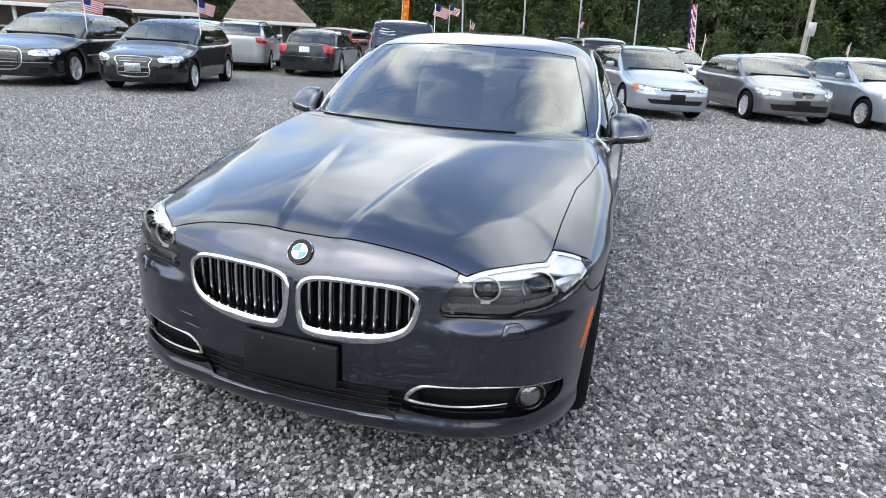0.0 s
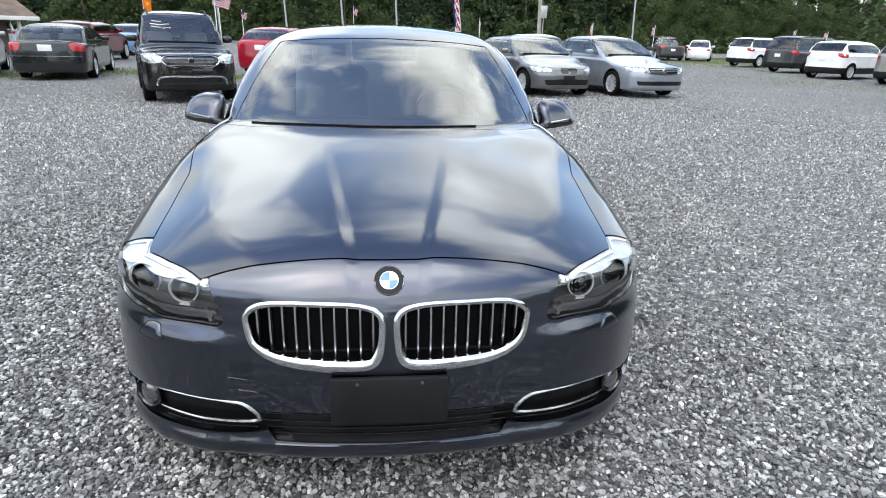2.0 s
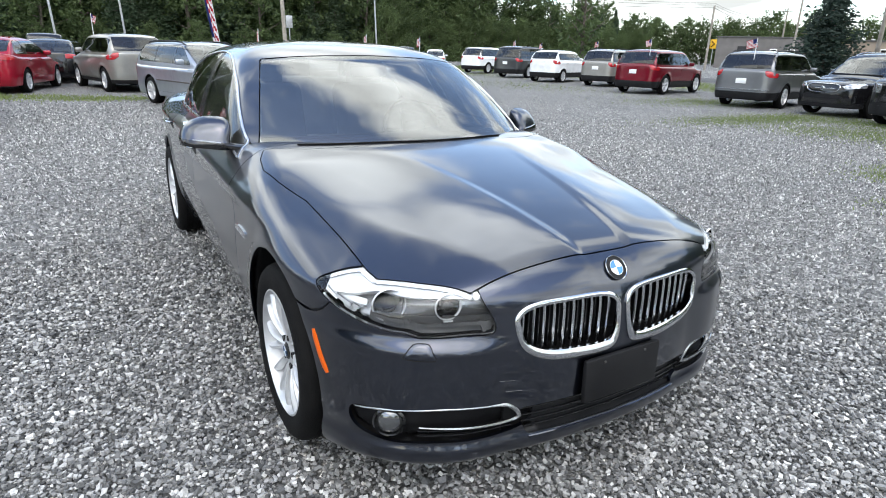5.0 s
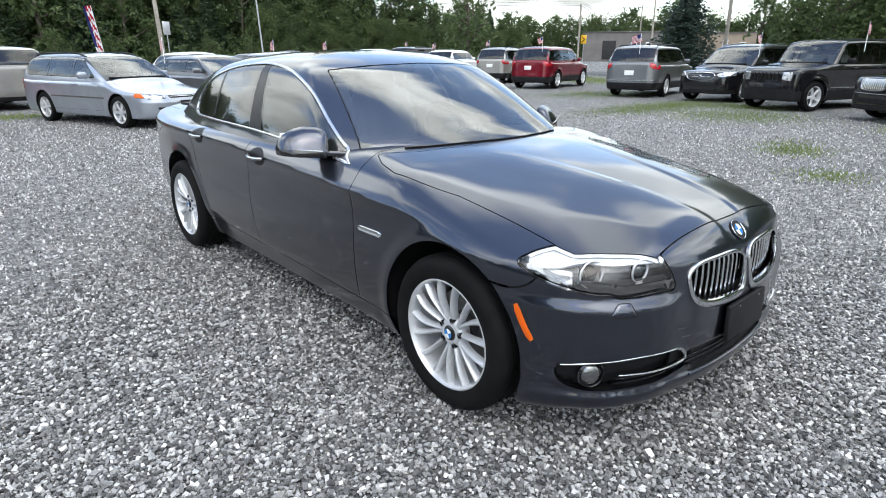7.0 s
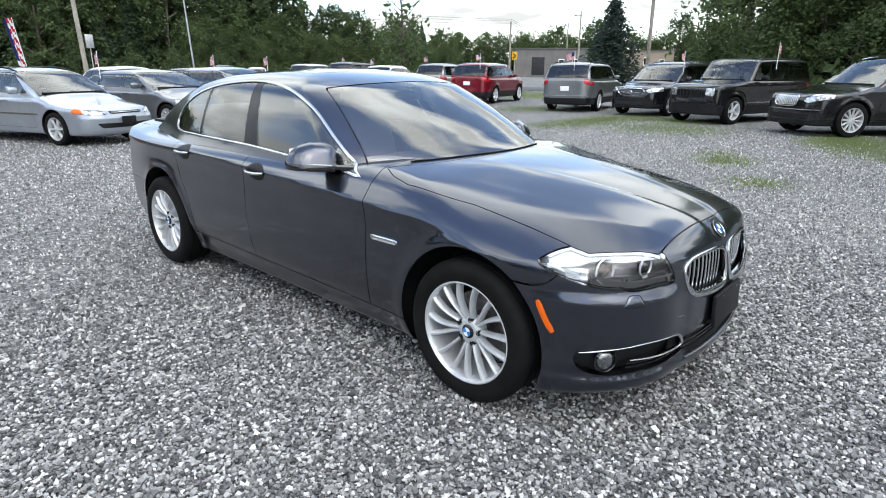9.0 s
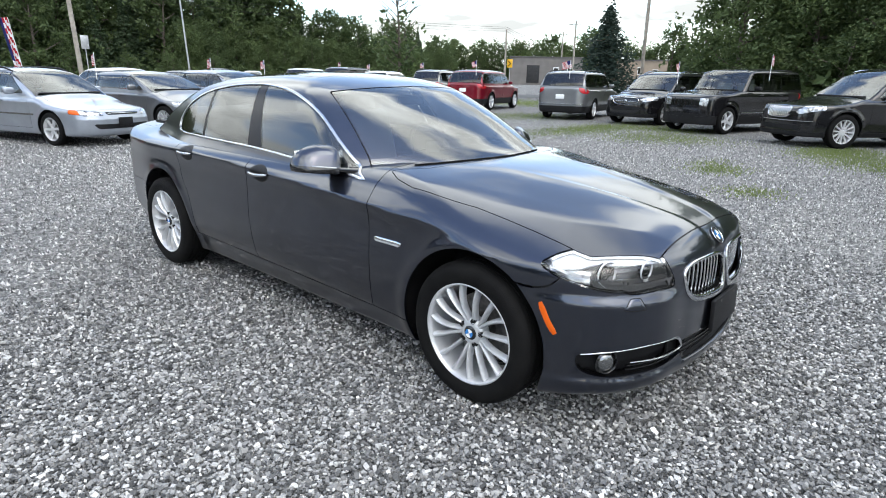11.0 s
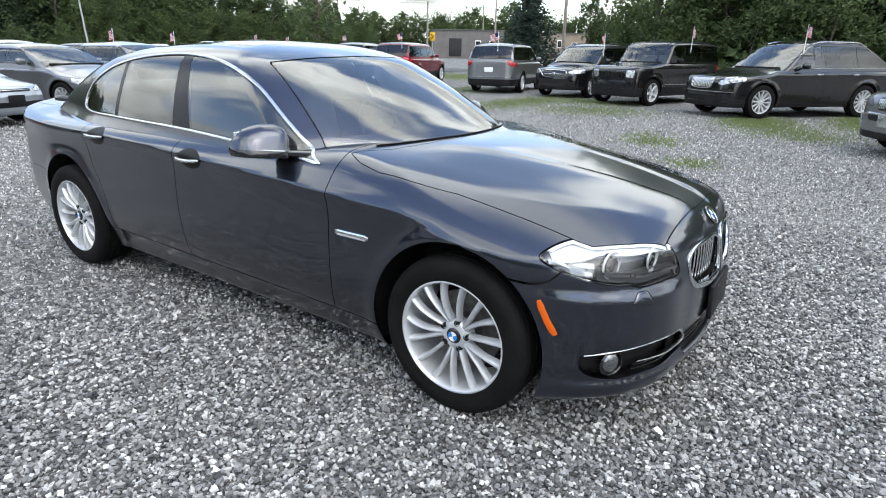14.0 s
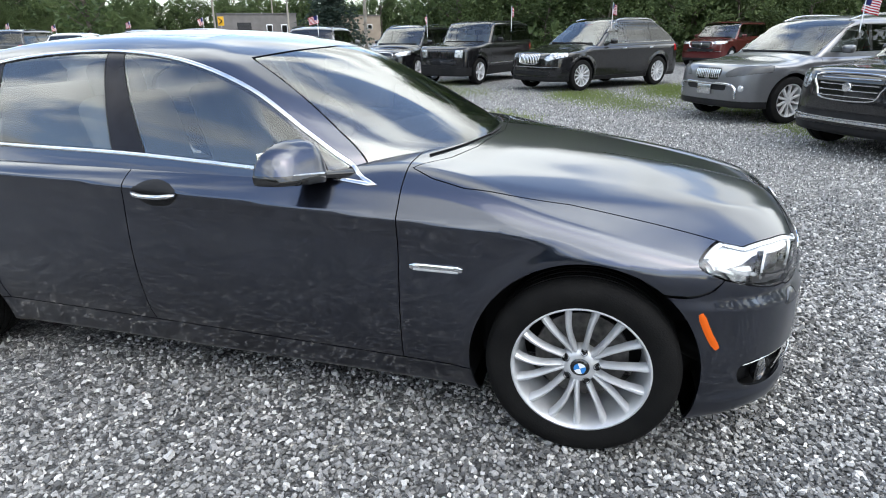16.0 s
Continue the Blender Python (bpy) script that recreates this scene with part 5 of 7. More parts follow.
    put("body", s.rim(0.01), body_mat, car)
    put("grille", grille, p.get("grille_mat", GLOSS_BLACK), car, p.get("grille_label", "dark front grille"))
    put("lower_intake", intake, PLASTIC, car)
    u = skin_of(up, (-W - 0.05, p["cy"] - 0.4, hz - 0.2), (W + 0.05, p["by"] + 0.4, H + 0.08), d)
    u = u.keep(-0.02 - low(*u.v.T))
    belt, rf, rr, by = hz + 0.02, p["rf"], p["rr"], p["by"]
    slope_f = (rf - p["cy"]) / (H - 0.08 - hz)
    slope_b = (by - rr) / (H - 0.08 - p["bz"])
    screen, u = cut(u, lambda a, y, z: np.maximum.reduce([a - (W - 0.135) + p.get("lean", 0.22) * 0.75 * np.clip(z - hz, 0, 1), z - (H - 0.075) + 0.05 * a * a, y - rf - 0.05, hz - 0.10 - z]))
    back, u = cut(u, lambda a, y, z: np.maximum.reduce([a - (W - 0.20) + p.get("lean", 0.22) * 0.7 * np.clip(z - hz, 0, 1), z - (H - 0.10) + 0.05 * a * a, rr - 0.25 - y, p["bz"] + 0.02 - z]))
    wz = H - p.get("top_gap", 0.12)
    win = [(p["cy"] + 0.30 * 0.9, belt - 0.015), (p["cy"] + 0.12 + slope_f * (wz - 0.08 - hz), wz - 0.06), (rf + 0.16, wz), (rr - 0.05, wz), (rr + 0.10, wz - 0.05), (by - 0.30 if slope_b > 0.9 else by - 0.16, belt + 0.09), (by - 0.36 if slope_b > 0.9 else by - 0.18, belt + 0.015)]
    band, u = cut(u, lambda a, y, z: np.maximum(inside_of(win, y, z), W * 0.45 - a))
    post = p.get("post", last + 0.10)
    panes = []
    for y0, y1 in ((-9, split - 0.035), (split + 0.04, post - 0.025), (post + 0.03, 99)):
        pane, _ = cut(band, lambda a, y, z: np.maximum(y0 - y, y - y1))
        panes.append(pane)
    pillar = band.keep(np.abs(band.v[:, 1] - split - 0.002) - 0.034)
    divider = band.keep(np.abs(band.v[:, 1] - post - 0.002) - 0.024)
    put("roof", u.rim(0.01), body_mat, car)
    put("windscreen", screen, CAR_SCREEN, car).visible_shadow = False
    dark = PRIVACY_GLASS if category == "suv" else CAR_GLASS
    put("rear_window", back, dark, car).visible_shadow = False
    cowl = [on_face(a, hz + 0.012, up) + (0, -0.03, 0.0) for a in np.linspace(-W * 0.74, W * 0.74, 15)]
    put("cowl", tube(cowl, 0.022, 6, False, 0.7), PLASTIC, car, "black cowl strip")
    corner = None
    if p.get("amber"):
        corner, lamp = lamp.keep(W * p["amber"] - np.abs(lamp.v[:, 0])), lamp.keep(np.abs(lamp.v[:, 0]) - W * p["amber"])
    for sd in (-1, 1):
        half = lambda k: k.keep(-k.v[:, 0] * sd) if len(k.t) else k
        if corner is not None:
            put("turn_signal", half(corner), AMBER, car, "amber corner lamp")
        for nm, sk, mat in (("headlight", lamp, CAR_LAMP), ("tail_light", tail, RED_LENS), ("front_door", door_f, body_mat), ("rear_door", door_r, body_mat)):
            h = half(sk)
            if len(h.t):
                put(nm, h, p.get("lamp_mat", mat) if nm == "headlight" else mat, car)
        for nm, sk in zip(("front_window", "rear_door_window", "quarter_window"), panes):
            h = half(sk)
            if len(h.t):
                put(nm, h, CAR_GLASS if nm == "front_window" else dark, car).visible_shadow = False
        for nm, posts in (("window_pillar", pillar), ("window_divider", divider)):
            h = half(posts)
            if len(h.t):
                put(nm, h, GLOSS_BLACK, car)
        if p.get("chrome_line"):
            line = [on_side(a, b, up) for a, b in smooth_line(win[:1] + win[-1:], 12)]
            put("window_trim", tube(mirrored(line, sd), 0.011, 4, False), SATIN, car, "bright window trim")
        # mirrors and handles
        mx, my, mz = W + 0.055, p["cy"] + 0.52, hz + 0.055
        m = box(0.20, 0.11, 0.13, (0, 0, 0), 0.045, segments=3)
        bmesh.ops.translate(m, vec=(sd * mx, my, mz), verts=m.verts)
        put("door_mirror", m, PLASTIC if p.get("dark_mirrors") else body_mat, car)
        for yy in (split - 0.16, last + 0.02):
            q = on_side(yy, hz - 0.13, low)
            put("door_handle", tube(mirrored([q + (0.008, -0.09, 0), q + (0.03, 0, 0.002), q + (0.008, 0.09, 0.004)], sd), 0.014, 6), SATIN if p.get("chrome_handles") else body_mat, car)
        if p.get("rails"):
            line = [on_top(W - 0.30, yy, up) + (0, 0, hh) for yy, hh in zip(np.linspace(rf + 0.05, rr + 0.05, 9), (0.0, 0.04, 0.05, 0.05, 0.05, 0.05, 0.05, 0.04, 0.0))]
            put("roof_rail", tube(mirrored(line, sd), 0.018, 6), p.get("rail_mat", PLASTIC), car)
        if p.get("strip"):
            line = [on_side(yy, 0.58, low) for yy in np.linspace(p["cy"], last, 14)]
            put("side_strip", tube(mirrored(line, sd), 0.018, 6, False, 0.5, [(sd, 0, 0)] * 14), p.get("strip_mat", PLASTIC), car)
        if p.get("fog"):
            q = on_face(W * 0.70, nz - 0.34, low)
            m = lathe([(0.0, -0.02), (0.04, -0.012), (0.05, 0.0), (0.052, 0.03)], 16, "y")
            bmesh.ops.translate(m, vec=(sd * q[0], q[1], q[2]), verts=m.verts)
            put("fog_lamp", m, CLEAR_LENS, car)
    # grille bars or ring
    ring = np.array([on_face(a, b, low) + (0, -0.004, 0) for a, b in smooth_line([q for q in gr if q[0] > 0] + [(-a, b) for a, b in reversed([q for q in gr if q[0] > 0])], 40, closed=True)])
    if p.get("grille_ring"):
        put("grille_frame", tube(ring, p.get("ring_wide", 0.014), 6, True), CHROME, car, "chrome grille surround")
    gx, z0, z1 = max(q[0] for q in gr), min(q[1] for q in gr), max(q[1] for q in gr)
    for k in range(p.get("bars", 0)):
        zz = z0 + (z1 - z0) * (k + 0.7) / (p["bars"] + 0.4)
        w = gx * 0.90
        put("grille_bar", tube([on_face(a, zz, low) + (0, -0.006, 0) for a in np.linspace(-w, w, 11)], 0.009, 6), p.get("bar_mat", CHROME), car)
    for k in range(p.get("uprights", 0)):
        a = -gx * 0.85 + 2 * gx * 0.85 * k / (p["uprights"] - 1)
        put("grille_bar", tube([on_face(a, zz, low) + (0, -0.006, 0) for zz in np.linspace(z0 + 0.02, z1 - 0.02, 5)], 0.008, 6, False, 1.0, [(1, 0, 0)] * 5), p.get("bar_mat", CHROME), car)
    if p.get("emblem"):
        q = on_face(0, p["emblem"], low)
        m = lathe([(0.0, -0.02), (0.05, -0.018), (0.06, 0.0), (0.06, 0.01)], 20, "y")
        bmesh.ops.translate(m, vec=(0, q[1], q[2]), verts=m.verts)
        put("badge", m, CHROME, car, "plain round badge")
    if p.get("front_plate"):
        q = on_face(0, p["front_plate"], low)
        put("front_plate", box(0.31, 0.012, 0.155, (0, q[1] - 0.01, q[2]), 0.004), p.get("plate_mat", PLASTIC), car, "plain front plate")
    if p.get("rear_plate"):
        q = on_face(0, p["rear_plate"], low, True)
        put("rear_plate", box(0.31, 0.012, 0.155, (0, q[1] + 0.008, q[2]), 0.004), p.get("plate_mat", WHITE_PLASTIC), car, "plain rear plate")
    if p.get("bumper_strip"):
        for b in (False, True):
            line = [on_face(a, p["bumper_strip"], low, b) + (0, 0.016 if b else -0.016, 0) for a in np.linspace(-W * 0.86, W * 0.86, 21)]
            put("bumper_strip", tube(line, 0.02, 6, False, 0.6), p.get("strip_mat", SATIN), car)
    for x0, x1, zz in p.get("notes", ()):
        line = [on_face(a, zz + 0.008 * math.sin(21 * a), up) + (0, -0.004, 0.002) for a in np.linspace(x0, x1, 9)]
        put("painted_note", tube(line, 0.011, 4), WHITE_PLASTIC, car, "plain white windscreen marking")
    if p.get("skid"):
        w, z1, z0 = p["skid"]
        line = [on_face(a, b, low) + (0, -0.012, 0) for a, b in smooth_line([(-w, z0), (-w * 0.86, z1), (0, z1 + 0.01), (w * 0.86, z1), (w, z0)], 30)]
        put("bumper_bracket", tube(line, 0.022, 6), SATIN, car, "silver bumper bracket")
    # dark inside, wheel wells and seats
    def shell(x, y, z):
        f = low(x, y, z) + 0.03
        for h in (0.0, wb):
            f = np.maximum(f, np.minimum(hub + 0.07 - np.hypot(y - h, z - hub), np.abs(x) - W + 0.33))
        return np.maximum(f, np.minimum.reduce([W - 0.16 - np.abs(x), z - 0.5, y - p["cy"] - 0.35, by - 0.25 - y]))
    put("inner_shell", skin_of(shell, (-W - 0.1, -fo - 0.1, 0.1), (W + 0.1, end + 0.1, max(hz, p["bz"]) + 0.1), 0.125), PLASTIC, car)
    for row, wide in ((split - 0.05, 0.46), (last + 0.18, 0.52)):
        for sd in (-1, 1):
            seat = put("seat", box(wide, 0.14, 0.62, (sd * 0.36, row, hz - 0.12), 0.05, pose(0, 0, 0, -14, 0, 0)), p.get("seat_mat", LEATHER), car)
            put("headrest", box(0.26, 0.10, 0.17, (sd * 0.36, row + 0.10, hz + 0.25), 0.04), p.get("seat_mat", LEATHER), seat)
    wheel_mesh, tyre_mesh, rim_mesh = road_wheel(hub, p["spokes"])
    for sd in (-1, 1):
        for yy in (0.0, wb):
            w = put("wheel", wheel_mesh, None, car)
            w.matrix_basis = pose(sd * (W - 0.115), yy, hub, random.uniform(0, 70), 0, 0 if sd > 0 else 180)
            put("tyre", tyre_mesh, None, w)
            put("rim", rim_mesh, None, w)
    car["front_y"], car["roof_z"] = -fo, H
    return car


SUV = dict(H=1.70, hz=1.10, nz=0.92, cy=0.30, rf=1.02, rr=3.25, by=3.55, bz=1.14, r=0.355, L=4.65, W=0.93, wb=2.72, lean=0.17, fall=0.07, sill=0.25, clad=0.36, flare=0.02, boxy=0.4, top_gap=0.15)


def suv(name, label, at, ahead, coat, **extra):
    p = dict(SUV)
    p.update(extra)
    wb, L, fo = p["wb"], p["L"], p.get("fo", 0.92)
    if "by" not in extra:
        p["by"] = L - fo - 0.10
        p["rr"] = p["by"] - (0.25 if p.get("boxy", 0) > 0.7 else 0.38)
    if "tail" not in extra:
        W, bz = p["W"], p["bz"]
        p["tail"] = [(W * 0.66, bz - 0.02), (W * 1.1, bz + 0.03), (W * 1.1, bz - 0.24), (W * 0.80, bz - 0.22), (W * 0.68, bz - 0.14)]
        p["tail_deep"] = 0.42
    return vehicle(name, label, at, ahead, coat, category="suv", **{k: v for k, v in p.items() if k != "category"})


def yard():
    a_row = (0.36, -0.93)
    vehicle("black_sedan", "large black sedan with chrome grille parked on gravel", (-11.15, 7.55), a_row, BLACK, L=5.06, W=0.945, wb=2.94, fo=0.92, H=1.45, cy=0.55, rf=1.4, rr=2.95, by=3.6, grille=[(-0.1, 0.70), (0.33, 0.70), (0.28, 0.36), (-0.1, 0.35)], intake=[(0.45, 0.36), (0.75, 0.36), (0.72, 0.28), (0.46, 0.28)], grille_ring=True, bars=5, chrome_line=True, strip=True, strip_mat=SATIN, spokes=5, r=0.335, bumper_strip=0.47)
    vehicle("black_sedan", "glossy black compact sedan with tall chrome-framed grille", (-8.75, 8.35), a_row, BLACK, L=4.57, W=0.886, wb=2.66, fo=0.94, H=1.43, grille=[(-0.1, 0.68), (0.31, 0.68), (0.29, 0.54), (0.26, 0.34), (-0.1, 0.33)], intake=[(0.40, 0.36), (0.70, 0.36), (0.66, 0.26), (0.42, 0.26)], grille_ring=True, bars=3, bar_mat=SATIN, chrome_line=True, spokes=7, front_plate=0.50, plate_mat=SATIN)
    vehicle("silver_hatchback", "silver five-door hatchback with dark wheels", (-12.2, 17.45), (-0.41, 0.91), SILVER, L=4.42, W=0.87, wb=2.645, fo=0.88, H=1.50, hz=1.0, rr=3.0, by=3.38, bz=1.06, rails=True, spokes=10, clad=0.28, tail=[(0.50, 1.02), (1.0, 1.02), (1.0, 0.86), (0.56, 0.87)])
    vehicle("dark_sedan", "dark green-grey luxury sedan with chrome bumper strip", (-9.41, 18.03), (-0.25, 0.97), GREENISH, L=5.02, W=0.90, wb=2.9, fo=0.95, H=1.40, hz=0.95, cy=0.6, rf=1.4, rr=2.75, by=3.35, bz=0.98, rear_plate=0.80, tail=[(0.50, 0.92), (1.0, 0.95), (1.0, 0.72), (0.58, 0.72)], bumper_strip=0.60, chrome_line=True, spokes=5)
    suv("black_suv", "black compact crossover with chrome-framed grille", (-3.92, 10.55), (0.37, -0.93), BLACK, notes=((-0.52, -0.34, 1.49), (-0.56, -0.20, 1.43), (-0.54, -0.36, 1.38), (-0.34, -0.18, 1.36)), skid=(0.62, 0.50, 0.36), L=4.56, W=0.87, wb=2.62, fo=0.93, H=1.72, hz=1.10, nz=0.90, grille=[(-0.1, 0.86), (0.44, 0.87), (0.36, 0.69), (-0.1, 0.68)], lamp=[(0.48, 0.86), (0.62, 0.93), (1.0, 0.96), (1.0, 0.80), (0.70, 0.74), (0.50, 0.76)], intake=[(-0.1, 0.56), (0.55, 0.56), (0.50, 0.42), (-0.1, 0.42)], grille_ring=True, bars=3, bar_mat=SATIN, rails=True, emblem=0.80, mesh=0.042)
    vehicle("red_sedan", "bright red compact sedan with rear spoiler", (-3.0, 21.05), (0.23, 0.97), RED, L=4.53, W=0.91, wb=2.65, fo=0.90, H=1.47, bz=1.06, tail=[(0.52, 0.98), (1.0, 1.0), (1.0, 0.88), (0.62, 0.86)], rear_plate=0.84)
    suv("silver_suv", "silver small crossover with black roof", (-0.75, 21.1), (-0.25, 0.97), CHAMPAGNE, L=4.29, W=0.885, wb=2.67, fo=0.87, H=1.64, hz=1.08, r=0.34, spokes=5, seat_mat=TRIM_DARK)
    b_row = (0.25, -0.968)
    vehicle("silver_wagon", "pale silver station wagon with black roof rails", (1.62, 11.95), (0.31, -0.95), PALE_BLUE, L=4.86, W=0.875, wb=2.75, fo=0.98, H=1.46, hz=0.96, nz=0.68, cy=0.45, rr=3.35, by=3.72, bz=0.98, rails=True, top_gap=0.10, lamp=[(0.40, 0.63), (0.55, 0.68), (1.0, 0.71), (1.0, 0.645), (0.72, 0.60), (0.42, 0.59)], grille=[(-0.1, 0.64), (0.36, 0.65), (0.34, 0.60), (-0.1, 0.60)], intake=[(-0.1, 0.42), (0.60, 0.43), (0.52, 0.34), (-0.1, 0.34)], front_plate=0.47, amber=0.84, spokes=6, bars=1, strip=True, strip_mat=DARK_METAL, mesh=0.042, tail=[(0.60, 0.98), (1.0, 0.98), (1.0, 0.66), (0.66, 0.66)])
    vehicle("grey_sedan", "dark grey sports sedan with twin-oval grille", (4.35, 13.1), b_row, GREY, L=4.53, W=0.908, wb=2.76, fo=0.78, H=1.42, grille=[(0.02, 0.70), (0.22, 0.70), (0.24, 0.64), (0.20, 0.58), (0.03, 0.58)], grille_ring=False, uprights=0, intake=[(-0.1, 0.45), (0.62, 0.42), (0.58, 0.30), (-0.1, 0.30)], front_plate=0.45, spokes=10, chrome_line=True, mesh=0.042)
    vehicle("silver_sedan", "pale silver-blue family sedan with chrome bars", (6.8, 13.4), b_row, PALE_BLUE, L=4.87, W=0.918, wb=2.80, fo=0.95, H=1.487, hz=1.0, nz=0.76, cy=0.5, rf=1.35, grille=[(-0.1, 0.73), (0.46, 0.74), (0.40, 0.61), (-0.1, 0.60)], grille_ring=True, bars=3, emblem=0.68, intake=[(-0.1, 0.43), (0.70, 0.42), (0.66, 0.33), (-0.1, 0.33)], spokes=10, chrome_line=True, mesh=0.042)
    # second row behind
    vehicle("white_sedan", "white sedan parked in the second row", (6.3, 19.6), b_row, WHITE, L=4.7, W=0.91, wb=2.75, H=1.50)
    vehicle("silver_sedan", "silver sedan with red windscreen lettering bars", (2.6, 19.0), b_row, SILVER, L=4.6, W=0.9, H=1.47)
    vehicle("dark_sedan", "dark sedan parked in the second row", (9.2, 20.0), b_row, DARK_GREY, L=4.7, W=0.91, wb=2.75, H=1.46)
    vehicle("blue_sedan", "light blue sedan seen from behind", (-12.6, 32.2), (-0.12, 0.99), SKY_BLUE, L=4.7, W=0.92, H=1.45, rear_plate=0.80)
    suv("red_suv", "small red crossover behind other cars", (-11.9, 25.6), (-0.1, 0.995), DEEP_RED, H=1.5)
    vehicle("white_sedan", "white sedan seen from behind", (-20.0, 33.0), (-0.4, 0.92), WHITE, L=4.6, W=0.9, H=1.45, rear_plate=0.8)
    suv("maroon_suv", "dark maroon sport utility behind the black sedans", (-15.4, 12.2), (0.36, -0.93), MAROON, H=1.78, W=0.95, L=4.8, rails=True)
    vehicle("blue_sedan", "pale blue sedan behind the black sedans", (-12.3, 13.6), (0.36, -0.93), PALE_BLUE, L=4.6, W=0.9, H=1.47)
    suv("dark_suv", "dark sport utility far behind", (-3.2, 38.0), (-0.1, 1.0), DARK_GREY, H=1.72, rear_plate=0.9)
    vehicle("dark_sedan", "dark sedan beside the red sedan", (-1.9, 25.6), (0.15, 0.98), BLACK, L=4.5, W=0.9, H=1.45)
    # far row along the road, tails towards the yard
    c_row = (0.93, 0.36)
    vehicle("pickup_truck", "dark pickup truck far off", (21.5, 44.5), (0.2, 0.98), DARK_GREY, category="truck", L=5.3, W=0.95, wb=3.2, H=1.65, hz=1.05, nz=0.92, cy=0.4, rf=1.0, rr=2.1, by=2.3, bz=1.05, r=0.36, clad=0.35, rear_plate=0.75)
    vehicle("white_coupe", "small white rounded hatchback seen from behind", (24.4, 43.5), (0.5, 0.87), WHITE, L=4.1, W=0.86, wb=2.51, fo=0.8, H=1.50, hz=0.98, cy=0.45, rf=1.15, rr=2.3, by=3.0, bz=0.95, rear_plate=0.65, tail=[(0.55, 0.86), (0.75, 0.88), (0.75, 0.76), (0.55, 0.74)])
    for n, lab, x0, y0, col, ex in (("white_suv", "white sport utility in the far row", 22.3, 33.8, WHITE, dict(H=1.72)), ("grey_suv", "large dark grey crossover in the far row", 20.9, 27.6, DARK_GREY, dict(H=1.80, L=5.1, W=0.98, wb=3.0, r=0.38, rails=True)),
                                    ("white_hatchback", "boxy white hatchback in the far row", 19.6, 23.0, WHITE, dict(H=1.61, L=4.14, W=0.90, wb=2.57, fo=0.8, r=0.33, top_gap=0.17)), ("grey_suv", "taupe grey crossover in the far row", 20.2, 19.6, CHAMPAGNE, dict(H=1.70, L=4.6, W=0.88, wb=2.62, rails=True)),
                                    ("red_suv", "deep red crossover in the far row", 18.2, 15.35, DEEP_RED, dict(H=1.70, L=4.72, W=0.96, wb=2.82, r=0.37, spokes=5))):
        ah = (0.97, 0.24) if n == "red_suv" else c_row
        wb = ex.get("wb", 2.72)
        suv(n, lab, (x0 + ah[0] * wb, y0 + ah[1] * wb), ah, col, rear_plate=0.85, clad=0.50, **ex)
    suv("grey_suv", "grey-brown crossover seen from behind with chrome handles", (16.95 + 2.65, 9.72 + 0.55), (0.98, 0.20), GREY, clad=0.48, bumper_strip=0.56, strip_mat=SATIN, L=4.76, W=0.945, wb=2.70, H=1.69, rear_plate=0.80, rails=True, chrome_handles=True, spokes=5, chrome_line=True)
    suv("black_suv", "black crossover with chrome-ringed grille", (16.75, 6.95), (-0.98, 0.14), BLACK, L=4.63, W=0.945, wb=2.774, H=1.70, hz=1.10, nz=0.88, grille=[(-0.1, 0.83), (0.40, 0.84), (0.34, 0.66), (-0.1, 0.65)], grille_ring=True, bars=1, bar_mat=SATIN, emblem=0.74, spokes=5, rails=True, rail_mat=SATIN, lamp=[(0.48, 0.80), (0.62, 0.88), (1.0, 0.93), (1.0, 0.80), (0.62, 0.74)])
    suv("black_suv", "boxy black off-road wagon with slotted grille", (15.2, 4.45), (-0.95, 0.31), BLACK, L=4.49, W=0.92, wb=2.694, fo=0.75, H=1.80, hz=1.18, nz=1.04, cy=0.55, rf=0.98, boxy=1.0, lean=0.09, fall=0.03, flare=0.035, r=0.37, clad=0.50, grille=[(-0.1, 0.98), (0.40, 0.98), (0.38, 0.74), (-0.1, 0.74)], uprights=7, bar_mat=PLASTIC, lamp=[(0.47, 0.97), (0.70, 0.97), (0.70, 0.76), (0.47, 0.76)], intake=[(-0.1, 0.55), (0.7, 0.55), (0.7, 0.48), (-0.1, 0.48)], spokes=5, rails=True, strip=True, strip_mat=SATIN, dark_mirrors=True, mesh=0.042, top_gap=0.16)
    suv("black_suv", "large black crossover with waterfall chrome grille", (13.85, 1.35), (-0.76, 0.65), BLACK, L=5.12, W=1.0, wb=3.02, fo=0.98, H=1.80, hz=1.14, nz=0.92, cy=0.50, rf=1.38, rr=3.0, by=4.0, r=0.385, lean=0.26, boxy=0.0, grille=[(-0.1, 0.92), (0.30, 0.91), (0.36, 0.80), (0.28, 0.68), (-0.1, 0.67)], uprights=12, grille_ring=True, lamp=[(0.52, 0.80), (0.66, 0.95), (1.1, 1.02), (1.1, 0.90), (0.62, 0.74)], intake=[(-0.1, 0.50), (0.7, 0.50), (0.66, 0.40), (-0.1, 0.40)], spokes=12, rails=True, rail_mat=SATIN, chrome_line=True, chrome_handles=True, bumper_strip=0.60, strip_mat=CHROME, mesh=0.045)
    suv("maroon_suv", "maroon sport utility with chrome front bumper", (25.6, -4.1), (-0.85, 0.53), MAROON, L=5.0, W=0.95, wb=2.85, H=1.80, hz=1.15, nz=1.02, boxy=0.8, r=0.38, rails=True, grille=[(-0.1, 0.98), (0.42, 0.98), (0.36, 0.76), (-0.1, 0.76)], grille_ring=True, bumper_strip=0.62, strip_mat=CHROME, emblem=0.88)
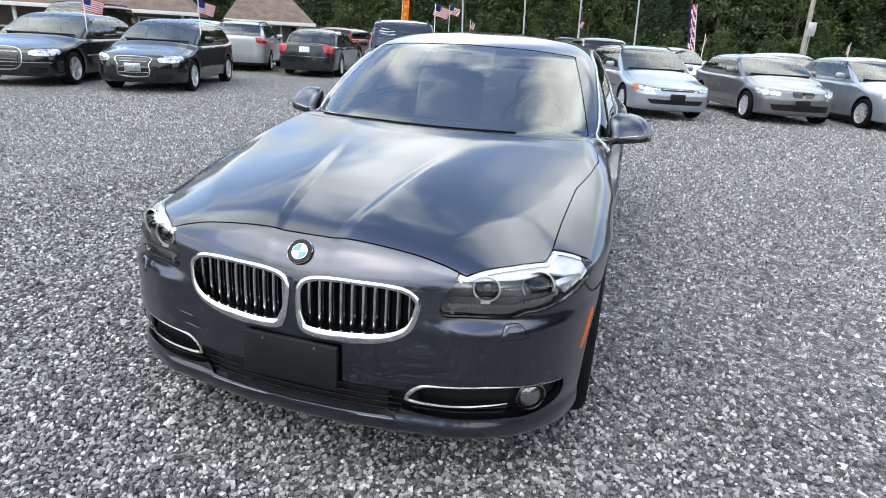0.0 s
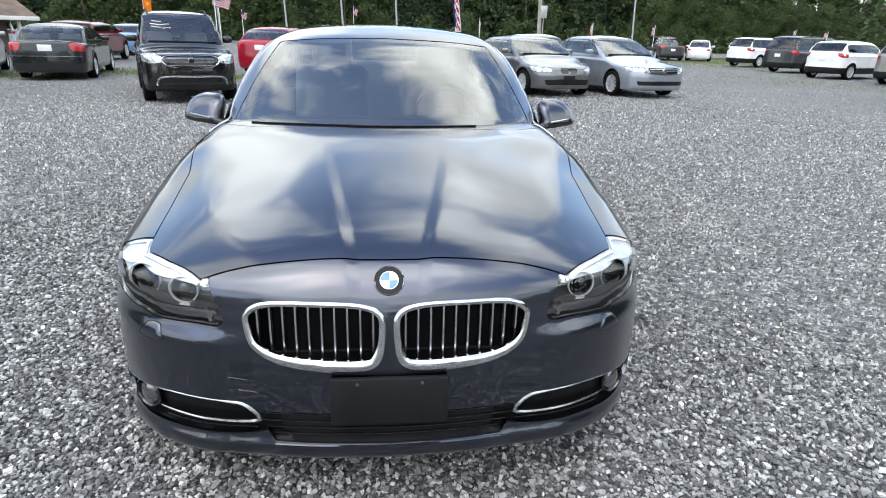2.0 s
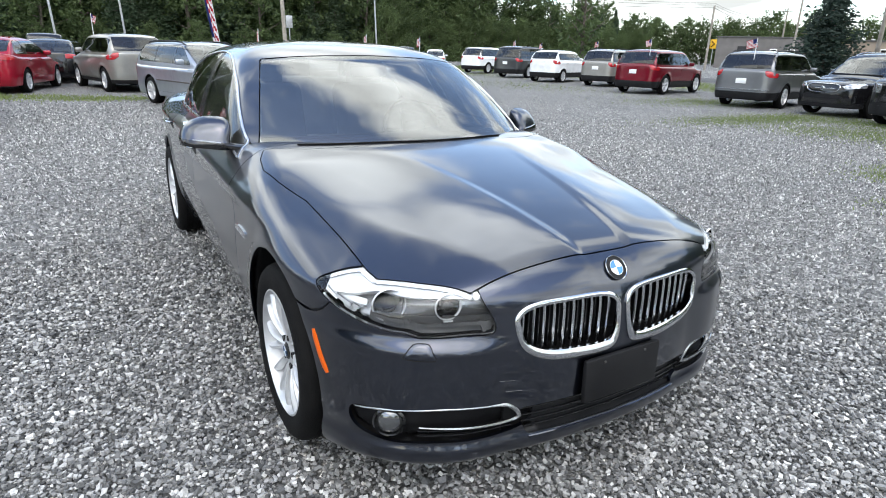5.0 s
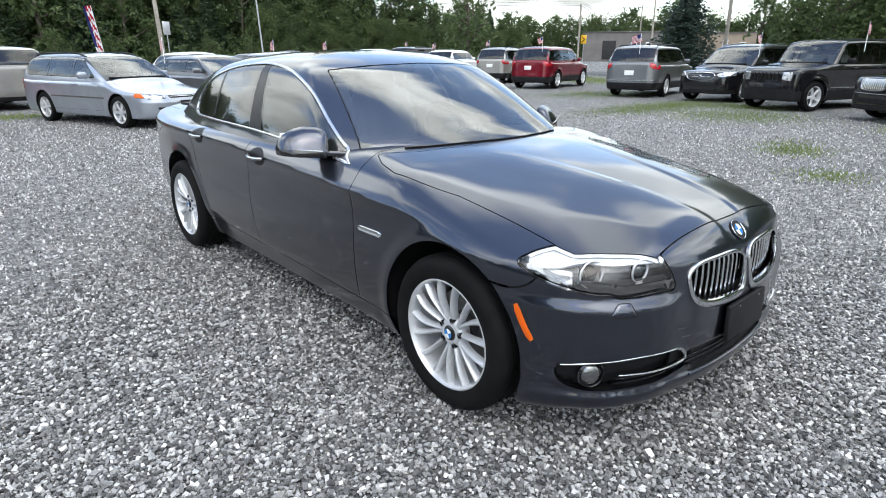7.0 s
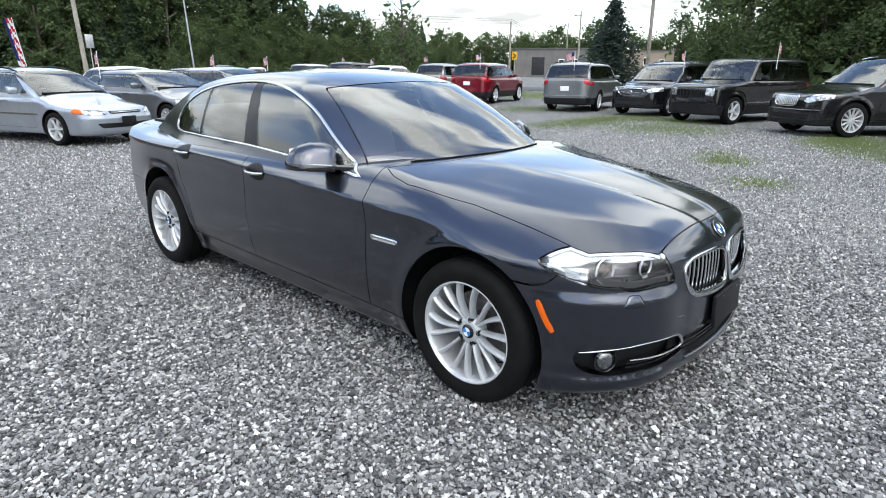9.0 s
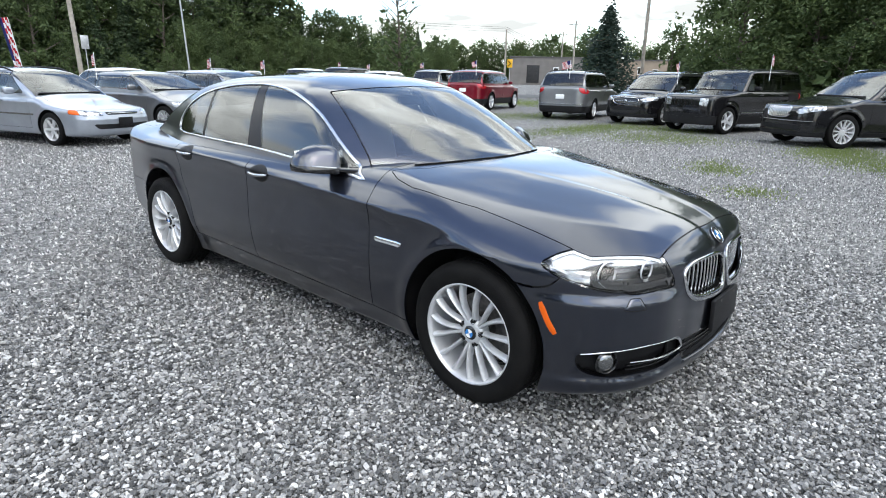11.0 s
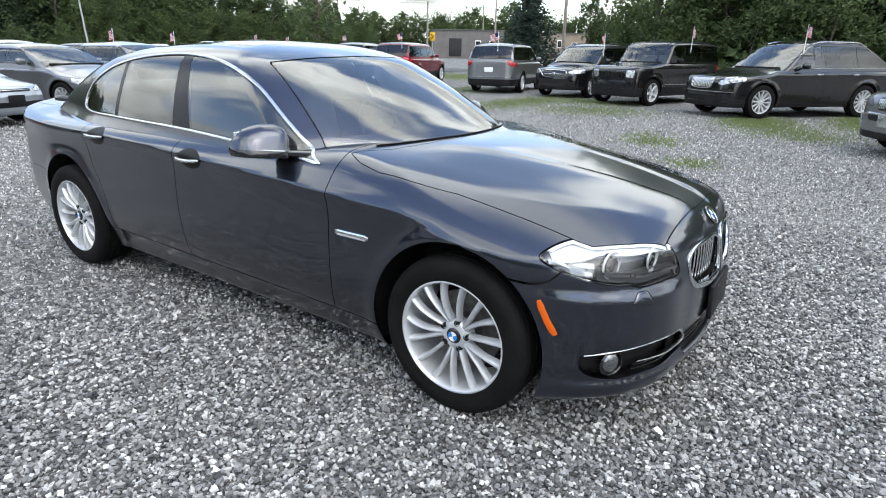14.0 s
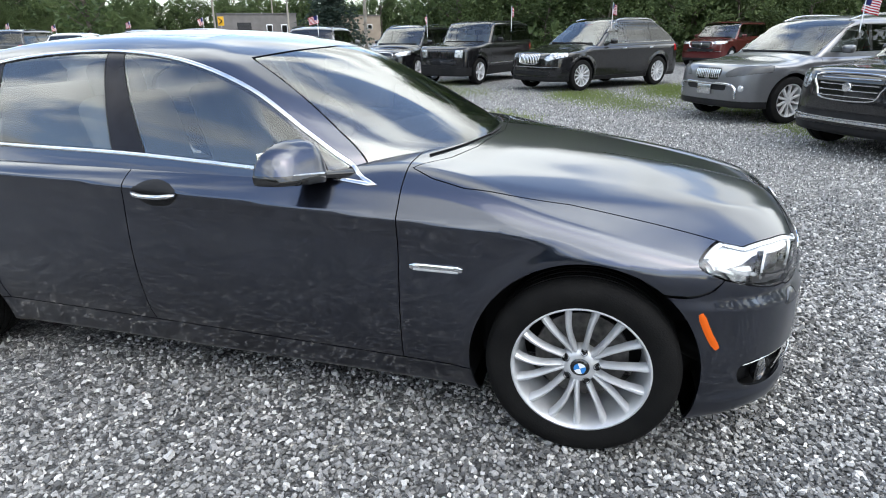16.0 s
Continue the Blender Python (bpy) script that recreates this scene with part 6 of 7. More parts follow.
    suv("grey_suv", "metallic grey crossover with twin grille openings", (8.75, -2.35), (-0.55, 0.835), GREY, L=4.65, W=0.94, wb=2.81, fo=0.88, H=1.66, hz=1.08, nz=0.90, cy=0.42, rf=1.22, r=0.37, grille=[(0.02, 0.86), (0.27, 0.86), (0.30, 0.78), (0.25, 0.68), (0.03, 0.68)], uprights=13, bar_mat=SATIN, lamp=[(0.38, 0.78), (0.55, 0.88), (1.0, 0.93), (1.0, 0.83), (0.60, 0.75), (0.38, 0.72)], intake=[(-0.1, 0.60), (0.45, 0.60), (0.42, 0.52), (-0.1, 0.52)], front_plate=0.52, amber=0.965, lamp_mat=BEZEL, plate_mat=SATIN, skid=(0.62, 0.60, 0.40), spokes=10, rails=True, rail_mat=SATIN, fog=True, mesh=0.042)
    suv("black_suv", "black luxury sport utility with broad chrome slatted grille", (5.75, -3.45), (-0.52, 0.854), BLACK, L=4.78, W=0.955, wb=2.915, fo=0.86, H=1.80, hz=1.13, nz=0.98, cy=0.45, rf=1.2, r=0.38, grille=[(-0.1, 0.94), (0.42, 0.93), (0.40, 0.76), (0.30, 0.66), (-0.1, 0.65)], grille_ring=True, bars=4, emblem=0.80, lamp=[(0.52, 0.82), (0.62, 0.95), (1.0, 1.0), (1.0, 0.84), (0.62, 0.74)], intake=[(-0.1, 0.52), (0.70, 0.52), (0.66, 0.42), (-0.1, 0.42)], spokes=7, mesh=0.045, skid=(0.78, 0.40, 0.36), bumper_strip=0.44, strip_mat=SATIN)


yard()

# ---- trees, poles, buildings, flags ----
def leaf_material(name, dark, light):
    m = material(name, light, 0.65)
    b = m.node_tree.nodes["Principled BSDF"]
    geo = m.node_tree.nodes.new("ShaderNodeNewGeometry")
    info = m.node_tree.nodes.new("ShaderNodeObjectInfo")
    mix = m.node_tree.nodes.new("ShaderNodeMath")
    mix.operation = "MULTIPLY_ADD"
    mix.inputs[1].default_value = 0.7
    wire(m, geo.outputs["Random Per Island"], mix.inputs[0])
    part_of = m.node_tree.nodes.new("ShaderNodeMath")
    part_of.operation = "MULTIPLY"
    part_of.inputs[1].default_value = 0.3
    wire(m, info.outputs["Random"], part_of.inputs[0])
    wire(m, part_of.outputs[0], mix.inputs[2])
    wire(m, ramp(m, mix.outputs[0], [(0.0, dark), (0.6, tuple((a + c) / 2 for a, c in zip(dark, light))), (1.0, light)]), b.inputs["Base Color"])
    through_leaf = m.node_tree.nodes.new("ShaderNodeBsdfTranslucent")
    wire(m, b.inputs["Base Color"].links[0].from_socket, through_leaf.inputs["Color"])
    both = m.node_tree.nodes.new("ShaderNodeMixShader")
    both.inputs[0].default_value = 0.42
    wire(m, b.outputs[0], both.inputs[1])
    wire(m, through_leaf.outputs[0], both.inputs[2])
    wire(m, both.outputs[0], m.node_tree.nodes["Material Output"].inputs["Surface"])
    return m


BARK = speckle(material("bark", (0.10, 0.08, 0.06), 0.9), 7, [(0.3, (0.06, 0.05, 0.04)), (0.7, (0.16, 0.135, 0.11))], bump=0.6, fine=25)
LEAF_A = leaf_material("broad_leaves", (0.034, 0.060, 0.020), (0.13, 0.18, 0.065))
LEAF_B = leaf_material("light_leaves", (0.042, 0.072, 0.024), (0.14, 0.19, 0.068))
NEEDLE = leaf_material("pine_needles", (0.030, 0.056, 0.028), (0.105, 0.155, 0.080))
SPRUCE = leaf_material("spruce_needles", (0.018, 0.036, 0.028), (0.066, 0.100, 0.075))
GRASS = leaf_material("yard_grass", (0.10, 0.14, 0.035), (0.22, 0.27, 0.08))


def leaf_cards(centres, size, rng, flat=0.0):
    """One mesh of small bent leaf sprays (two triangles each) round the given points."""
    n = len(centres)
    a = rng.normal(size=(n, 3))
    a[:, 2] *= 1 - flat
    a /= np.linalg.norm(a, axis=1, keepdims=True)
    b = np.cross(a, rng.normal(size=(n, 3)))
    b /= np.linalg.norm(b, axis=1, keepdims=True)
    s = size * rng.uniform(0.6, 1.4, (n, 1))
    up = np.cross(a, b) * s * 0.25
    v = np.stack([centres - a * s * 0.5, centres + b * s * 0.35 + up, centres + a * s * 0.6, centres - b * s * 0.35 + up], 1).reshape(-1, 3)
    i = np.arange(n)[:, None] * 4
    return v, np.concatenate([i + (0, 1, 2), i + (0, 2, 3)])


def limbs(bm, base, tip, radius, rng, sides=6):
    mid = (np.array(base) + tip) / 2 + rng.normal(0, 0.06, 3) * np.linalg.norm(np.subtract(tip, base))
    add(bm, tube(smooth_line([base, mid, tip], 6), np.linspace(radius, radius * 0.3, 6), sides))


def broad_tree(seed, height, spread, mat, leaves=3200, low=0.12, leaf=0.066):
    """A leafy tree: tapered trunk, limbs, and a lobed crown of small sprays with gaps."""
    rng = np.random.default_rng(seed)
    bm = tube(smooth_line([(0, 0, -0.1), (rng.normal(0, 0.1), rng.normal(0, 0.1), height * 0.4), (rng.normal(0, 0.3), rng.normal(0, 0.3), height * 0.88)], 9), np.linspace(0.022 * height, 0.05, 9), 8)
    lobes = []
    for k in range(15):
        h = height * (low + (0.97 - low) * (k + rng.uniform(0, 1)) / 15)
        t = (h / height - low) / (1 - low)
        reach = spread * (math.sin(math.pi * min(1, 0.22 + 0.72 * t)) ** 0.8) * rng.uniform(0.55, 0.95)
        a = k * 2.4 + rng.uniform(-0.5, 0.5)
        tip = np.array([reach * math.cos(a), reach * math.sin(a), h])
        limbs(bm, (0, 0, max(0.3, h - reach * 0.5)), tip, 0.02 + 0.006 * height, rng)
        lobes.append((tip * (0.8, 0.8, 1), spread * rng.uniform(0.30, 0.48)))
    tree = put("trunk", bm, BARK)
    tree.name = "tree"
    per = leaves // len(lobes)
    pts = []
    for c, r in lobes:
        twigs = c + rng.normal(size=(per // 9, 3)) * r * (0.55, 0.55, 0.42)
        pts.append(np.repeat(twigs, 9, 0) + rng.normal(size=(len(twigs) * 9, 3)) * 0.16 * r)
    v, f = leaf_cards(np.concatenate(pts), leaf * height ** 0.75, rng, 0.35)
    put("crown", mesh_from(v, f, "crown", False), mat, tree)
    return tree


def needle_tree(seed, height, spread, mat, tiers=26, ragged=0.25, per=26):
    """A conifer: straight trunk, whorls of drooping boughs clad in needle sprays."""
    rng = np.random.default_rng(seed)
    bm = tube([(0, 0, -0.1), (0.02, 0, height * 0.5), (0, 0.02, height)], (0.018 * height, 0.011 * height, 0.012), 8)
    pts = []
    for k in range(tiers):
        t = (k + 0.5) / tiers
        h = height * (0.06 + 0.92 * t)
        reach = spread * (1 - t) ** 0.85 * rng.uniform(1 - ragged, 1 + ragged * 0.4) + 0.12
        for j in range(max(5, int(10 * (1 - t) + 4))):
            a = j * 2 * math.pi / max(5, int(10 * (1 - t) + 4)) + k * 0.7 + rng.uniform(-0.2, 0.2)
            r = reach * rng.uniform(0.75, 1.1)
            tip = np.array([r * math.cos(a), r * math.sin(a), h - 0.16 * r + 0.05])
            if j % 3 == 0:
                add(bm, tube([(0, 0, h), tip * (0.5, 0.5, 1) + (0, 0, 0.04), tip], (0.03, 0.02, 0.008), 4))
            s = rng.uniform(0.15, 1.0, per)[:, None]
            p = np.array([0, 0, h]) + (tip - (0, 0, h)) * s
            side = np.array([-math.sin(a), math.cos(a), 0])
            pts.append(p + side * rng.normal(0, 0.16, (per, 1)) * r * s + rng.normal(0, 0.10, (per, 3)) * (1, 1, 2.6))
    tree = put("trunk", bm, BARK)
    tree.name = "conifer_tree"
    v, f = leaf_cards(np.concatenate(pts), 0.05 * height**0.8, rng, 0.7)
    put("needle_crown", mesh_from(v, f, "boughs", False), mat, tree)
    return tree


def woods():
    rng = np.random.default_rng(5)
    kinds = [broad_tree(1, 11, 3.6, LEAF_A), broad_tree(2, 9, 3.3, LEAF_B), broad_tree(3, 12.5, 3.8, LEAF_A, 4200), broad_tree(4, 7, 3.2, LEAF_B, 3000, 0.05), needle_tree(5, 11, 3.3, NEEDLE, 22, 0.5), needle_tree(6, 9, 2.9, NEEDLE, 20, 0.45), broad_tree(7, 9, 3.4, LEAF_B, 12000, 0.03, 0.038), broad_tree(8, 10, 3.5, LEAF_B, 13000, 0.05, 0.038)]
    words = ["tall leafy green tree in the wood edge", "light green broadleaf tree in the wood edge", "large dense dark green tree", "low bushy green tree", "tall ragged green pine", "young green pine in the wood edge", "dense shady dark green tree", "tall dense dark green tree"]
    for t, w in zip(kinds, words):
        tagged(t, w, "tree", group="wood edge trees")
    spots = []
    # behind the yard, from the shop round to the road
    for x in np.arange(-62, 40, 3.6):
        spots.append((x, 74 + 0.05 * x + rng.uniform(-2, 2), 1.05 + rng.uniform(-0.08, 0.12), None))
        spots.append((x + 1.8, 80 + rng.uniform(-2, 2), 1.35 if x < 30 else 1.2, None))
        if x < 34:
            spots.append((x + 0.9, 84 + rng.uniform(-1, 1), 1.55, 6 + int(abs(x)) % 2))
    for x in np.arange(-50, 40, 5.0):
        spots.append((x, 70.5 + rng.uniform(-1, 1), 0.45, 3))
    # along the road, further off and lower
    for k in range(26):
        t = k / 25
        spots.append((36 + 46 * t, 77 - 2 * t + rng.uniform(-2, 2), (1.2 if t < 0.3 else 0.88) - 0.14 * t + rng.uniform(-0.05, 0.08), None))
        if k % 2:
            spots.append((40 + 46 * t, 84, (1.35 if t < 0.25 else 0.95) - 0.1 * t, None))
        if k % 3 == 0:
            spots.append((36 + 44 * t, 72, 0.40, 3))
    for k in range(22):
        t = k / 21
        spots.append((108 + 20 * t + rng.uniform(-3, 3), 96 - 82 * t + rng.uniform(-4, 4), 0.95 + rng.uniform(-0.08, 0.08), (0, 1, 3)[k % 3]))
    for k in range(22):
        t = k / 21
        spots.append((33 + 50 * t + rng.uniform(-0.6, 0.6), 72.5 + rng.uniform(-1, 1), 0.66 - 0.12 * t + rng.uniform(-0.05, 0.05), 6 + k % 2))
    for k in range(30):
        t = k / 29
        spots.append((38 + 52 * t, 80 + 4 * t + rng.uniform(-2, 2), 0.80 + rng.uniform(-0.06, 0.06), 3))
        spots.append((112 + 18 * t + rng.uniform(-2, 2), 92 - 80 * t + rng.uniform(-2, 2), 1.1 + rng.uniform(-0.08, 0.08), 3))
    # the dark wood behind the black vehicles
    for y in np.arange(8, -34, -3.0):
        spots.append((31.5 + 0.05 * (11 - y) + rng.uniform(-1, 1), y, 0.88, (6, 7, 6, 7, 6)[int(abs(y)) % 5]))
        spots.append((36.5 + rng.uniform(-1, 1), y + 1.4 - 3, 1.3, (7, 6, 7)[int(abs(y)) % 3]))
        spots.append((40.5 + rng.uniform(-1, 1), y - 1.0, 1.45, (6, 7)[int(abs(y)) % 2]))
        spots.append((29.6 + rng.uniform(-0.5, 0.5), y - 4.8, 0.55, 3))
    # behind the camera and on the shop's side, seen in the paint and glass only
    for a in np.arange(-12, 40, 6.5):
        spots.append((-44 + rng.uniform(-2, 2), a, 0.95 if a < 12 else 0.85, (0, 2, 7)[int(a) % 3]))
        if a < 14:
            spots.append((-47 + rng.uniform(-2, 2), a + 3.2, 0.95, (2, 7, 0)[int(a) % 3]))
    for x in np.arange(-38, 26, 6.5):
        spots.append((x, -40 + rng.uniform(-2, 2), 1.0, None))
    used = set()
    for n, (x, y, s, k) in enumerate(spots):
        k = int(rng.integers(0, 6)) if k is None else k
        m = pose(x, y, -0.05, 0, 0, rng.uniform(0, 360)) @ Matrix.Diagonal((1, 1, 1, 1))
        if k not in used:
            used.add(k)
            kinds[k].matrix_basis = m
            kinds[k].scale = (s, s, s)
            continue
        c = copy_thing(kinds[k], m)
        c.scale = (s * rng.uniform(0.9, 1.1), s * rng.uniform(0.9, 1.1), s * rng.uniform(0.92, 1.1))
    spruce = needle_tree(9, 6.1, 3.3, SPRUCE, 20, 0.38, 40)
    tagged(spruce, "dark blue-green spruce standing alone by the road", "tree")
    spruce.matrix_basis = pose(37.9, 19.0, -0.05)
    # the half-bare tree against the sky
    rng2 = np.random.default_rng(77)
    bm = tube(smooth_line([(0, 0, -0.1), (0.1, 0, 3), (0.0, 0.2, 7.5)], 8), np.linspace(0.2, 0.04, 8), 8)
    for k in range(26):
        h = 1.8 + 5.4 * k / 26
        a = k * 2.4
        r = 2.6 * (1 - 0.5 * abs(k / 13 - 1)) * rng2.uniform(0.6, 1.1)
        tip = np.array([r * math.cos(a), r * math.sin(a), h + r * 0.75])
        limbs(bm, (0, 0, h), tip, 0.05, rng2, 5)
        for _ in range(3):
            limbs(bm, tip * 0.6 + np.array([0, 0, h * 0.4]), tip + rng2.normal(0, 0.5, 3), 0.018, rng2, 4)
    bare = put("bare_tree", bm, BARK)
    tagged(bare, "half-bare grey tree with thin crooked limbs", "tree")
    v, f = leaf_cards(np.array([0, 0, 3.0]) + rng2.normal(size=(500, 3)) * (0.9, 0.9, 1.6), 0.4, rng2, 0.3)
    put("leaves", mesh_from(v, f, "leaves", False), LEAF_B, bare)
    bare.matrix_basis = pose(32.3, 34.4, -0.05)
    # low growth at the wood's foot
    c = []
    for x0, y0, x1, y1, n in ((-60, 69, 40, 71, 3200), (29.5, 10, 31.5, -30, 1800), (38, 71, 84, 70, 1600)):
        t = rng.uniform(0, 1, n)
        c.append(np.stack([x0 + (x1 - x0) * t + rng.normal(0, 0.7, n), y0 + (y1 - y0) * t + rng.normal(0, 0.7, n), np.abs(rng.normal(0, 0.75, n)) + 0.05], 1))
    c = np.concatenate(c)
    c = np.repeat(c, 4, 0) + rng.normal(0, 0.22, (len(c) * 4, 3))
    c[:, 2] = np.abs(c[:, 2])
    v, f = leaf_cards(c, 0.42, rng, 0.3)
    tagged(put("undergrowth", mesh_from(v, f, "undergrowth", False), LEAF_A), "green undergrowth along the wood edge", "undergrowth", kind="stuff")


def grass_blades(name, spots, label, tall, seed, mat=GRASS):
    rng = np.random.default_rng(seed)
    v, f, base = [], [], 0
    for x, y, rx, ry, n in spots:
        p = np.stack([x + rng.normal(0, rx, n), y + rng.normal(0, ry, n), np.full(n, -0.012)], 1)
        h = 0.6 * tall * rng.uniform(0.4, 1.3, n)
        a = rng.uniform(0, 2 * math.pi, n)
        w = 0.006 + 0.004 * rng.uniform(0, 1, n) + tall * 0.045
        lean = rng.normal(0, 0.5, (n, 2)) * h[:, None]
        s = np.stack([np.cos(a) * w, np.sin(a) * w, np.zeros(n)], 1)
        tip = p + np.concatenate([lean, h[:, None]], 1)
        v.append(np.stack([p - s, p + s, tip], 1).reshape(-1, 3))
        f.append(base + np.arange(3 * n).reshape(-1, 3))
        base += 3 * n
    return tagged(put(name, mesh_from(np.concatenate(v), np.concatenate(f), name, False), mat), label, "grass", kind="stuff")


def lawns():
    grass_blades("weeds", [(7.7, 1.5, 0.34, 0.24, 900), (5.9, 0.55, 0.26, 0.22, 560), (8.3, 1.9, 0.45, 0.25, 420)], "sparse yellow-green weeds growing through the gravel", 0.05, 21)
    row = [(13.2, 7.0, 1.6, 0.5, 2200), (12.4, 4.4, 0.9, 0.9, 1200), (16.0, 11.2, 1.6, 0.9, 1500), (12.4, 0.6, 0.7, 0.35, 1700), (13.6, -1.6, 1.0, 0.4, 2400), (10.4, -0.6, 0.6, 0.4, 500), (10.2, -2.4, 0.5, 0.3, 700), (7.4, -3.1, 0.5, 0.3, 500), (11.3, 0.0, 0.9, 0.4, 700), (15.2, 5.4, 0.7, 0.7, 700)]
    row = [(x, y, rx, ry, 4 * n) for x, y, rx, ry, n in row]
    grass_blades("grass_strip", row, "patchy green grass along the parked row", 0.045, 22)
    grass_blades("grass_strip", [(16, 20, 1.5, 3.5, 1200), (20, 33, 1.8, 4, 2000), (24, 39, 3, 2, 5000), (26, 17, 2.0, 2.0, 5000), (-9, 18, 1.6, 1.0, 2400), (-4, 16.6, 1.4, 0.5, 2400), (-1, 15.8, 0.8, 0.4, 1000), (-10.5, 15.3, 0.9, 0.7, 1200)], "thin green grass between the parked cars", 0.10, 23)
    grass_blades("verge", [(28, 22 + 2.2 * k, 1.2, 1.6, 1400) for k in range(12)] + [(30 + 4 * k, 47 + 2.2 * k, 2.5, 1.5, 1000) for k in range(9)], "green grass verge beside the road", 0.16, 24)


def post(name, label, x, y, height, radius, mat, lean=(0.0, 0.0)):
    return tagged(put(name, tube([(x, y, -0.1), (x + lean[0] / 2, y + lean[1] / 2, height / 2), (x + lean[0], y + lean[1], height)], (radius, radius * 0.9, radius * 0.75), 10), mat), label, "pole")


def street():
    wood = speckle(material("pole_wood", (0.28, 0.25, 0.21), 0.85), 3, [(0.3, (0.20, 0.18, 0.15)), (0.7, (0.36, 0.33, 0.29))], bump=0.4, fine=30)
    steel = speckle(material("galvanised_steel", (0.42, 0.43, 0.44), 0.45, 0.6), 6, [(0.3, (0.36, 0.37, 0.38)), (0.7, (0.50, 0.51, 0.52))])
    asphalt = speckle(material("asphalt", (0.07, 0.07, 0.072), 0.9), 3, [(0.3, (0.055, 0.055, 0.057)), (0.7, (0.10, 0.10, 0.102))], bump=0.3, fine=120)
    # road ribbon past the far row
    line = smooth_line([(-60, 62), (0, 60), (24, 50), (33, 36), (38, 10), (42, -40)], 40)
    d = np.gradient(line, axis=0)
    n = np.stack([-d[:, 1], d[:, 0]], 1) / np.linalg.norm(d, axis=1, keepdims=True)
    bm = bmesh.new()
    rows = [[bm.verts.new((*(p + q * w), 0.012 - 0.02 * (abs(w) > 2.9))) for w in (-3.1, -2.9, 2.9, 3.1)] for p, q in zip(line, n)]
    for a, b in zip(rows, rows[1:]):
        for i in range(3):
            bm.faces.new((a[i], a[i + 1], b[i + 1], b[i]))
    bmesh.ops.recalc_face_normals(bm, faces=bm.faces)
    tagged(put("road", bm, asphalt), "pale worn asphalt road beyond the yard", "road", kind="structure")
    big = post("utility_pole", "weathered wooden utility pole leaning slightly", 11.0, 41.0, 9.5, 0.15, wood, (-0.25, 0.1))
    thin = post("light_pole", "thin grey metal pole at the wood edge", 17.0, 38.9, 8.0, 0.06, steel, (-0.35, 0))
    for x, y in ((-2.4, 37.6), (-5.8, 37.2), (1.0, 38.4), (-9.5, 36.0)):
        tagged(copy_thing(thin, pose(x - 17.0, y - 38.9, 0)), "thin grey metal pole behind the cars")
    sign = post("sign_post", "small grey road sign on a post", 10.5, 38.3, 3.0, 0.035, steel)
    put("panel", box(0.42, 0.02, 0.75, (10.5, 38.28, 2.9), 0.004), steel, sign)
    ends = []
    for x, y, h in ((63, 46, 7.2), (43.2, 18.6, 9.5), (74.5, 42.5, 9.0), (99, 59, 9.5)):
        p = post("utility_pole", "wooden utility pole beside the road", x, y, h, 0.14, wood, (0.1, 0.05))
        if h > 8:
            put("crossarm", box(0.10, 2.2, 0.10, (x + 0.1, y + 0.05, h - 0.5), 0.01), wood, p)
        ends.append((x, y, h - 0.4))
    arrow = post("curve_sign", "yellow road curve sign with black chevron", 58.5, 42.0, 2.7, 0.04, steel)
    put("panel", box(0.05, 0.75, 0.95, (58.47, 42.0, 2.9), 0.01), material("sign_yellow", (0.75, 0.42, 0.02), 0.4), arrow)
    put("chevron", tube([(58.43, 42.2, 3.2), (58.43, 41.8, 2.9), (58.43, 42.2, 2.6)], 0.07, 4), PLASTIC, arrow)
    for dz in (0.0, 0.7, 1.2):
        for a, b in (((12.0, 66.0, 9.6 + dz), (63, 46, 7.0 + dz * 0.4)), ((63, 46, 7.0 + dz * 0.4), (99, 59, 8.2 + dz))):
            t = np.linspace(0, 1, 16)[:, None]
            c = np.array(a) + (np.array(b) - a) * t - np.array([0, 0, 1.2]) * (4 * t * (1 - t))
            tagged(put("power_line", tube(c, 0.016, 4), PLASTIC), "thin dark overhead power line", "cable", group="power lines")


def clad_wall(name, label, p0, p1, h, deep, tone, openings=()):
    """A plain low building from one front corner to the other, with its flat roof and openings."""
    p0, p1 = np.array(p0, float), np.array(p1, float)
    along = (p1 - p0) / np.linalg.norm(p1 - p0)
    length = np.linalg.norm(p1 - p0)
    turn = pose(p0[0], p0[1], -0.05, 0, 0, math.degrees(math.atan2(along[1], along[0])))
    wall = speckle(material(name + "_wall", tone, 0.85), 0.8, [(0.3, tuple(c * 0.85 for c in tone)), (0.7, tuple(c * 1.1 for c in tone))], bump=0.2, fine=12)
    house = new(name)
    house.matrix_world = turn
    tagged(house, label, "building")
    put("wall", box(length, deep, h, (length / 2, deep / 2, h / 2)), wall, house)
    put("roof", box(length + 0.3, deep + 0.3, 0.16, (length / 2, deep / 2, h + 0.08), 0.02), DARK_METAL, house)
    for kind, x, z, w, hh in openings:
        o = put(kind, box(w, 0.08, hh, (x, -0.02, z), 0.01), TRIM_DARK if kind == "door" else WHITE_PLASTIC, house)
        if kind == "window":
            put("pane", box(w * 0.8, 0.03, hh * 0.8, (x, -0.07, z)), GLOSS_BLACK, o)
    return house


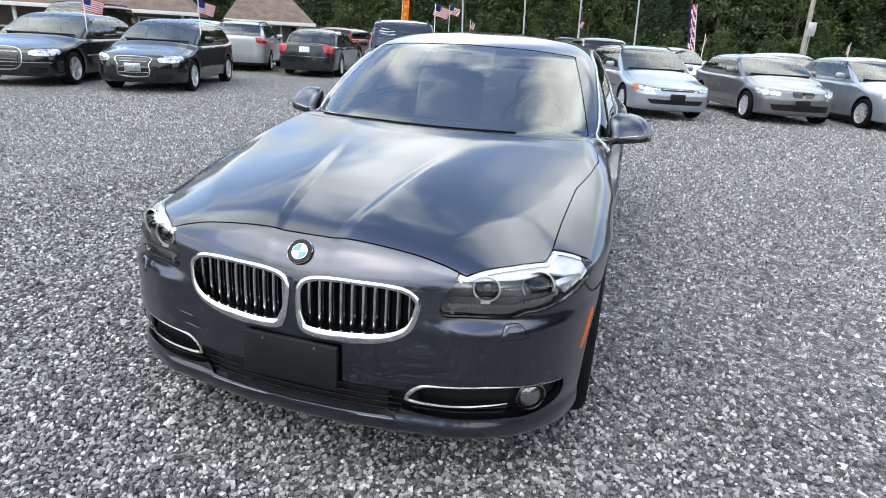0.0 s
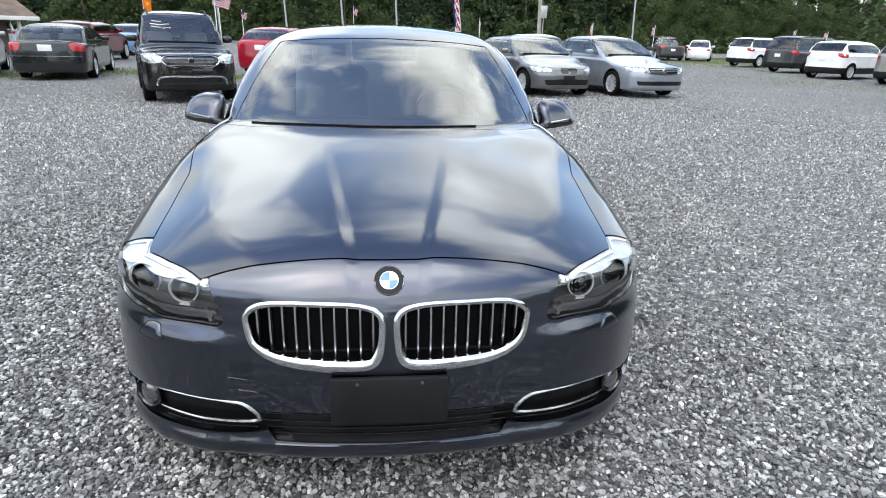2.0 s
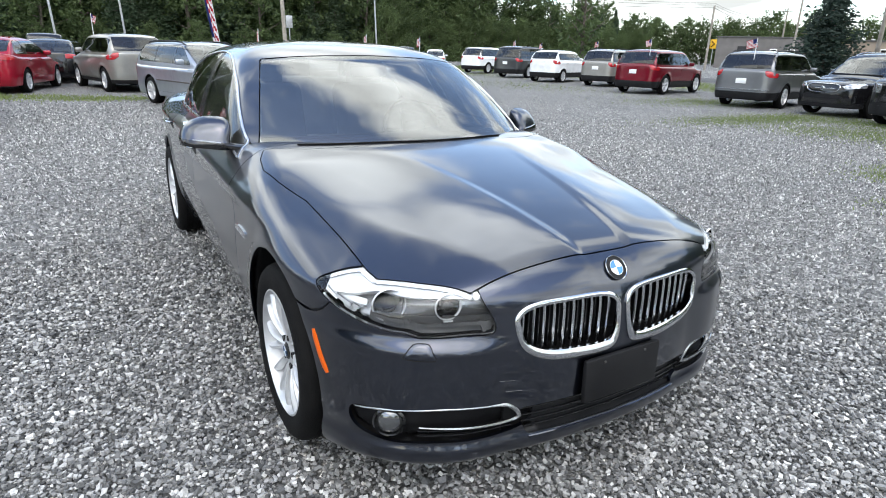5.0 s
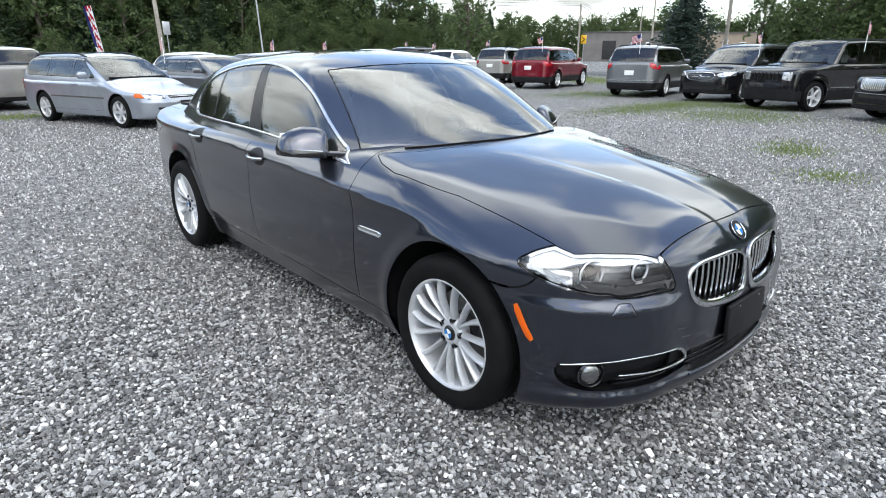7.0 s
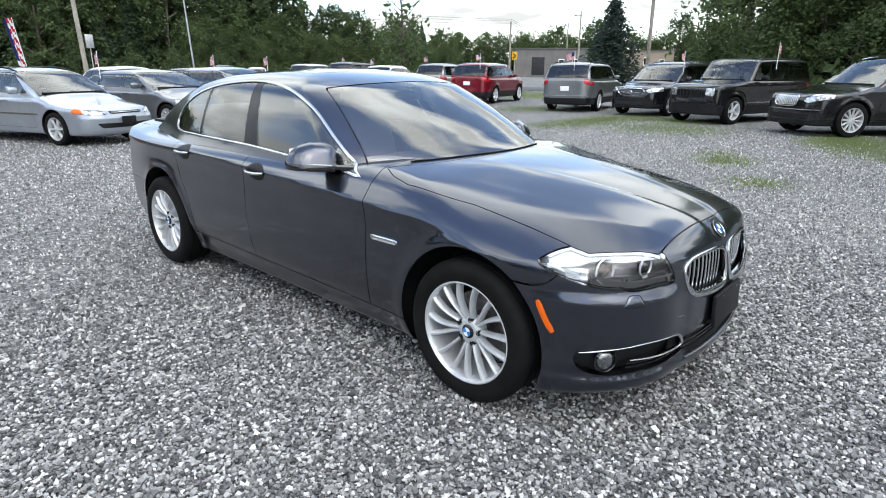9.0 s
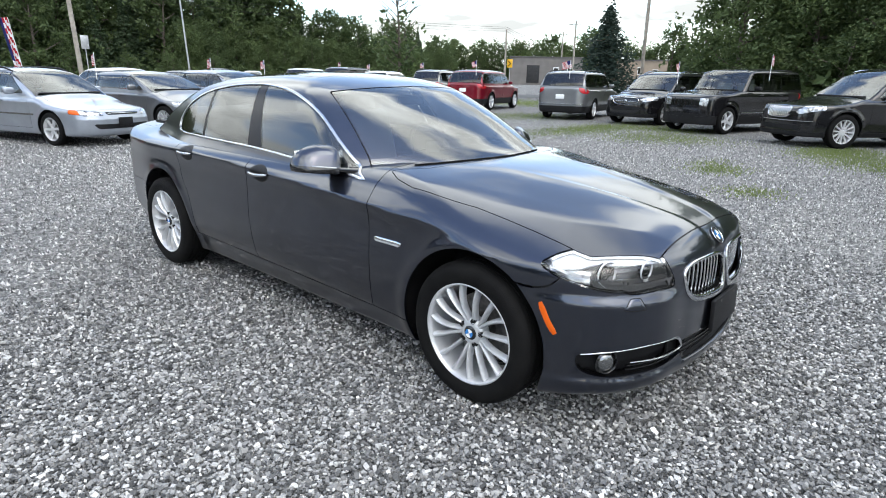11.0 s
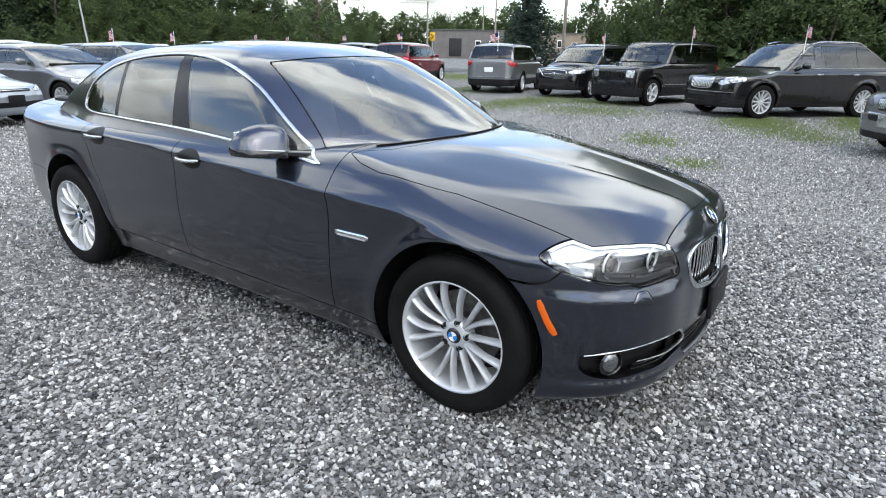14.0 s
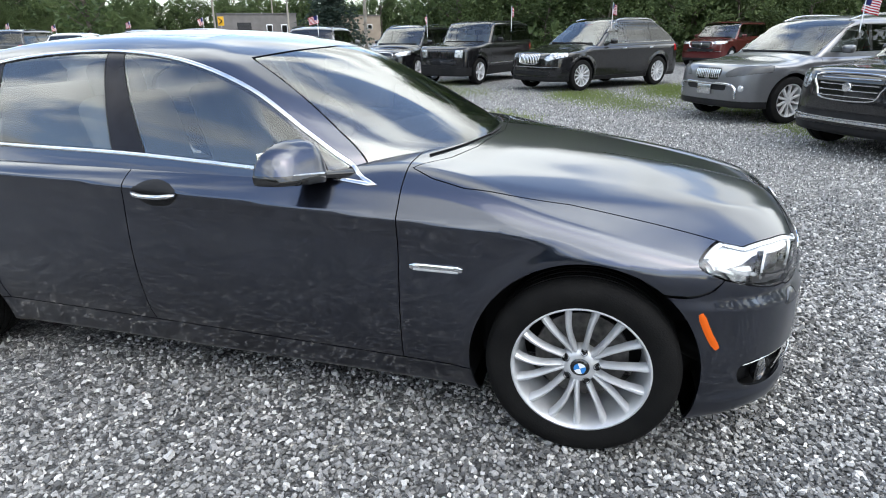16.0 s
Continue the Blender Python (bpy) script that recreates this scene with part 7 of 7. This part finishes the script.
def buildings():
    clad_wall("warehouse", "low grey-brown flat-roofed warehouse across the road", (86.8, 62.2), (93.6, 51.5), 4.7, 14, (0.15, 0.14, 0.135), [("door", 4.2, 1.9, 2.2, 3.0), ("window", 8.2, 2.4, 1.0, 1.4), ("window", 10.6, 2.4, 1.0, 1.4)])
    clad_wall("annex", "low tan flat-roofed building behind the spruce", (87.0, 42.8), (90.3, 35.2), 4.1, 12, (0.27, 0.22, 0.17), [("window", 4.3, 2.6, 0.7, 1.2), ("window", 6.6, 2.5, 0.8, 0.7)])
    # shop with shingled hip roof and porch posts
    shingle = speckle(material("brown_shingle", (0.13, 0.095, 0.075), 0.9), 2.5, [(0.3, (0.09, 0.066, 0.052)), (0.7, (0.18, 0.13, 0.10))], bump=0.5, fine=14)
    siding = speckle(material("white_siding", (0.66, 0.66, 0.62), 0.7), 1.0, [(0.3, (0.58, 0.58, 0.55)), (0.7, (0.72, 0.72, 0.69))], bump=0.15, fine=9)
    # wall under the eave carries the porch shade in its dark brown colour
    shaded_front = speckle(material("porch_shade_wall", (0.14, 0.11, 0.09), 0.8), 1.5, [(0.3, (0.10, 0.08, 0.065)), (0.7, (0.18, 0.145, 0.12))], bump=0.2, fine=10)
    for name, a, b, eave, ridge in (("shop", (-31.0, 14.6), (-19.3, 22.7), 1.78, 4.3), ("shop_wing", (-17.7, 23.8), (-14.9, 25.9), 1.62, 4.0)):
        a, b = np.array(a), np.array(b)
        length = np.linalg.norm(b - a)
        ang = math.degrees(math.atan2(*(b - a)[::-1]))
        house = new(name)
        house.matrix_world = pose(a[0], a[1], -0.05, 0, 0, ang)
        tagged(house, "low shop with brown shingled roof and white porch posts", "building")
        put("wall", box(length - 1.2, 7.0, eave, (length / 2, 4.8, eave / 2)), shaded_front, house, "shop front wall darkened for the porch shade")
        bm = bmesh.new()
        r = [(-0.4, -0.2, eave), (length + 0.4, -0.2, eave), (length + 0.4, 9.0, eave), (-0.4, 9.0, eave), (min(2.0, length * 0.4), 4.3, ridge), (length - min(2.0, length * 0.4), 4.3, ridge)]
        vs = [bm.verts.new(q) for q in r] + [bm.verts.new((q[0], q[1], q[2] - 0.14)) for q in r[:4]]
        for q in ((0, 1, 5, 4), (1, 2, 5), (2, 3, 4, 5), (3, 0, 4), (6, 7, 1, 0), (7, 8, 2, 1), (8, 9, 3, 2), (9, 6, 0, 3), (9, 8, 7, 6)):
            bm.faces.new([vs[k] for k in q])
        bmesh.ops.recalc_face_normals(bm, faces=bm.faces)
        put("roof", bm, shingle, house, "brown shingled roof")
        put("fascia", box(length + 0.82, 0.04, 0.16, (length / 2, -0.23, eave - 0.06), 0.005), siding, house)
        for x in np.linspace(0.3, length - 0.3, max(3, int(length / 1.9))):
            put("porch_post", box(0.13, 0.13, eave - 0.1, (x, 0.15, (eave - 0.1) / 2), 0.01), siding, house)
        for x in np.linspace(1.8, length - 1.8, max(1, int(length / 3.2))):
            w = put("window", box(1.2, 0.08, 0.9, (x, 1.28, 1.05), 0.01), WHITE_PLASTIC, house)
            put("pane", box(1.0, 0.03, 0.74, (x, 1.225, 1.05)), GLOSS_BLACK, w)


CLOTH_RED = material("flag_red", (0.50, 0.02, 0.035), 0.8)
CLOTH_WHITE = material("flag_white", (0.80, 0.80, 0.80), 0.8)
CLOTH_BLUE = material("flag_blue", (0.02, 0.03, 0.16), 0.8)
CLOTH_ORANGE = material("banner_orange", (0.85, 0.24, 0.02), 0.8)
CLOTH_YELLOW = material("banner_yellow", (0.85, 0.62, 0.05), 0.8)


def waving(width, height, cols, rows, tint, wave=0.03, shape=None):
    """Cloth as a grid of small faces; tint(i, j) gives the material slot."""
    bm = bmesh.new()
    g = [[bm.verts.new((x * width, wave * math.sin(9 * x + 2 * z) * x, (z - 1) * height * (shape(x) if shape else 1))) for z in np.linspace(0, 1, rows + 1)] for x in np.linspace(0, 1, cols + 1)]
    for i in range(cols):
        for j in range(rows):
            bm.faces.new((g[i][j], g[i + 1][j], g[i + 1][j + 1], g[i][j + 1])).material_index = tint(i, j)
    bmesh.ops.solidify(bm, geom=bm.faces[:], thickness=0.004)
    return bm


def car_flag(x, y, z0, z1, turn, cloth=(0.34, 0.23)):
    """A small striped flag on a white stick, clipped to a car's window."""
    stick = put("car_flag", tube([(0, 0, z0 - 0.25), (0, 0, z1)], 0.009, 6), WHITE_PLASTIC)
    stick.matrix_basis = pose(x, y, 0, 0, 0, turn)
    tagged(stick, "small striped flag on a white stick clipped to a car", "flag", group="car flags")
    bm = waving(cloth[0], cloth[1], 12, 13, lambda i, j: 2 if i < 5 and j >= 6 else j % 2)
    bmesh.ops.transform(bm, matrix=pose(0, 0, z1 - 0.01, 0, 14, 0), verts=bm.verts)
    me = bpy.data.meshes.new("cloth")
    bm.to_mesh(me)
    bm.free()
    for m in (CLOTH_RED, CLOTH_WHITE, CLOTH_BLUE):
        me.materials.append(m)
    put("cloth", me, None, stick, "red and white striped cloth with blue corner")
    return stick


def flags():
    for x, y, z0, z1, turn in ((-8.7, 6.8, 1.38, 1.72, 40), (-7.15, 7.95, 1.40, 1.80, 60), (-3.4, 11.05, 1.6, 2.05, 30), (15.96, 5.5, 1.55, 1.97, 190), (14.95, 2.72, 1.7, 2.12, 200), (13.58, -0.02, 1.72, 2.09, 200), (8.66, -3.85, 1.62, 1.92, 205),
                               (-4.66, 16.4, 1.5, 2.28, 20), (17.58, 14.66, 1.7, 2.06, 185), (15.45, 8.95, 1.65, 2.0, 95), (-1.0, 19.85, 1.65, 2.2, 70), (-4.26, 17.5, 1.45, 1.92, 80), (2.5, 13.9, 1.45, 1.8, 80), (5.9, 15.0, 1.42, 1.8, 80), (8.0, 15.6, 1.45, 1.8, 80), (20.6, 20.6, 1.7, 2.05, 80), (19.7, 23.8, 1.6, 1.95, 80), (21.4, 28.4, 1.8, 2.1, 80)):
        car_flag(x, y, z0, z1, turn)
    # tall feather banners
    for x, y, top, turn, lean, cols, word in ((3.17, 21.7, 2.95, 215, 9, (CLOTH_RED, CLOTH_WHITE, CLOTH_BLUE), "tall feather banner with red and white stripes and blue field"), (-15.3, 40.0, 3.6, 10, 2, (CLOTH_ORANGE, CLOTH_YELLOW, CLOTH_ORANGE), "tall orange and yellow feather banner")):
        pole = put("feather_banner", tube([(0, 0, -0.05), (0, 0, top)], (0.022, 0.012), 8), WHITE_PLASTIC)
        pole.matrix_basis = pose(x, y, 0, 0, lean, turn)
        tagged(pole, word, "banner")
        bm = waving(0.27 if cols[2] is CLOTH_BLUE else 0.48, top - 0.8, 6, 26, (lambda i, j: 2 if i >= 5 and j > 8 else (j - i) % 4 // 2) if cols[2] is CLOTH_BLUE else (lambda i, j: 1 if 2 <= i <= 3 and j % 5 in (1, 2) else 0), 0.05, lambda u: 1 - 0.12 * u * u)
        bmesh.ops.translate(bm, vec=(0.01, 0, top), verts=bm.verts)
        me = bpy.data.meshes.new("cloth")
        bm.to_mesh(me)
        bm.free()
        for m in cols:
            me.materials.append(m)
        put("cloth", me, None, pole)


woods()
lawns()
street()
buildings()
flags()

# ---- loose stones round the sedan ----
def loose_stones():
    rng = np.random.default_rng(11)
    pitch = 0.0160
    gx, gy = np.meshgrid(np.arange(-5.0, 4.2, pitch), np.arange(-3.6, 4.2, pitch), indexing="ij")
    p = np.stack([gx.ravel(), gy.ravel()], 1)
    p += rng.uniform(-0.33, 0.33, p.shape) * pitch
    x, y = p.T
    # thin out away from the way round the car's front and right side
    way = np.array([(0.9, -1.5), (0.0, -1.4), (-1.2, -1.1), (-2.0, -0.6), (-2.0, 0.6)])
    near = np.full(len(p), 9.0)
    for a, b in zip(way, way[1:]):
        t = np.clip(((p - a) @ (b - a)) / ((b - a) @ (b - a)), 0, 1)
        near = np.minimum(near, np.linalg.norm(p - a - t[:, None] * (b - a), axis=1))
    chance = np.clip(1.20 - 0.50 * near, 0.0, 1)
    under = (np.abs(x) < 0.55) & (y > -0.35) & (y < 3.6)
    keep = (rng.uniform(0, 1, len(p)) < chance) & ~under
    p = p[keep]
    n = len(p)
    corner = np.array([(i, j, k) for i in (-1, 1) for j in (-1, 1) for k in (-1, 1)], float)
    v = corner[None] * rng.uniform(0.50, 1.0, (n, 8, 1)) + rng.normal(0, 0.12, (n, 8, 3))
    size = 0.0070 * np.exp(rng.normal(0, 0.25, n))
    v *= (size[:, None] * np.stack([rng.uniform(0.95, 1.5, n), rng.uniform(0.8, 1.05, n), rng.uniform(0.6, 0.95, n)], 1))[:, None]
    a, b, c = rng.uniform(0, 2 * math.pi, n), rng.normal(0, 0.4, n), rng.normal(0, 0.4, n)
    ca, sa, cb, sb, cc, sc = np.cos(a), np.sin(a), np.cos(b), np.sin(b), np.cos(c), np.sin(c)
    rot = np.stack([np.stack([ca * cc - sa * sb * sc, -sa * cb, ca * sc + sa * sb * cc], -1), np.stack([sa * cc + ca * sb * sc, ca * cb, sa * sc - ca * sb * cc], -1), np.stack([-cb * sc, sb, cb * cc], -1)], 1)
    v = np.einsum("nij,nkj->nki", rot, v)
    v[:, :, :2] += p[:, None]
    v[:, :, 2] += (-0.004 + rng.uniform(-0.006, 0.009, n))[:, None]
    faces = np.array([(0, 1, 3, 2), (4, 6, 7, 5), (0, 4, 5, 1), (2, 3, 7, 6), (0, 2, 6, 4), (1, 5, 7, 3)])
    f = (np.arange(n)[:, None, None] * 8 + faces[None]).reshape(-1, 4)
    m = material("crushed_stone", (0.3, 0.3, 0.3), 0.8)
    b = m.node_tree.nodes["Principled BSDF"]
    geo = m.node_tree.nodes.new("ShaderNodeNewGeometry")
    where = m.node_tree.nodes.new("ShaderNodeTexCoord").outputs["Object"]
    col = ramp(m, geo.outputs["Random Per Island"], [(0.0, (0.05, 0.051, 0.052)), (0.3, (0.155, 0.155, 0.155)), (0.70, (0.31, 0.309, 0.306)), (0.91, (0.50, 0.496, 0.488)), (1.0, (0.70, 0.69, 0.67))])
    grain = node(m, "ShaderNodeTexNoise", Scale=220.0, Detail=3.0)
    wire(m, where, grain.inputs["Vector"])
    mul = m.node_tree.nodes.new("ShaderNodeMix")
    mul.data_type, mul.blend_type = "RGBA", "MULTIPLY"
    mul.inputs["Factor"].default_value = 1.0
    wire(m, col, mul.inputs["A"])
    wire(m, ramp(m, grain.outputs["Fac"], [(0.3, (0.78, 0.78, 0.79)), (0.7, (1.15, 1.15, 1.14))]), mul.inputs["B"])
    wire(m, mul.outputs["Result"], b.inputs["Base Color"])
    tagged(put("loose_gravel", mesh_from(v.reshape(-1, 3), f, "loose_gravel", False), m), "loose grey crushed stone around the sedan", "gravel", kind="stuff")
    # coarser stones lying further out, as low four-sided heaps
    n = 230000
    q = np.stack([rng.uniform(-9, 14, n), rng.uniform(-4, 15, n)], 1)
    gap = np.min([np.linalg.norm(q - w, axis=1) for w in way], 0)
    q = q[(gap > 1.2) & (rng.uniform(0, 1, n) < np.clip(1.25 - gap / 14, 0.15, 1)) & ~((np.abs(q[:, 0]) < 0.7) & (q[:, 1] > -0.5) & (q[:, 1] < 3.8))]
    n = len(q)
    size = 0.0105 * np.exp(rng.normal(0, 0.25, n)) * (1 + 0.025 * np.min([np.linalg.norm(q - w, axis=1) for w in way], 0))
    turn = rng.uniform(0, 2 * math.pi, n)
    v = np.zeros((n, 5, 3))
    for k in range(4):
        a = turn + k * math.pi / 2 + rng.normal(0, 0.25, n)
        v[:, k, 0], v[:, k, 1], v[:, k, 2] = q[:, 0] + size * np.cos(a), q[:, 1] + size * np.sin(a) * 0.8, -0.014
    v[:, 4, :2] = q + rng.normal(0, 0.3, (n, 2)) * size[:, None]
    v[:, 4, 2] = size * rng.uniform(0.35, 1.0, n)
    f = (np.arange(n)[:, None, None] * 5 + np.array([(0, 1, 4), (1, 2, 4), (2, 3, 4), (3, 0, 4)])[None]).reshape(-1, 3)
    tagged(put("scattered_gravel", mesh_from(v.reshape(-1, 3), f, "scattered_gravel", False), m), "scattered grey crushed stone across the yard", "gravel", kind="stuff")


loose_stones()
